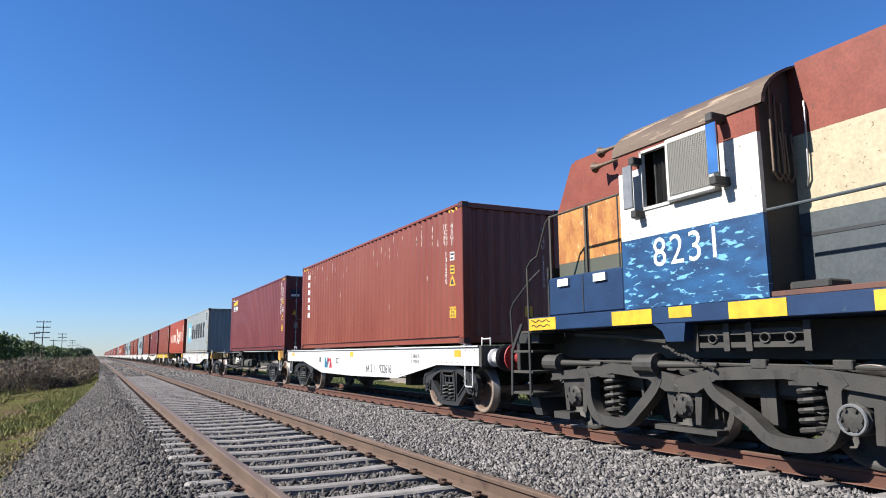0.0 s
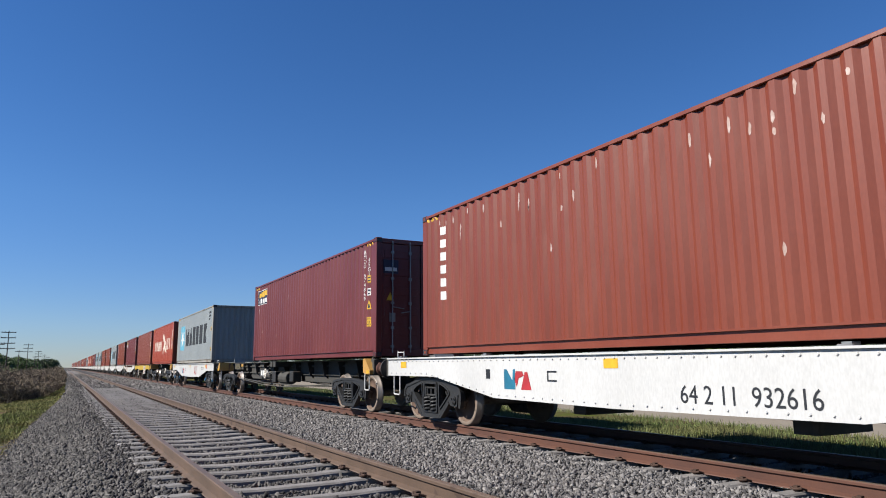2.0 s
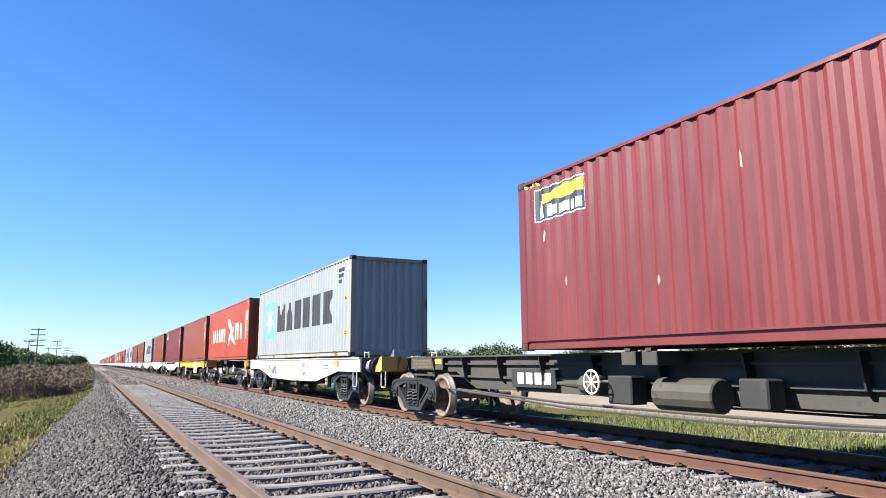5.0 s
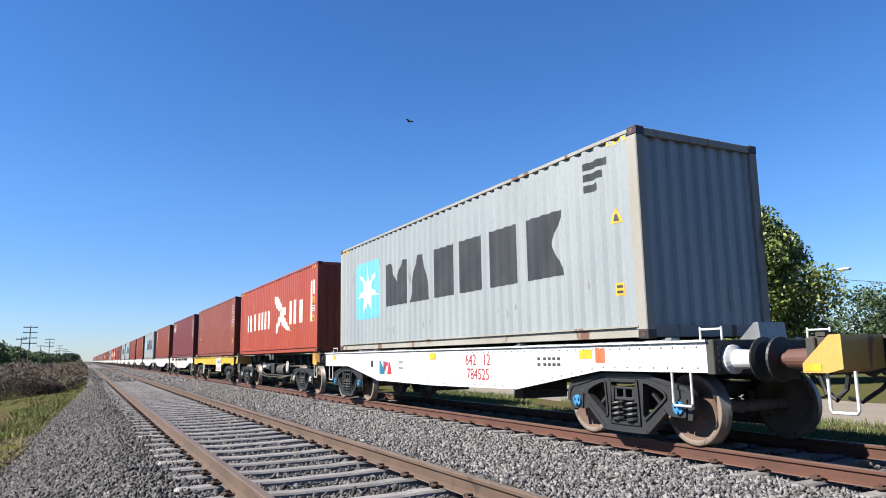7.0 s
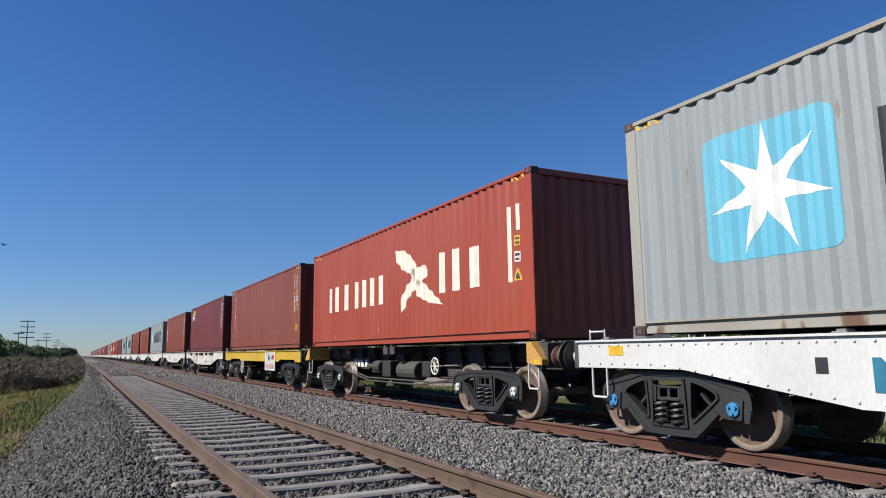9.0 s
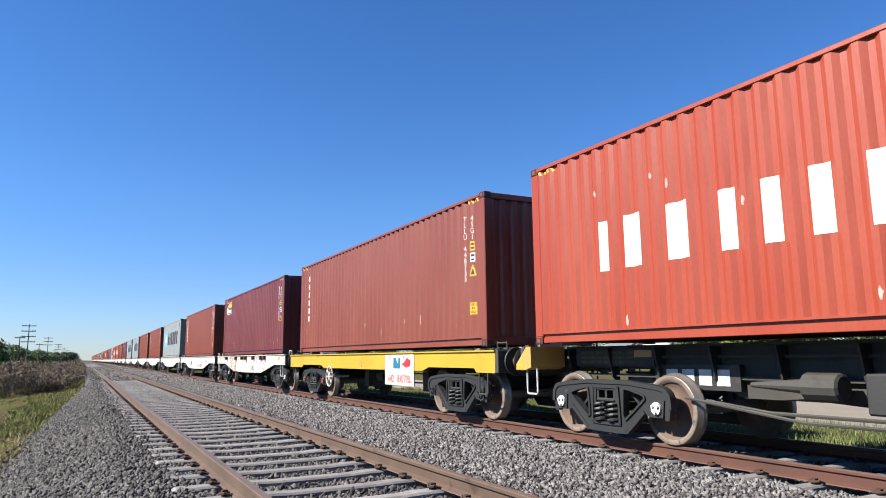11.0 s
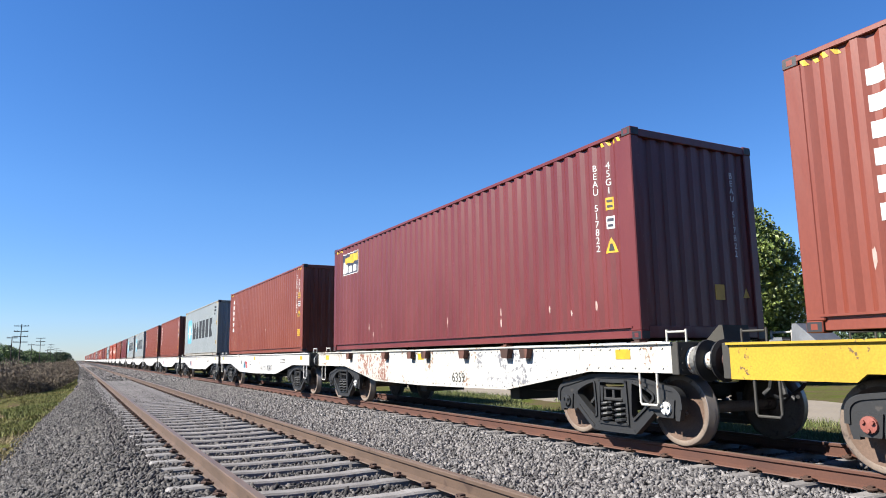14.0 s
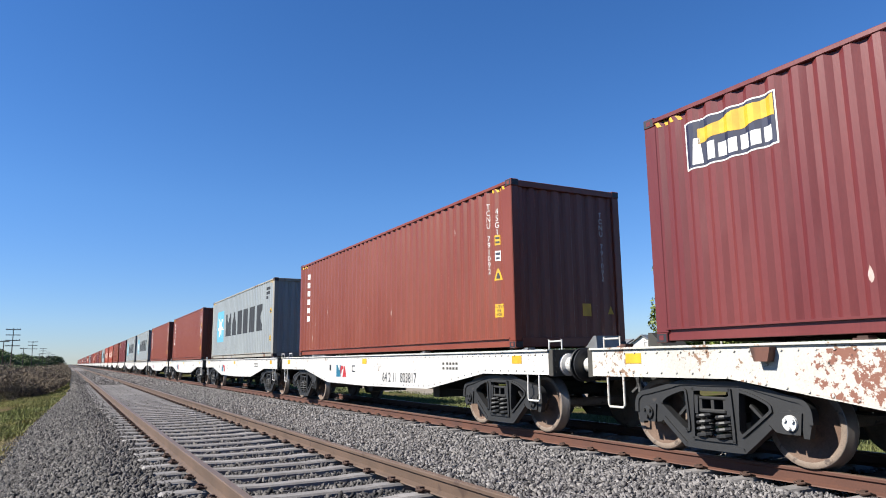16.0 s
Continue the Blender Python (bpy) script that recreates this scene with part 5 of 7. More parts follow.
def end_marks(c, number, tag=True):
    """Serial number and tags on the corrugated end that faces back along the line."""
    bm = bmesh.new()
    for i, ch in enumerate(number):
        if ch == " ":
            continue
        g = letters(ch, 0.13)
        for v in g.verts:
            v.co = (-v.co.y + 0.78, 0.046, v.co.z + 2.42 - 0.118 * i)
        tmp = bpy.data.meshes.new("tmp")
        g.to_mesh(tmp)
        g.free()
        bm.from_mesh(tmp)
        bpy.data.meshes.remove(tmp)
    part("lettering", bm, M_WHITEPAINT, c)
    if tag:
        bm = bmesh.new()
        box(bm, 0.28, 0.47, 0.044, 0.048, 0.56, 0.78)
        part("caution_label", bm, M_TAG, c)
        bm = bmesh.new()
        v = [bm.verts.new(p) for p in ((0.86, 0.046, 0.6), (1.0, 0.046, 0.6), (0.93, 0.046, 0.75))]
        bm.faces.new(v)
        part("warning_triangle", bm, M_TAG, c)


for c, number in ((c1, "TCNU 131295"), (c5, "TLLU 448735"), (c6, "BEAU 517822"), (c7, "TCNU 791092")):
    end_marks(c, number)
end_marks(c4, "         ", False)
# signs on the maroon container's doors
bm = bmesh.new()
box(bm, -1.02, -0.62, 0.018, 0.023, 2.02, 2.36)
part("sign_panel", bm, M_NAVY, c2)
bm = bmesh.new()
box(bm, -0.98, -0.66, 0.014, 0.019, 2.08, 2.17)
part("brand_block", bm, M_WHITEPAINT, c2)
bm = bmesh.new()
box(bm, 0.90, 1.08, 0.014, 0.023, 0.70, 1.02)
part("caution_label", bm, M_TAG, c2)
bm = bmesh.new()
box(bm, -0.86, -0.70, 0.014, 0.023, 0.84, 1.06)
part("data_plate", bm, M_GALV, c2)
bm = bmesh.new()
v = [bm.verts.new(p) for p in ((-0.94, 0.019, 1.36), (-0.74, 0.019, 1.36), (-0.84, 0.019, 1.56))]
bm.faces.new(v)
part("warning_triangle", bm, M_TAG, c2)
for line, (x0, x1, z) in enumerate(((0.36, 0.56, 2.38), (0.64, 1.02, 2.38), (0.66, 0.88, 2.22), (0.4, 0.62, 1.95), (0.72, 0.98, 1.95), (0.72, 0.98, 1.85), (0.4, 0.55, 1.72), (0.72, 0.98, 1.72), (0.72, 0.98, 1.62), (0.4, 0.5, 1.48), (0.72, 0.98, 1.48), (0.72, 0.98, 1.38), (0.4, 0.6, 1.25), (0.72, 1.0, 1.25), (0.72, 1.0, 1.15))):
    bm = bmesh.new()
    box(bm, x0, x1, 0.018, 0.022, z, z + (0.10 if line < 3 else 0.05))
    part("weight_bar", bm, M_WHITEPAINT, c2)

# the rest of the train, on like wagons
REST = [("grey", 80.08), ("brown", 95.4), ("brown", 110.3), ("grey", 125.2), ("grey", 140.0), ("maroon", 154.9), ("brown", 169.8), ("orange", 184.6),
        ("orange", 199.5), ("grey", 214.3)]
cycle = ["brown", "maroon", "brown", "orange", "brown", "maroon", "grey", "brown", "orange", "maroon", "brown", "grey"]
y = 229.2
for k in range(30):
    REST.append((cycle[k % 12], y))
    y += 14.9
SOURCE = {"grey": c3, "brown": c7, "maroon": c6, "orange": c4}
w_plain = None
for i, (kind, y) in enumerate(REST):
    c_copy = on_train(copy_thing(SOURCE[kind], Matrix()), y, DECK)
    if w_plain is None:
        w_plain = flat_wagon(y - 0.95, y + 13.35, y + 0.6, y + 11.6, M_WORNWHITE, "white container flat wagon far back in the train", spin=False)
        sill_marks(w_plain, 14.3, None)
        w_copy = w_plain
    else:
        w_copy = on_train(copy_thing(w_plain, Matrix()), y - 0.95)
    if i > 5:
        # farther back the small marks and fittings cannot be told apart
        for ob in list(c_copy.children_recursive) + list(w_copy.children_recursive):
            if ob.name.split(".")[0] in ("scuff", "lettering", "warning_mark", "tag_bar", "panel_bar", "hazard_stripe", "rivets", "weight_bar", "container_lock",
                                         "axle_cap", "coil_spring", "grab_rail", "step_loop", "outline_mark", "placard", "brake_rod", "hanger", "coupler"):
                bpy.data.objects.remove(ob)
    if i < 6:
        for ob in w_copy.children:
            if ob.name.startswith("wheelset"):
                WHEELSETS.append((ob, 0, ob.matrix_basis.translation.y, WHEEL_R, WHEEL_R))

# ---- the locomotive ----
M_LOCOBLUE = surface("loco_blue", (0.0042, 0.019, 0.058), (0.0065, 0.026, 0.074), 3, 0.5, 0, 0.4, 0.08, 40, (0.0165, 0.0385, 0.066), 0.66, (1, 1, 2.0), spec=0.35)
M_WORNBLUE = surface("loco_worn_blue", (0.006, 0.030, 0.085), (0.010, 0.062, 0.16), 1.6, 0.5, 0, 0.5, 0.1, 24, (0.10, 0.26, 0.40), 0.585, (1, 1.5, 4.0), spec=0.35)
M_LOCORED = surface("loco_red", (0.135, 0.030, 0.019), (0.165, 0.042, 0.027), 4, 0.65, 0, 0.4, 0.1, 30, (0.085, 0.03, 0.022), 0.66, spec=0.3)
M_LOCOWHITE = surface("loco_white", (0.43, 0.425, 0.41), (0.38, 0.365, 0.335), 7, 0.6, 0, 0.35, 0.08, 30, (0.14, 0.09, 0.055), 0.655, spec=0.3)
M_LOCOCREAM = surface("loco_cream", (0.33, 0.29, 0.20), (0.29, 0.25, 0.17), 7, 0.65, 0, 0.35, 0.08, 30, (0.12, 0.08, 0.05), 0.655, spec=0.3)
M_OCHRE = surface("loco_ochre", (0.34, 0.165, 0.045), (0.235, 0.085, 0.026), 3.5, 0.65, 0, 0.5, 0.1, 26, (0.36, 0.25, 0.12), 0.62, (1, 1.6, 0.7), spec=0.3)
M_LOCOGREY = surface("loco_slate", (0.038, 0.048, 0.056), (0.05, 0.06, 0.066), 4, 0.6, 0, 0.4, 0.1, 30, (0.09, 0.085, 0.075), 0.68, spec=0.3)
M_OLIVE = surface("loco_olive", (0.04, 0.0453, 0.032), (0.0533, 0.0559, 0.04), 1.2, 0.6, 0, 0.3, 0.1, 40)
M_ROOFRUST = surface("loco_roof", (0.09216, 0.06502, 0.04601), (0.06127, 0.03838, 0.0288), 1.0, 0.8, 0, 0.4, 0.2, 30, (0.192, 0.144, 0.101), 0.56, (3.0, 0.5, 3.0))
M_BRASS = surface("horn_bronze", (0.117, 0.0799, 0.0533), (0.0747, 0.0533, 0.04), 6, 0.6, 0.3)
M_MESH = surface("grille_grey", (0.223, 0.218, 0.197), (0.181, 0.176, 0.16), 90, 0.6, 0.2, 0.6, 0.6, 120)
M_CURTAIN = surface("dark_cloth", (0.016, 0.016, 0.017), (0.0266, 0.0266, 0.0266), 3, 0.95, 0, 0.3, 0.3, 30, None, 0.6, (1, 8, 0.6))
M_MIRROR = surface("mirror_glass", (0.75, 0.8, 0.85), None, 3, 0.08, 1.0, 0.0, 0.0)


def locomotive():
    o = thing("diesel_locomotive", Matrix(), "worn blue, white and red diesel locomotive with three-axle trucks", "locomotive")

    def slab(name, x0, x1, y0, y1, z0, z1, paint, bevel=0.01, parent=None, label=""):
        bm = bmesh.new()
        box(bm, x0, x1, y0, y1, z0, z1, bevel)
        return part(name, bm, paint, parent or o, label)

    slab("underframe", -1.50, 1.50, -17.5, 0.0, 1.49, 1.70, M_LOCOBLUE)
    slab("centre_frame", -0.8, 0.8, -17.2, 0.3, 1.05, 1.488, M_WAGONBLACK)
    for y0, y1, k in ((-0.02, -0.74, 1), (-2.02, -2.77, 1), (-3.06, -3.42, 0.6), (-3.95, -4.67, 1), (-5.55, -6.35, 1), (-7.4, -8.2, 1)):
        slab("reflector", -1.506, -1.499, y1, y0, 1.50 + (1 - k) * 0.13, 1.685, M_TAG, 0, label="chipped yellow panel")
    for k in range(2):
        bm = bmesh.new()
        tube(bm, [(-1.508, -0.10 - 0.05 * n, 1.565 + 0.075 * k + 0.02 * math.sin(n * 1.7 + k)) for n in range(11)], 0.007, 5)
        part("scrawl", bm, M_BLACKPAINT, o)
    bm = bmesh.new()
    prism(bm, [(-2.75, 1.50), (-3.30, 1.50), (-3.26, 1.27), (-2.98, 1.27), (-2.92, 1.40)], -1.49, -1.35)
    part("jacking_bracket", bm, M_LOCOBLUE, o)

    # short hood in three painted bands
    hx = 0.90
    for nm, outline, paint in (("hood_lower", [(-0.07, 1.702), (-2.28, 1.702), (-2.28, 2.59), (-0.07, 2.59)], M_OLIVE),
                               ("hood_middle", [(-0.07, 2.592), (-2.28, 2.592), (-2.28, 3.47), (-0.07, 3.47)], M_OCHRE),
                               ("hood_upper", [(-0.07, 3.472), (-2.28, 3.472), (-2.28, 4.26), (-0.46, 4.26), (-0.12, 3.60)], M_LOCORED)):
        bm = bmesh.new()
        prism(bm, outline, -hx, hx)
        bmesh.ops.bevel(bm, geom=[e for e in bm.edges if all(v.co.z > 3.5 for v in e.verts)], offset=0.05, segments=2, affect="EDGES") if nm == "hood_upper" else None
        part(nm, bm, paint, o)
    for yy in (-0.85, -1.55):
        slab("hood_panel_joint", -hx - 0.008, -hx, yy - 0.012, yy + 0.012, 1.75, 3.46, M_BLACKPAINT, 0)
    for k in (-1, 1):
        x0, x1 = sorted((k * 1.495, k * 0.905))
        b = slab("battery_box", x0, x1, -2.27, -0.58, 1.702, 2.28, M_LOCOBLUE, 0.02)
        if k < 0:
            slab("box_joint", -1.502, -1.49, -1.43, -1.41, 1.73, 2.25, M_BLACKPAINT, 0, b)
            for yy in (-0.98, -1.82):
                bm = bmesh.new()
                prism(bm, [(yy + 0.13, 2.24), (yy - 0.13, 2.24), (yy - 0.13, 2.13), (yy + 0.13, 2.13)], -1.53, -1.49)
                part("latch_cover", bm, M_WHITEPAINT, b, "white latch cover")

    # cab: wall pieces round the window opening
    Y0, Y1 = -4.48, -2.284
    for k in (-1, 1):
        def wall(nm, y0, y1, z0, z1, paint):
            x0, x1 = sorted((k * 1.5, k * 1.44))
            return slab(nm, x0, x1, y0, y1, z0, z1, paint, 0)
        wall("cab_side", Y0, Y1, 1.702, 2.60, M_WORNBLUE)
        wall("cab_side", Y0, Y1, 2.602, 2.94, M_LOCOWHITE)
        wall("cab_side", -2.70, Y1, 2.942, 3.52, M_LOCOWHITE)
        wall("cab_side", Y0, -3.97, 2.942, 3.49, M_LOCOWHITE)
        wall("cab_side", -2.70, Y1, 3.522, 3.79, M_LOCORED)
        wall("cab_side", Y0, -3.97, 3.492, 3.79, M_LOCORED)
        wall("cab_side", -3.968, -2.702, 3.735, 3.79, M_LOCORED)
    arch = [(1.52 * math.cos(a), 3.78 + 0.66 * math.sin(a)) for a in [math.pi * i / 20 for i in range(21)]]
    for nm, ya, yb, paint, inner in (("cab_roof", Y0 - 0.10, Y1 + 0.10, M_ROOFRUST, 0.05),):
        bm = bmesh.new()
        rings = []
        for yy, sc in ((ya, 1), (yb, 1), (yb, 0.965), (ya, 0.965)):
            rings.append([bm.verts.new((x * sc, yy, 3.78 + (z - 3.78) * sc)) for x, z in arch])
        rings.append(rings[0])
        for a, b in zip(rings, rings[1:]):
            for i in range(20):
                bm.faces.new((a[i], a[i + 1], b[i + 1], b[i]))
        bmesh.ops.recalc_face_normals(bm, faces=bm.faces)
        part(nm, bm, paint, o, "weathered rusty arched roof")
    for yy, nm, paint in ((Y0, "cab_rear_wall", M_DARKGREY), (Y1 - 0.04, "cab_front_wall", M_LOCORED)):
        bm = bmesh.new()
        pts = [(-1.43, 1.71), (1.43, 1.71)] + [(x * 0.95, 3.78 + (z - 3.78) * 0.95) for x, z in arch]
        a = [bm.verts.new((x, yy, z)) for x, z in pts]
        b = [bm.verts.new((x, yy + 0.04, z)) for x, z in pts]
        bm.faces.new(a)
        bm.faces.new(list(reversed(b)))
        for i in range(len(a)):
            bm.faces.new((a[i], b[i], b[(i + 1) % len(a)], a[(i + 1) % len(a)]))
        bmesh.ops.recalc_face_normals(bm, faces=bm.faces)
        part(nm, bm, paint, o)
    # black floor and an added inner wall stand in for the cab's interior shade
    slab("cab_floor", -1.42, 1.42, Y0 + 0.05, Y1 - 0.05, 2.5, 2.55, M_WAGONBLACK, 0)
    slab("cab_partition", -0.6, -0.56, Y0 + 0.05, Y1 - 0.05, 2.55, 4.1, M_WAGONBLACK, 0)
    # window, curtain, cooler grille and wind wings
    win = slab("window_frame", -1.515, -1.45, -3.22, -2.72, 2.945, 2.985, M_LOCOWHITE, 0)
    for a in ((-3.225, -3.19, 2.945, 3.73), (-2.74, -2.705, 2.945, 3.73), (-3.22, -2.72, 3.70, 3.734)):
        slab("window_bar", -1.515, -1.45, *a, M_LOCOWHITE, 0, win)
    bm = bmesh.new()
    prev = None
    for i in range(19):
        yy = -2.76 - 0.36 * i / 18
        cur = [bm.verts.new((-1.33 + 0.035 * math.sin(i * 1.9), yy, z)) for z in (2.97, 3.72)]
        if prev:
            bm.faces.new((prev[0], cur[0], cur[1], prev[1]))
        prev = cur
    part("curtain", bm, M_CURTAIN, win)
    cooler = slab("cooler_case", -1.60, -1.40, -3.955, -3.235, 2.95, 3.73, M_LOCOWHITE, 0.015)
    slab("cooler_grille", -1.607, -1.598, -3.90, -3.29, 3.01, 3.67, M_MESH, 0, cooler)
    for i in range(26):
        zz = 3.02 + i * 0.0255
        slab("grille_slat", -1.613, -1.604, -3.89, -3.30, zz, zz + 0.007, M_MESH, 0, cooler)
    for i in range(23):
        yy = -3.885 + i * 0.0262
        slab("grille_bar", -1.616, -1.606, yy, yy + 0.006, 3.015, 3.67, M_MESH, 0, cooler)
    w = slab("wind_wing", -1.66, -1.63, -2.70, -2.53, 2.98, 3.55, M_GALV, 0.008, label="grey wind deflector")
    for zz in (2.90, 3.60):
        slab("wing_bracket", -1.65, -1.49, -2.74, -2.64, zz - 0.05, zz + 0.05, M_WAGONBLACK, 0.01, w)
    bm = bmesh.new()
    box(bm, -1.72, -1.70, -4.13, -3.99, 3.10, 3.68, 0.005)
    mir = part("mirror", bm, M_MIRROR, o, "tall sky-reflecting mirror")
    for zz in (3.02, 3.75):
        slab("mirror_bracket", -1.73, -1.49, -4.10, -4.0, zz - 0.05, zz + 0.05, M_WAGONBLACK, 0.01, mir)
    bm = letters("8231", 0.52, 0.95, track=1.15)
    shift(bm, -1.503, -3.39, 2.36)
    part("lettering", bm, M_WHITEPAINT, o, "white painted number")
    # pipes behind the cab
    for i, xx in enumerate((-1.30, -1.22, -1.12)):
        bm = bmesh.new()
        tube(bm, [(xx, Y0 - 0.03, 4.05 - 0.1 * i), (xx - 0.03, Y0 - 0.05, 3.98 - 0.1 * i), (xx - 0.04, Y0 - 0.05, 3.05), (xx + 0.05, Y0 - 0.05, 2.95), (xx + 0.12, Y0 - 0.05, 3.05), (xx + 0.10, Y0 - 0.05, 3.5)], 0.014, 7)
        part("pipe", bm, M_BRASS, o)
    # long hood
    for nm, z0, z1, paint in (("long_hood_lower", 1.76, 2.62, M_LOCOGREY), ("long_hood_middle", 2.622, 3.50, M_LOCOCREAM), ("long_hood_upper", 3.502, 4.36, M_LOCORED)):
        bm = bmesh.new()
        box(bm, -0.92, 0.92, -17.2, Y0 - 0.002, z0, z1)
        if nm == "long_hood_upper":
            bmesh.ops.bevel(bm, geom=[e for e in bm.edges if all(v.co.z > 4.3 for v in e.verts)], offset=0.06, segments=2, affect="EDGES")
        part(nm, bm, paint, o)
    slab("walkway", -1.48, 1.48, -17.3, Y0 - 0.005, 1.702, 1.758, M_RUSTBUFFER, 0.005)
    slab("hood_line", -0.926, -0.918, -17.0, Y0 - 0.02, 2.36, 2.40, M_BLACKPAINT, 0)
    for yy in (-5.6, -6.7, -7.8):
        slab("hood_door_joint", -0.926, -0.918, yy - 0.01, yy + 0.01, 1.8, 3.48, M_DARKGREY, 0)
        slab("hood_latch", -0.95, -0.918, yy - 0.10, yy - 0.04, 2.95, 3.15, M_WHITEPAINT, 0)
    bm = bmesh.new()
    tube(bm, [(-0.94, -4.62, 2.9), (-0.96, -4.66, 3.0), (-0.96, -4.68, 3.75), (-0.94, -4.66, 3.85)], 0.012, 6)
    part("grab_iron", bm, M_GALV, o)
    slab("tool_tray", -1.35, -1.0, -5.05, -4.6, 1.76, 1.85, M_WAGONBLACK, 0.02)
    # handrails
    bm = bmesh.new()
    tube(bm, [(-1.46, -4.5, 2.62), (-1.46, -17.0, 2.70)], 0.018, 7)
    rail = part("handrail", bm, M_LOCOGREY, o)
    for yy in np.arange(-5.9, -17, -1.9):
        bm = bmesh.new()
        tube(bm, [(-1.46, yy, 1.75), (-1.46, yy, 2.64)], 0.018, 6)
        part("post", bm, M_LOCOGREY, rail)
    bm = bmesh.new()
    tube(bm, [(-1.46, -2.25, 3.28), (-1.46, -0.60, 3.25), (-1.46, -0.50, 3.18), (-1.46, -0.24, 2.68), (-1.46, -0.05, 2.62), (-1.46, 0.06, 2.52), (-1.46, 0.04, 1.2)], 0.018, 8)
    rail = part("handrail", bm, M_DARKGREY, o)
    for yy in (-0.62, -1.49):
        bm = bmesh.new()
        box(bm, -1.475, -1.445, yy - 0.022, yy + 0.022, 2.28, 3.27)
        part("post", bm, M_DARKGREY, rail)
    for k in (-1, 1):
        bm = bmesh.new()
        tube(bm, [(k * 1.40, 0.62, 0.95), (k * 1.42, 0.66, 1.85), (k * 1.40, 0.60, 1.98), (k * 1.30, 0.2, 2.35), (k * 1.2, 0.06, 2.5)], 0.017, 7)
        part("handrail", bm, M_WAGONBLACK, o)
        bm = bmesh.new()
        box(bm, *sorted((k * 1.05, k * 0.75)), 0.04, 0.08, 1.7, 2.55)
        box(bm, *sorted((k * 1.02, k * 0.78)), 0.03, 0.09, 1.95, 2.02)
        part("end_gate", bm, M_WAGONBLACK, o)
        # steps
        for zz, yy in ((0.50, 0.62), (0.84, 0.60), (1.17, 0.58), (1.48, 0.30)):
            slab("step", *sorted((k * 1.46, k * 0.92)), yy - 0.62, yy - 0.02, zz - 0.02, zz + 0.02, M_DARKGREY, 0.004)
        bm = bmesh.new()
        prism(bm, [(0.62, 0.46), (0.60, 1.2), (0.30, 1.62), (0.22, 1.62), (0.54, 1.17), (0.56, 0.46)], *sorted((k * 1.47, k * 1.44)))
        prism(bm, [(0.02, 0.46), (0.02, 1.5), (0.07, 1.5), (0.07, 0.46)], *sorted((k * 1.47, k * 1.44)))
        bmesh.ops.recalc_face_normals(bm, faces=bm.faces)
        part("step_side", bm, M_WAGONBLACK, o)
        bm = bmesh.new()
        prism(bm, [(0.5, 0.42), (0.30, 0.15), (0.1, 0.15), (0.2, 0.42)], *sorted((k * 1.2, k * 0.5)))
        part("rail_guard", bm, M_WAGONBLACK, o)
    slab("end_platform", -1.3, 1.3, 0.002, 0.66, 1.30, 1.48, M_WAGONBLACK, 0.01)
    slab("end_plate", -1.25, 1.25, 0.67, 0.76, 0.80, 1.46, M_WAGONBLACK, 0.01)
    buffers(o, 0.76, 1, M_REDBUFFER, M_REDBUFFER)
    coupler(o, 0.76, 1)
    # horns
    for yy, zz, n in ((-1.55, 4.12, 0.5), (-1.40, 3.92, 0.62)):
        bm = bmesh.new()
        lathe(bm, [(yy - 0.45, 0.02), (yy - 0.1, 0.028), (yy + 0.02, 0.045), (yy + 0.08, 0.085)], "y", 12, (-1.10, 0, zz))
        tube(bm, [(-1.10, yy - 0.42, zz), (-0.90, yy - 0.46, zz)], 0.03, 6)
        bmesh.ops.recalc_face_normals(bm, faces=bm.faces)
        part("horn", bm, M_BRASS, o, "bronze air horn")
    # under the cab: air reservoirs, brackets, chain and rods
    bm = bmesh.new()
    for z in (1.22, 1.36):
        box(bm, -1.32, -1.28, -4.75, -3.30, z - 0.03, z + 0.03)
    for yy in (-3.3, -3.75, -4.05, -4.75):
        box(bm, -1.34, -1.27, yy - 0.04, yy + 0.04, 1.15, 1.46)
    for yy in (-3.55, -4.25, -4.55):
        tube(bm, [(-1.33, yy + 0.06 * math.cos(k * math.pi / 5), 1.29 + 0.05 * math.sin(k * math.pi / 5)) for k in range(11)], 0.012, 5)
    part("equipment_rack", bm, M_LOCOTRUCK, o)
    bm = bmesh.new()
    tube(bm, [(-1.25, -0.9, 1.42), (-1.25, -2.0, 1.36), (-1.25, -2.75, 1.28)], 0.035, 6)
    part("brake_pipe", bm, M_DARKGREY, o)
    bm = bmesh.new()
    for i in range(16):
        c = -2.75 - 0.05 * i
        tube(bm, [(-1.33, c, 1.22 - 0.018 * i + 0.02 * math.sin(i)), (-1.33, c - 0.045, 1.205 - 0.018 * i)], 0.014 + 0.006 * (i % 2), 5)
    part("chain", bm, M_LOCOTRUCK, o)
    slab("fuel_tank", -1.35, 1.35, -11.2, -7.4, 0.45, 1.3, M_WAGONBLACK, 0.15)
    for base in (0.0, -11.4):
        truck(o, base, base == 0.0)
    return on_train(o, -31.70)


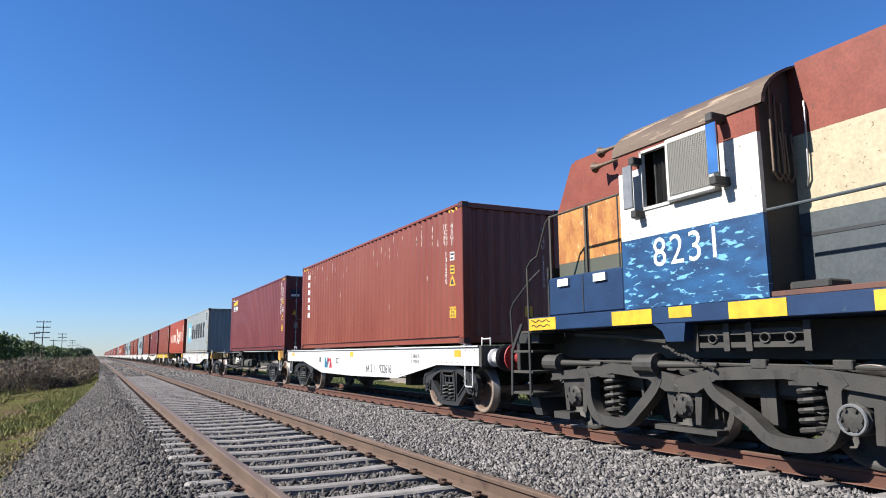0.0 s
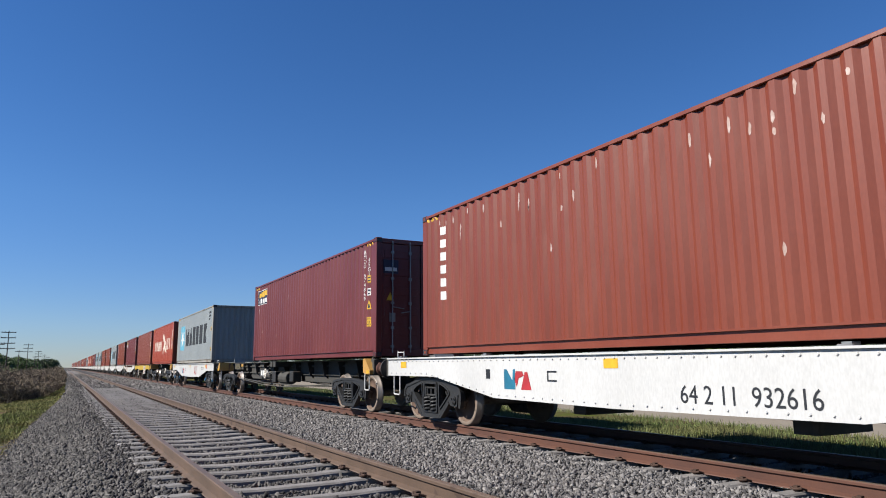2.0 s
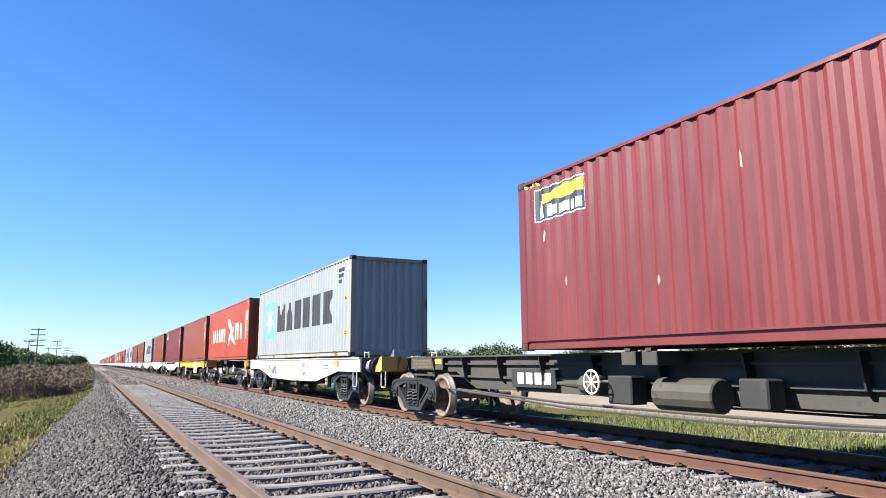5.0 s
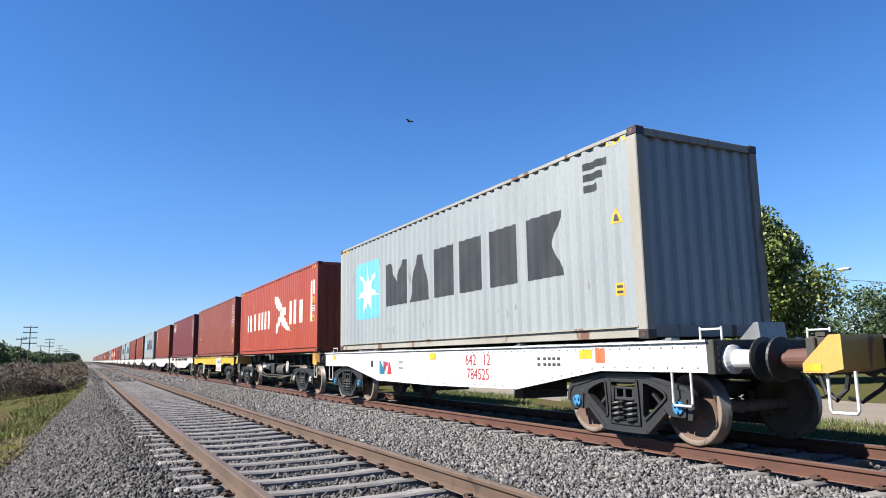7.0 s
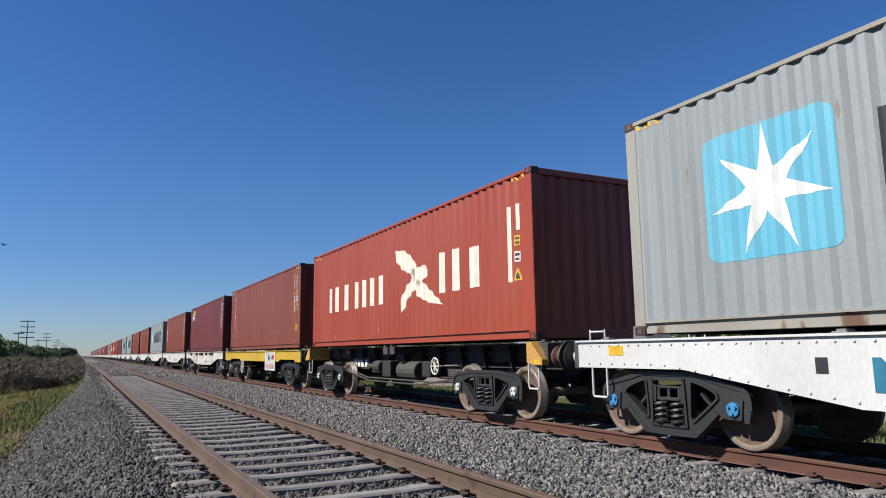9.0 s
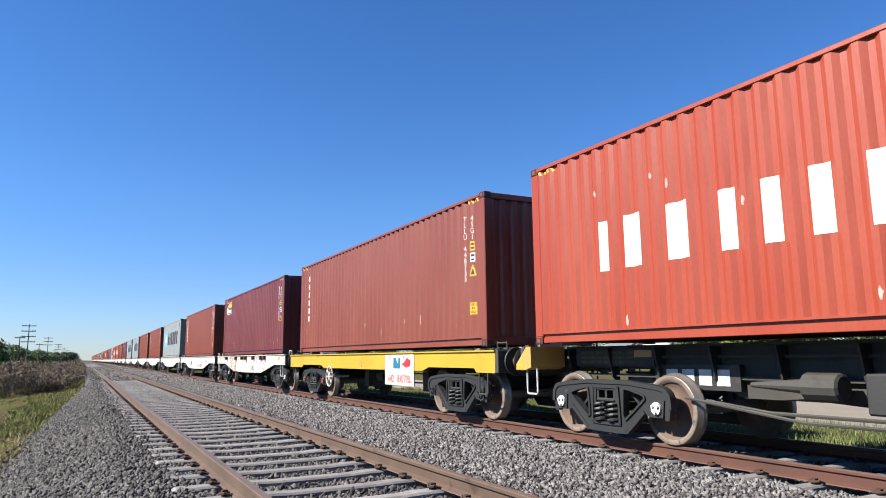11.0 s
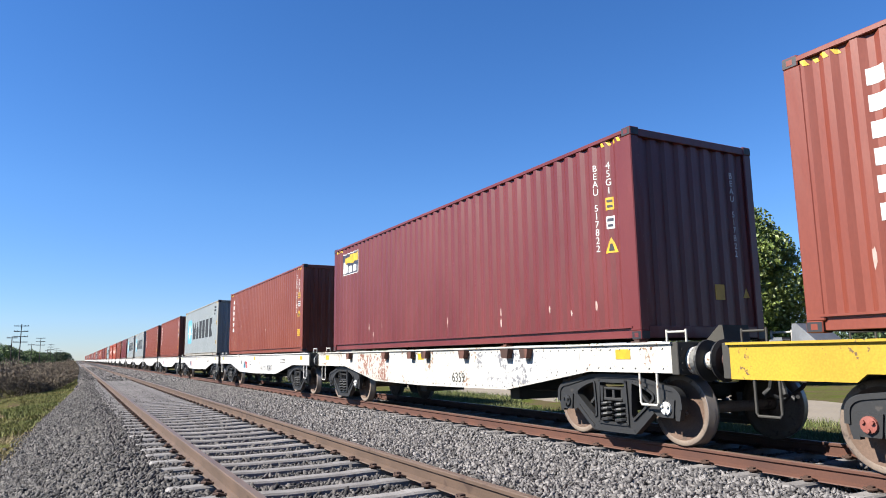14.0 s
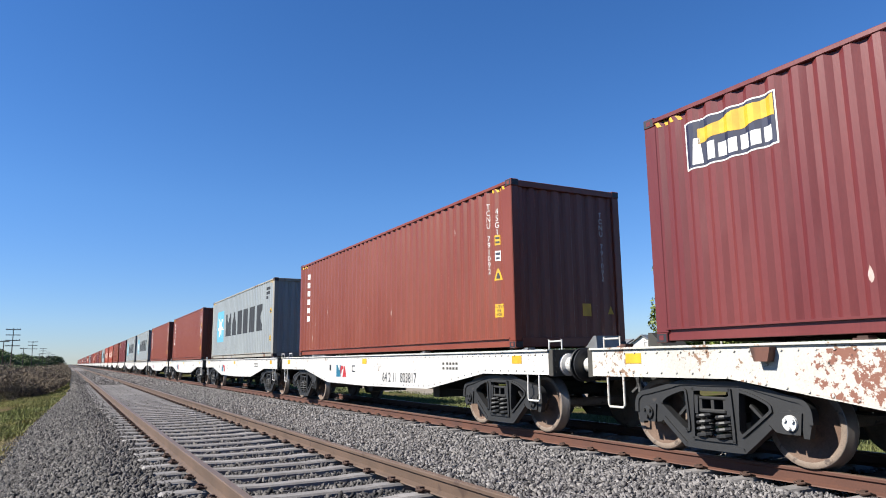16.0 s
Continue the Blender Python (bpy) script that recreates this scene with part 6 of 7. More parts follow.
def truck(o, s, spin):
    """A heavy three-axle truck: drop-loop side frames, big coil springs, brake cylinders."""
    axles = (s - 0.80, s - 2.95, s - 5.10)
    for k in (-1, 1):
        xa, xb = sorted((k * 1.12, k * 1.28))
        xc, xd = sorted((k * 1.10, k * 1.22))
        bm = bmesh.new()
        prism(bm, [(s - 0.25, 0.72), (s - 0.35, 0.86), (s - 1.2, 0.92), (s - 1.7, 1.0), (s - 2.4, 0.96), (s - 2.95, 0.84), (s - 3.5, 0.96), (s - 4.4, 1.0), (s - 5.0, 0.95), (s - 5.7, 0.86), (s - 5.7, 0.70), (s - 4.9, 0.80),
                   (s - 4.4, 0.86), (s - 3.5, 0.82), (s - 3.2, 0.66), (s - 2.7, 0.66), (s - 2.4, 0.80), (s - 1.7, 0.86), (s - 1.2, 0.78), (s - 0.5, 0.74)], xa, xb)
        for a, b in ((s - 1.16, s - 2.60), (s - 4.95, s - 3.35)):
            g = 1 if b < a else -1
            strap(bm, [(a + g * 0.10, 0.88), (a, 0.78), (a - g * 0.02, 0.50), (a - g * 0.14, 0.27), (a - g * 0.40, 0.20), (a - g * 0.78, 0.22), (a - g * 1.05, 0.42), (b + g * 0.12, 0.66), (b, 0.84)], 0.135, xa - 0.006, xb + 0.006)
        for y in axles:
            prism(bm, [(y + 0.30, 0.80), (y - 0.30, 0.80), (y - 0.24, 0.28), (y - 0.16, 0.28), (y - 0.17, 0.62), (y + 0.17, 0.62), (y + 0.16, 0.28), (y + 0.24, 0.28)], xc, xd)
        bmesh.ops.recalc_face_normals(bm, faces=bm.faces)
        frame_part = part("truck_frame", bm, M_LOCOTRUCK, o)
        for y in (s - 1.62, s - 4.62):
            bm = bmesh.new()
            spring(bm, k * 1.16, y, 0.31, 0.80, 0.125, 0.030, 5)
            box(bm, *sorted((k * 1.0, k * 1.3)), y - 0.16, y + 0.16, 0.80, 0.84)
            bmesh.ops.recalc_face_normals(bm, faces=bm.faces)
            part("coil_spring", bm, M_LOCOTRUCK, frame_part)
        for y in axles:
            bm = bmesh.new()
            lathe(bm, [(k * 1.08, 0.16), (k * 1.24, 0.16), (k * 1.27, 0.13), (k * 1.30, 0.11), (k * 1.31, 0.03)], "x", 14, (0, y, 0.50))
            for j in range(6):
                q = j * math.pi / 3
                lathe(bm, [(k * 1.29, 0.02), (k * 1.325, 0.018)], "x", 6, (0, y + 0.10 * math.cos(q), 0.50 + 0.10 * math.sin(q)))
            bmesh.ops.recalc_face_normals(bm, faces=bm.faces)
            cap = part("axle_box", bm, M_LOCOTRUCK, frame_part)
            if y == axles[2]:
                bm = bmesh.new()
                tube(bm, [(k * 1.295, y + 0.135 * math.cos(j * math.pi / 10), 0.50 + 0.135 * math.sin(j * math.pi / 10)) for j in range(21)], 0.018, 6)
                part("cap_ring", bm, M_GALV, frame_part, "pale painted ring")
        for y in (s - 0.35, s - 2.40):
            bm = bmesh.new()
            lathe(bm, [(y + 0.18, 0.10), (y + 0.16, 0.125), (y - 0.16, 0.125), (y - 0.18, 0.145), (y - 0.22, 0.145), (y - 0.24, 0.05), (y - 1.15, 0.03)], "y", 14, (k * 1.28, 0, 0.99))
            bmesh.ops.recalc_face_normals(bm, faces=bm.faces)
            part("brake_cylinder", bm, M_LOCOTRUCK, frame_part)
        bm = bmesh.new()
        for y in (s - 1.35, s - 2.0, s - 3.2, s - 3.9):
            beam(bm, (y, 0.95), (y - 0.08, 0.35), 0.05, *sorted((k * 0.99, k * 1.04)))
            box(bm, *sorted((k * 0.80, k * 0.98)), y - 0.12, y + 0.02, 0.3, 0.62)
        tube(bm, [(k * 1.24, s - 1.2, 1.02), (k * 1.24, s - 5.6, 0.98)], 0.022, 6)
        tube(bm, [(k * 1.22, s - 2.6, 0.92), (k * 1.27, s - 2.9, 0.72), (k * 1.24, s - 2.95, 0.5), (k * 1.26, s - 2.8, 0.35)], 0.02, 6)
        for j in range(3):
            box(bm, *sorted((k * 1.22, k * 1.29)), s - 3.25 - j * 0.95, s - 3.05 - j * 0.95, 0.96, 1.06, 0.01)
        box(bm, *sorted((k * 1.0, k * 1.2)), s - 0.6, s - 0.2, 0.14, 0.24)
        box(bm, *sorted((k * 1.0, k * 1.2)), s - 3.4, s - 2.4, 0.17, 0.23)
        box(bm, *sorted((k * 0.98, k * 1.04)), s - 4.1, s - 3.9, 0.35, 0.85)
        part("brake_rigging", bm, M_LOCOTRUCK, frame_part)
    bm = bmesh.new()
    box(bm, -1.0, 1.0, s - 4.9, s - 0.9, 0.62, 0.95, 0.05)
    part("truck_bolster", bm, M_WAGONBLACK, o)
    for y in axles:
        ws = share("wheelset", LOCO_WHEELS, o, pose(0, y, 0.51))
        if spin:
            WHEELSETS.append((ws, 0, y, 0.51, 0.51))


LOCO_WHEELS = wheel_mesh("loco_wheelset", M_LOCOTRUCK, M_LOCOTRUCK, 0.51)
locomotive()

# ---- plants, poles and houses beside the line ----
M_LEAF = surface("tree_leaves", (0.0513, 0.0945, 0.0189), (0.07425, 0.1188, 0.027), 0.6, 0.6, 0, 0.2, 0.0, 30, island=0.45)
M_LEAFYELLOW = surface("bright_leaves", (0.072, 0.108, 0.018), (0.115, 0.138, 0.026), 0.35, 0.5, 0, 0.2, 0.0, 30, island=0.45)
M_LEAFDARK = surface("dark_leaves", (0.0273, 0.0506, 0.014), (0.0389, 0.0663, 0.0195), 0.5, 0.6, 0, 0.2, 0.0, 30, island=0.4)
M_SCRUB = surface("dry_scrub", (0.1044, 0.0812, 0.05661), (0.1415, 0.1117, 0.07458), 0.25, 0.9, 0, 0.2, 0.0, 30, island=0.4)
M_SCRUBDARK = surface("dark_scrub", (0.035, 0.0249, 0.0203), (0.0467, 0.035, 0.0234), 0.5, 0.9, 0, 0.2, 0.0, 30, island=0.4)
M_GRASS = surface("green_grass", (0.1136, 0.1299, 0.02435), (0.1681, 0.1449, 0.03941), 0.35, 0.8, 0, 0.2, 0.0, 30, island=0.45)
M_STRAW = surface("dry_grass", (0.187, 0.148, 0.074), (0.14, 0.101, 0.0545), 0.5, 0.9, 0, 0.2, 0.0, 30, island=0.35)
M_BARK = surface("bark", (0.0533, 0.04, 0.0293), (0.0373, 0.0266, 0.0213), 6, 0.9, 0, 0.5, 0.6, 30)
M_POLE = surface("weathered_pole", (0.0639, 0.0533, 0.0453), (0.0453, 0.0373, 0.032), 3, 0.9, 0, 0.4, 0.4, 30)
M_PALEPOLE = surface("pale_pole", (0.192, 0.16, 0.133), (0.149, 0.123, 0.107), 2, 0.85, 0, 0.3, 0.2, 30)
M_HOUSE = surface("white_render", (0.49, 0.49, 0.477), (0.437, 0.437, 0.424), 1.0, 0.85, 0, 0.2, 0.1, 20)
M_ROOFTIN = surface("grey_roof", (0.16, 0.165, 0.17), (0.128, 0.133, 0.138), 1.5, 0.6, 0.3, 0.2, 0.1, 20)
M_GLASSDARK = surface("dark_pane", (0.016, 0.0186, 0.0213), None, 3, 0.15)


def mesh_np(name, verts, faces, material):
    me = bpy.data.meshes.new(name)
    n = faces.shape[1]
    me.vertices.add(len(verts))
    me.vertices.foreach_set("co", np.ascontiguousarray(verts, dtype=np.float32).ravel())
    me.loops.add(faces.size)
    me.loops.foreach_set("vertex_index", faces.ravel().astype(np.int32))
    me.polygons.add(len(faces))
    me.polygons.foreach_set("loop_start", np.arange(0, faces.size, n))
    me.update(calc_edges=True)
    me.materials.append(material)
    return me


def leaf_mesh(name, centres, size, material, rng, flat=0.0):
    """A folded diamond for each leaf."""
    n = len(centres)
    u = rng.normal(size=(n, 3))
    u /= np.linalg.norm(u, axis=1)[:, None]
    w = np.cross(u, rng.normal(size=(n, 3)))
    w /= np.linalg.norm(w, axis=1)[:, None]
    nrm = np.cross(u, w)
    s = size * rng.uniform(0.6, 1.3, (n, 1))
    v = np.stack([centres - u * s, centres + w * s * 0.55 + nrm * s * 0.15, centres + u * s, centres - w * s * 0.55 + nrm * s * 0.15], 1)
    i = 4 * np.arange(n)[:, None]
    f = np.concatenate([i + np.array([[0, 1, 2]]), i + np.array([[0, 2, 3]])])
    return mesh_np(name, v.reshape(-1, 3), f, material)


def tree(label, at, height, radius, leaves, size, material, seed, low=0.25, name="tree"):
    """A tapered trunk, limbs, and a crown of small leaves in uneven clumps."""
    rng = np.random.default_rng(seed)
    t = thing(name, pose(*at), label, "tree", "trees beside the line")
    bm = bmesh.new()
    pts = [(0, 0, -0.2), (0.04, 0.02, height * 0.15), (-0.05, 0.06, height * 0.35), (0.06, 0, height * 0.6), (0, 0.05, height * 0.85)]
    r = height * 0.022
    prev = None
    for i, p in enumerate(pts):
        q = r * (1 - 0.85 * i / (len(pts) - 1))
        ring = [bm.verts.new((p[0] + q * math.cos(k * math.pi / 4), p[1] + q * math.sin(k * math.pi / 4), p[2])) for k in range(8)]
        if prev:
            for k in range(8):
                bm.faces.new((prev[k], prev[(k + 1) % 8], ring[(k + 1) % 8], ring[k]))
        prev = ring
    part("trunk", bm, M_BARK, t)
    clumps = []
    limb = bmesh.new()
    count = 30
    for i in range(count):
        z = height * (low + (1 - low) * (i + 0.5) / count)
        k = (z / height - low) / (1 - low)
        wide = radius * (0.35 + 0.75 * math.sin(math.pi * min(1, k * 0.80 + 0.18))) * (1 if k < 0.75 else 1.0 - (k - 0.75) * 2.2)
        a = i * 2.4 + rng.uniform(-0.4, 0.4)
        d = wide * rng.uniform(0.5, 0.98)
        c = np.array([d * math.cos(a), d * math.sin(a), z + rng.uniform(-0.3, 0.3)])
        clumps.append((c, radius * rng.uniform(0.30, 0.46)))
        if i % 3 == 0:
            tube(limb, [(0, 0, z * 0.7), (c[0] * 0.5, c[1] * 0.5, z * 0.88), tuple(c)], height * 0.005, 5)
    for i in range(10):
        clumps.append((np.array([rng.normal() * radius * 0.25, rng.normal() * radius * 0.25, height * rng.uniform(low + 0.1, 0.92)]), radius * 0.36))
    part("limbs", limb, M_BARK, t)
    per = leaves // len(clumps)
    cs = []
    for c, q in clumps:
        v = rng.normal(size=(per, 3))
        v /= np.linalg.norm(v, axis=1)[:, None]
        cs.append(c + v * (q * rng.random((per, 1)) ** 0.45) * np.array([1, 1, 0.8]))
    share("crown", leaf_mesh("crown", np.concatenate(cs), size, material, rng), t)
    return t


def tufts(name, n, area, h, width, material, seed, label, category, lean=0.5):
    """Grass or twigs: narrow upright triangles on the ground."""
    rng = np.random.default_rng(seed)
    xy = area(rng, n)
    n = len(xy)
    z = np.array([ground_z(a, b) for a, b in xy]) - 0.03
    hh = h * rng.uniform(0.4, 1.2, n)
    a = rng.uniform(0, 2 * math.pi, n)
    w = width * rng.uniform(0.6, 1.4, n)
    dx, dy = np.cos(a) * w, np.sin(a) * w
    lx, ly = rng.normal(size=n) * lean * hh, rng.normal(size=n) * lean * hh
    p0 = np.stack([xy[:, 0] - dx, xy[:, 1] - dy, z], 1)
    p1 = np.stack([xy[:, 0] + dx, xy[:, 1] + dy, z], 1)
    p2 = np.stack([xy[:, 0] + lx, xy[:, 1] + ly, z + hh], 1)
    v = np.stack([p0, p1, p2], 1).reshape(-1, 3)
    return tagged(new(name, mesh_np(name, v, np.arange(3 * n).reshape(-1, 3), material)), label, category, kind="stuff")


def verge(rng, n):
    y = 7 + 75 * rng.random(n) ** 1.6
    x = bank_edge(y) - 0.05 - np.abs(rng.normal(size=n)) * 2.9
    patch = np.array([noise.noise((a * 0.5, b * 0.15, 1.0)) for a, b in zip(x, y)])
    return np.stack([x, y], 1)[(patch > np.interp(y, [10, 18, 24], [0.25, 0.1, -0.25])) & (x > -9)]


def verge_dry(rng, n):
    y = 5 + 45 * rng.random(n) ** 1.4
    x = bank_edge(y) + 0.05 - np.abs(rng.normal(size=n)) * 1.6
    return np.stack([x, y], 1)


def far_verge(rng, n):
    y = 2 + 70 * rng.random(n) ** 1.3
    x = 11.5 + 5.0 * rng.random(n)
    patch = np.array([noise.noise((a * 0.3, b * 0.2, 5.0)) for a, b in zip(x, y)])
    return np.stack([x, y], 1)[patch > -0.25]


SCRUB_EDGE = ([43, 45, 46.5, 51, 60, 71, 110, 200], [-9.0, -4.5, -1.6, -0.75, -0.25, 0.2, 0.35, 0.4])


def thicket(name, n, length, material, seed, label):
    """A tangle of thin twigs that fills uneven mounds."""
    rng = np.random.default_rng(seed)
    y = 44 + 170 * rng.random(n) ** 2.0
    x = np.interp(y, *SCRUB_EDGE) - 15 * rng.random(n) ** 1.5
    mound = np.array([0.55 + 0.75 * noise.noise((a * 0.42, b * 0.2, 9.0)) + 0.3 * noise.noise((a * 1.3, b * 0.8, 2.0)) for a, b in zip(x, y)])
    inset = np.clip((np.interp(y, *SCRUB_EDGE) - x) / 0.7, 0.25, 1) * np.clip((y - 43.5) / 3.0, 0.3, 1)
    keep = mound > 0.12
    x, y, top = x[keep], y[keep], (0.55 + 1.35 * np.clip(mound, 0, 1.2) * inset)[keep]
    n = len(x)
    z = np.array([ground_z(a, b) for a, b in zip(x, y)]) + top * rng.random(n) ** 0.6
    c = np.stack([x, y, z], 1)
    u = rng.normal(size=(n, 3)) * np.array([0.7, 0.7, 1.1])
    u /= np.linalg.norm(u, axis=1)[:, None]
    w = np.cross(u, rng.normal(size=(n, 3)))
    w /= np.linalg.norm(w, axis=1)[:, None]
    reach = length * rng.uniform(0.5, 1.4, (n, 1))
    v = np.stack([c - u * reach - w * 0.02, c - u * reach + w * 0.02, c + u * reach], 1).reshape(-1, 3)
    return tagged(new(name, mesh_np(name, v, np.arange(3 * n).reshape(-1, 3), material)), label, "scrub", kind="stuff")


tufts("verge_grass", 120000, verge, 0.14, 0.026, M_GRASS, 3, "short green grass on the bank", "grass", 0.45)
tufts("dry_verge", 26000, verge_dry, 0.09, 0.013, M_STRAW, 4, "thin dry grass on bare soil", "grass", 0.7)
tufts("far_verge", 90000, far_verge, 0.19, 0.011, M_WEEDS, 6, "tall green weeds between track and lane", "grass", 0.3)
thicket("dry_scrub", 110000, 0.16, M_SCRUB, 7, "dry brown scrub of thin twigs")
# darker twigs scattered through the same mounds
thicket("dark_scrub", 14000, 0.13, M_SCRUBDARK, 8, "sparse dark twigs all through the scrub")


def bush(label, at, size, n, leaf, material, seed):
    rng = np.random.default_rng(seed)
    b = thing("bush", pose(*at), label, "bush", "bushes beside the line")
    v = rng.normal(size=(n, 3))
    v /= np.linalg.norm(v, axis=1)[:, None]
    lump = np.array([1 + 0.5 * noise.noise(tuple(q * 1.6 + seed)) for q in v])[:, None]
    c = v * lump * (rng.random((n, 1)) ** 0.5) * np.array(size)
    c[:, 2] = np.abs(c[:, 2])
    share("foliage", leaf_mesh("foliage", c, leaf, material, rng), b)
    bm = bmesh.new()
    for i in range(14):
        a = i * 2.4
        tube(bm, [(0, 0, -0.1), (size[0] * 0.4 * math.cos(a), size[1] * 0.4 * math.sin(a), size[2] * 0.5), (size[0] * 0.8 * math.cos(a + 0.3), size[1] * 0.8 * math.sin(a + 0.3), size[2] * 0.9)], 0.012, 5)
    part("stems", bm, M_BARK, b)
    return b


bush("dark brown dense leafless bush at the bank's edge", (-2.1, 48.5, -0.85), (1.0, 1.6, 0.75), 4500, 0.05, M_SCRUBDARK, 11)
random.seed(21)
src = [bush("dry grey-brown shrub of bare twigs", (-4.5, 62, -1.0), (1.5, 2.0, 1.0), 2600, 0.055, M_SCRUB, 12),
       bush("dry brown shrub with dead leaves", (-7.5, 70, -1.0), (1.8, 2.2, 1.15), 2600, 0.06, M_SCRUB, 13)]
for k in range(34):
    y = 58 + 150 * random.random() ** 1.5
    x = np.interp(y, [58, 110, 200], [-4.5, -2.8, -2.2]) - random.uniform(0, 9)
    copy_thing(src[k % 2], pose(x, y, -1.02, 0, 0, random.uniform(0, 360)))
green = [bush("low rounded green bush beside the scrub", (-9.5, 190, -1.0), (2.4, 3.0, 2.2), 2600, 0.13, M_LEAF, 14)]
for x, y in ((-8.5, 150), (-7.0, 235), (-11, 128), (-13, 110), (-9.5, 300)):
    copy_thing(green[0], pose(x, y, -1.0, 0, 0, y * 7))

tree_a = tree("round-crowned green tree in a roadside row", (-17.0, 112, -1.2), 6.8, 4.2, 5200, 0.27, M_LEAF, 31, 0.1)
tree_b = tree("dark green tree in a roadside row", (-21.5, 125, -1.2), 7.6, 4.6, 5200, 0.27, M_LEAFDARK, 32, 0.1)
tree_c = tree("bright green tree in a roadside row", (-16.0, 143, -1.2), 6.0, 4.0, 5200, 0.27, M_LEAF, 33, 0.1)
random.seed(8)
for k in range(44):
    y = 100 + 14.0 * k * (1 + 0.012 * k) + random.uniform(-5, 5)
    x = -17.5 - random.uniform(0, 9) - (2 if y < 130 else 0)
    s = random.choice((tree_a, tree_a, tree_b, tree_c))
    copy_thing(s, pose(x, y, -1.2 - random.uniform(0, 0.9), 0, 0, random.uniform(0, 360)))
for x, y in ((-30, 118), (-34, 135), (-29, 150), (-32, 175), (-36, 105), (-40, 125)):
    copy_thing(tree_b, pose(x, y, -1.0, 0, 0, x * 11))
# a far dark clump where the line meets the horizon
for x, y in ((-9, 640), (-14, 655), (-19, 640), (-13, 690), (-24, 660), (-7, 720)):
    copy_thing(tree_b, pose(x, y, -0.3, 0, 0, x * 17) @ Matrix.Scale(1.0, 4))

# the leafy tree, houses and lamp across the lane
tree("large leafy green tree across the lane", (34.2, 27.2, -0.7), 9.6, 4.0, 52000, 0.125, M_LEAFYELLOW, 41, 0.10)
tree("dark round tree behind the houses", (80, 47, -0.8), 8.2, 5.4, 6500, 0.22, M_LEAFDARK, 42, 0.1)
far_t = tree("distant dark green tree", (74, 60, -0.8), 5.6, 4.2, 3200, 0.22, M_LEAFDARK, 43, 0.05)
random.seed(14)
for k in range(40):
    y = 24 + k * 9 + random.uniform(-3, 3)
    x = 84 + random.uniform(-4, 20)
    copy_thing(far_t, pose(x, y, -0.9 - random.uniform(0, 1.0), 0, 0, random.uniform(0, 360)))


def house(at, lx, ly, h, ridge, turn, label):
    o = thing("house", pose(*at, 0, 0, turn), label, "house", "houses across the lane")
    t = 0.2
    for nm, a in (("wall", (-lx, lx, -ly, -ly + t)), ("wall", (-lx, lx, ly - t, ly)), ("wall", (-lx, -lx + t, -ly + t, ly - t)), ("wall", (lx - t, lx, -ly + t, ly - t))):
        bm = bmesh.new()
        box(bm, *a, 0, h)
        part(nm, bm, M_HOUSE, o)
    for s in (-1, 1):
        bm = bmesh.new()
        v = [(-lx - 0.3, s * (ly + 0.35), h - 0.2), (lx + 0.3, s * (ly + 0.35), h - 0.2), (lx + 0.3, 0, ridge), (-lx - 0.3, 0, ridge)]
        top = [bm.verts.new(p) for p in v]
        low = [bm.verts.new((p[0], p[1], p[2] - 0.12)) for p in v]
        bm.faces.new(top)
        bm.faces.new(list(reversed(low)))
        for i in range(4):
            bm.faces.new((top[i], low[i], low[(i + 1) % 4], top[(i + 1) % 4]))
        bmesh.ops.recalc_face_normals(bm, faces=bm.faces)
        part("roof", bm, M_ROOFTIN, o)
        bm = bmesh.new()
        prism(bm, [(-ly + 0.02, h), (ly - 0.02, h), (0, ridge - 0.14)], *sorted((s * lx, s * (lx - t))))
        bmesh.ops.recalc_face_normals(bm, faces=bm.faces)
        part("gable", bm, M_HOUSE, o)
    for x in (-lx * 0.5, lx * 0.4):
        bm = bmesh.new()
        box(bm, x - 0.5, x + 0.5, -ly - 0.02, -ly + 0.05, 0.9, 2.0)
        part("window", bm, M_GLASSDARK, o)
    return o


house((70, 69, -0.8), 3.4, 3.0, 2.9, 4.9, 20, "small white house with a grey gabled roof")
house((76, 82, -0.8), 4.0, 3.0, 3.0, 4.7, 75, "white rendered house with a shallow roof")


def line_pole(at, h, arms, label, w=2.2, r=0.13, paint=M_POLE):
    o = thing("utility_pole", pose(*at), label, "utility pole", "poles beside the line")
    bm = bmesh.new()
    lathe(bm, [(-0.3, r), (h, r * 0.62)], "z", 9)
    part("post", bm, paint, o)
    for i in range(arms):
        z = h - 0.35 - 1.15 * i
        bm = bmesh.new()
        box(bm, -w / 2, w / 2, -0.07, 0.07, z - 0.08, z + 0.08)
        arm = part("crossarm", bm, paint, o)
        for x in (-w / 2 + 0.1, -w / 4, w / 4, w / 2 - 0.1):
            bm = bmesh.new()
            lathe(bm, [(z + 0.08, 0.05), (z + 0.16, 0.065), (z + 0.25, 0.04)], "z", 6, (x, 0, 0))
            part("insulator", bm, M_GALV, arm)
    return o


for k, y in enumerate((174, 268, 377, 490, 610, 740)):
    line_pole((-10.8, y, -1.0), 10.0, 4 if k < 1 else 3, "tall dark timber telegraph pole with stacked crossarms", 2.7)
for y in (176, 252, 389, 520):
    line_pole((-12.5, y, -1.0), 7.5, 1, "short dark timber pole with one crossarm", 2.0)
lamp = line_pole((48.0, 31.9, -0.7), 7.4, 1, "pale leaning street light pole with wires", 1.0, 0.14, M_PALEPOLE)
bm = bmesh.new()
tube(bm, [(0, 0, 7.3), (0.3, -0.7, 7.5), (0.5, -1.3, 7.55)], 0.04, 6)
part("lamp_arm", bm, M_GALV, lamp)
bm = bmesh.new()
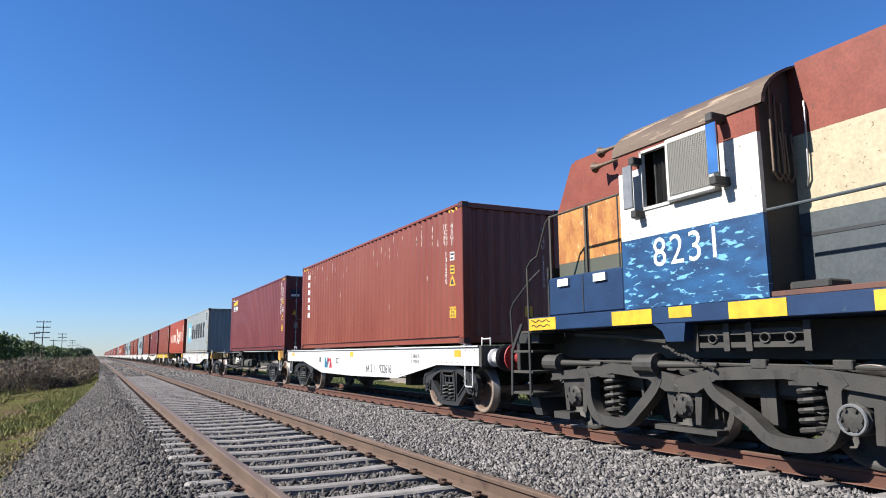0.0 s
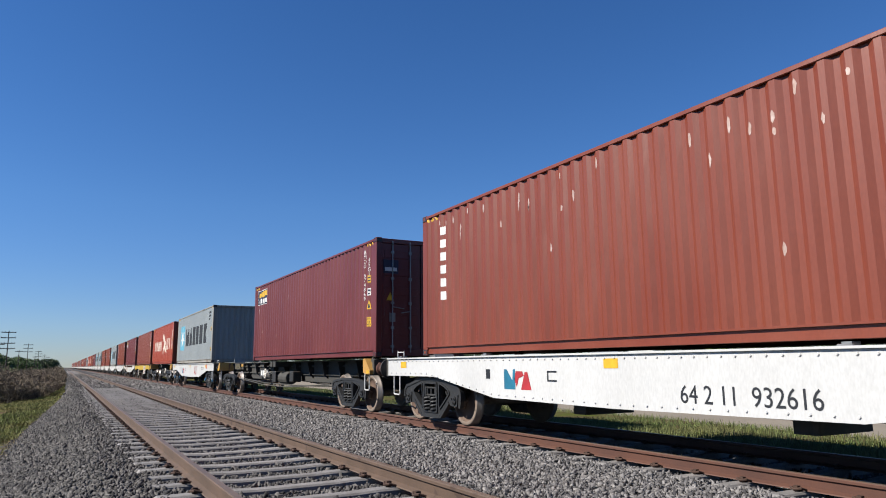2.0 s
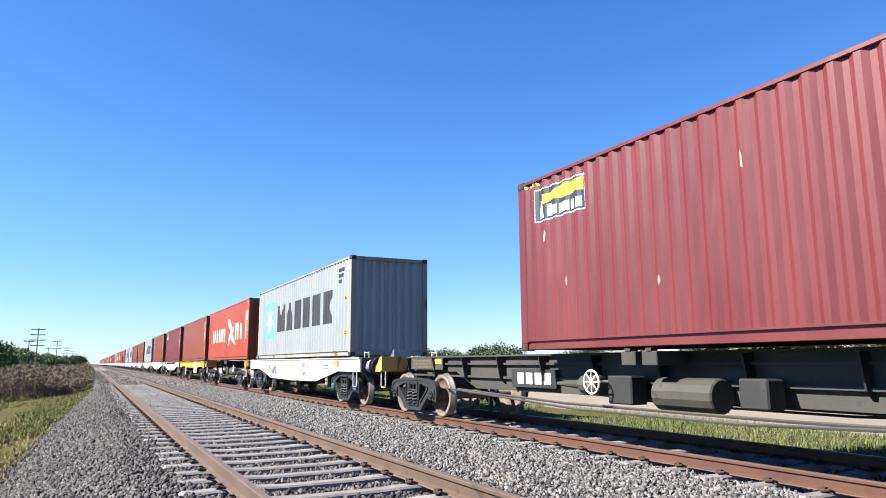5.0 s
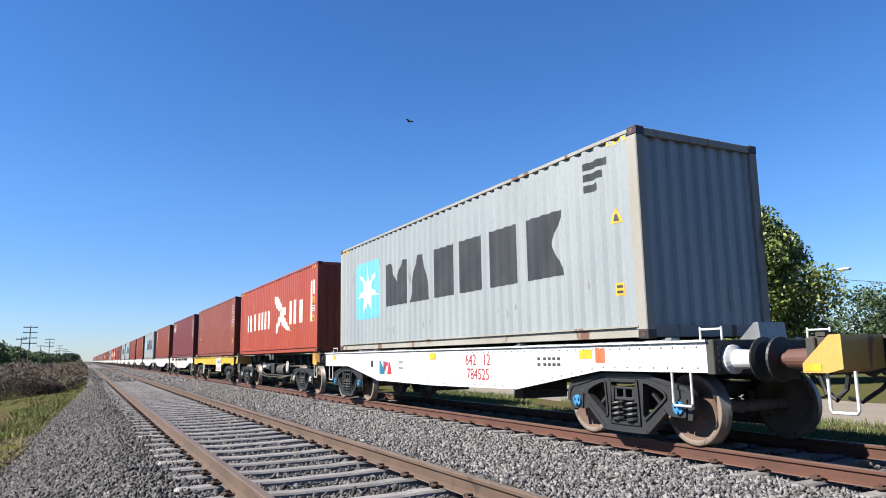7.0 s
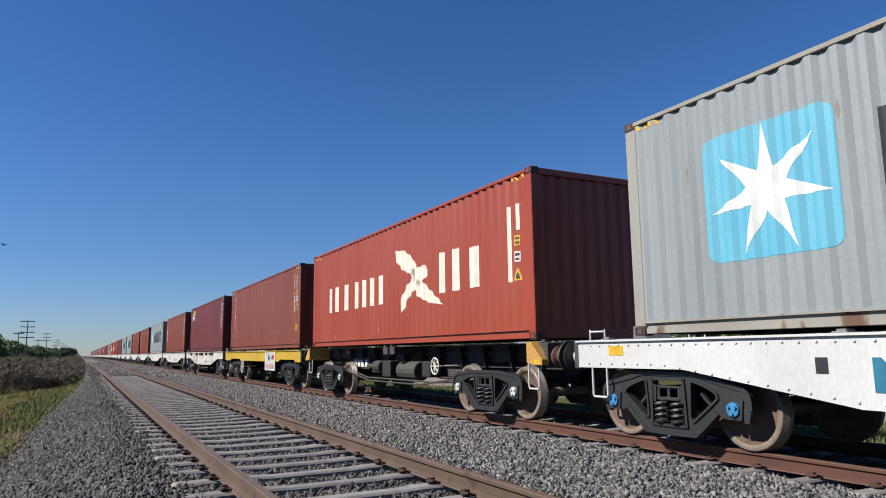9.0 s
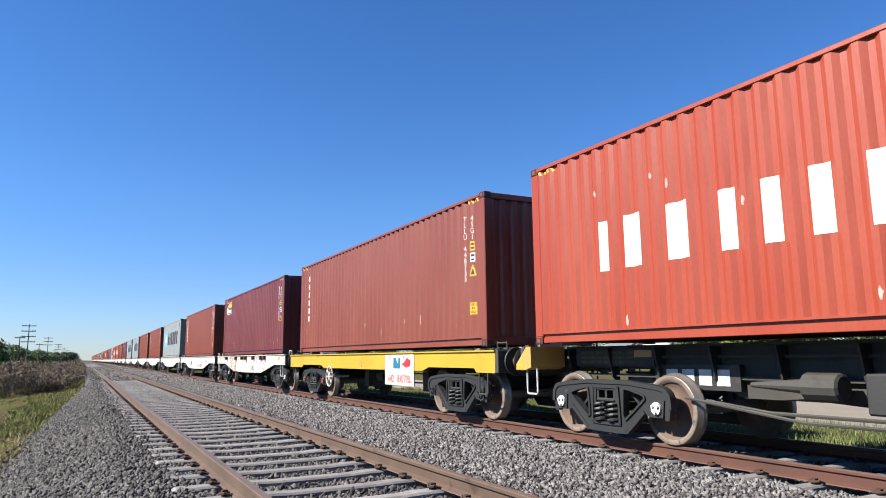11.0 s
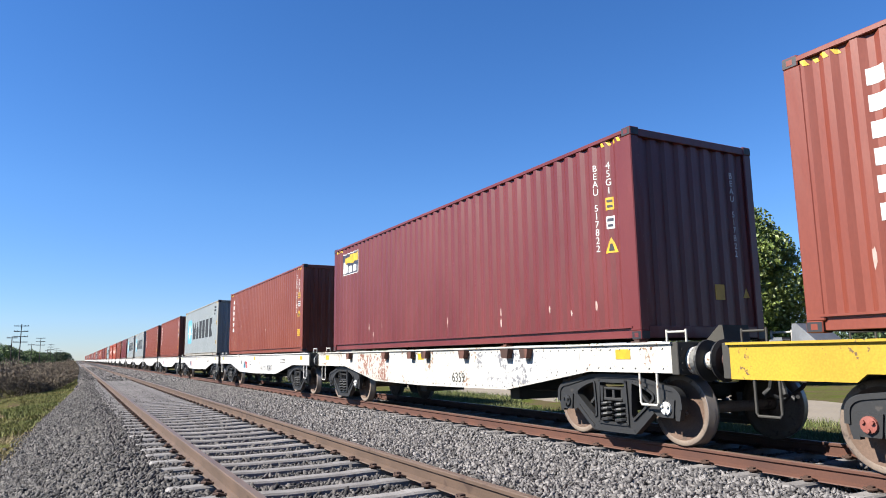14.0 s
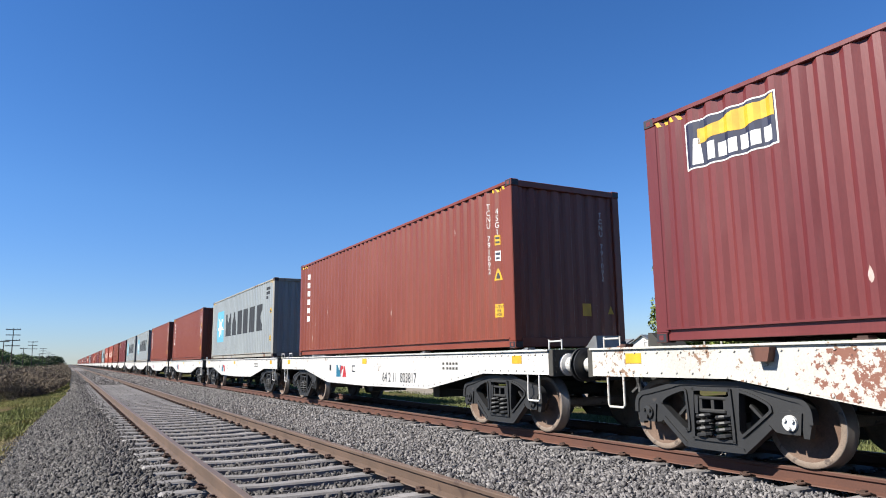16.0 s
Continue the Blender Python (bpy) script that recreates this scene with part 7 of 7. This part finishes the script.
box(bm, 0.35, 0.75, -2.1, -1.2, 7.46, 7.64, 0.06)
part("lamp_head", bm, M_WHITECAP, lamp, "white lamp head")
line_pole((50.0, 34.6, -0.7), 5.6, 1, "grey street pole with coiled cables", 0.9, 0.12, M_POLE)
for (a, b) in (((48, 31.9, 6.4), (62, 24, 6.2)), ((48, 31.9, 5.4), (62, 24, 3.6)), ((48, 31.9, 4.9), (50, 34.6, 4.6)), ((50, 34.6, 4.4), (60, 60, 4.8))):
    bm = bmesh.new()
    tube(bm, [tuple(np.array(a) + (np.array(b) - np.array(a)) * k / 8 - np.array([0, 0, 0.5 * math.sin(math.pi * k / 8)])) for k in range(9)], 0.018, 5)
    tagged(part("overhead_wire", bm, M_BLACKPAINT, None), "thin black sagging overhead wire", "wire")

# ---- a bird that crosses the sky ----
M_BIRD = surface("dark_feathers", (0.0107, 0.0107, 0.0117), (0.0186, 0.0176, 0.017), 8, 0.8)
bird = thing("bird", pose(0, 0, 20), "small dark bird in flight", "bird")
bm = bmesh.new()
lathe(bm, [(-0.16, 0.005), (-0.10, 0.03), (0.0, 0.045), (0.09, 0.035), (0.13, 0.03), (0.18, 0.008)], "y", 8)
part("body", bm, M_BIRD, bird)
for k in (-1, 1):
    bm = bmesh.new()
    v = [(0.03 * k, 0.06, 0.02), (0.22 * k, 0.10, 0.10), (0.40 * k, -0.04, 0.06), (0.20 * k, -0.06, 0.08), (0.03 * k, -0.08, 0.02)]
    top = [bm.verts.new(p) for p in v]
    low = [bm.verts.new((p[0], p[1], p[2] - 0.012)) for p in v]
    bm.faces.new(top)
    bm.faces.new(list(reversed(low)))
    for i in range(5):
        bm.faces.new((top[i], low[i], low[(i + 1) % 5], top[(i + 1) % 5]))
    bmesh.ops.recalc_face_normals(bm, faces=bm.faces)
    part("wing", bm, M_BIRD, bird)
bm = bmesh.new()
prism(bm, [(-0.14, 0.0), (-0.28, 0.01), (-0.28, -0.005), (-0.14, -0.012)], -0.035, 0.035)
part("tail", bm, M_BIRD, bird)



# ---- what moves ----
def motions():
    halves = [0.5 * k for k in range(33)]
    for ob, y, z in MOVERS:
        walk(ob, [(t, pose(LINE_X, y + run(t), z)) for t in halves])
    walk(bird, [(t, look(p, q) @ pose(0, 0, 0, -90)) for t, p, q in (
        (0, (26, -60, 22), (26, -50, 22)), (5.0, (20, 12, 16.5), (19.6, 18, 16.3)), (6.5, (17.9, 30.2, 15.6), (17.3, 33.5, 15.4)), (7, (16.8, 36.4, 15.3), (14.8, 40, 15.3)), (7.5, (13.1, 42.9, 15.3), (10.5, 46, 14.5)),
        (8, (7.4, 49.6, 12.8), (4.0, 53, 11.6)), (8.5, (0.1, 55.2, 10.3), (-3, 58, 9.9)), (9, (-5.6, 59.7, 9.4), (-9, 62, 9.2)), (11, (-26, 76, 9.0), (-36, 84, 9)), (16, (-75, 115, 12), (-85, 123, 12)))])
    tenths = [0.1 * k for k in range(161)]
    for ob, x, y, z, r in WHEELSETS:
        walk(ob, [(t, pose(x, y, z, math.degrees((run(0) - run(t)) / r))) for t in tenths])


motions()
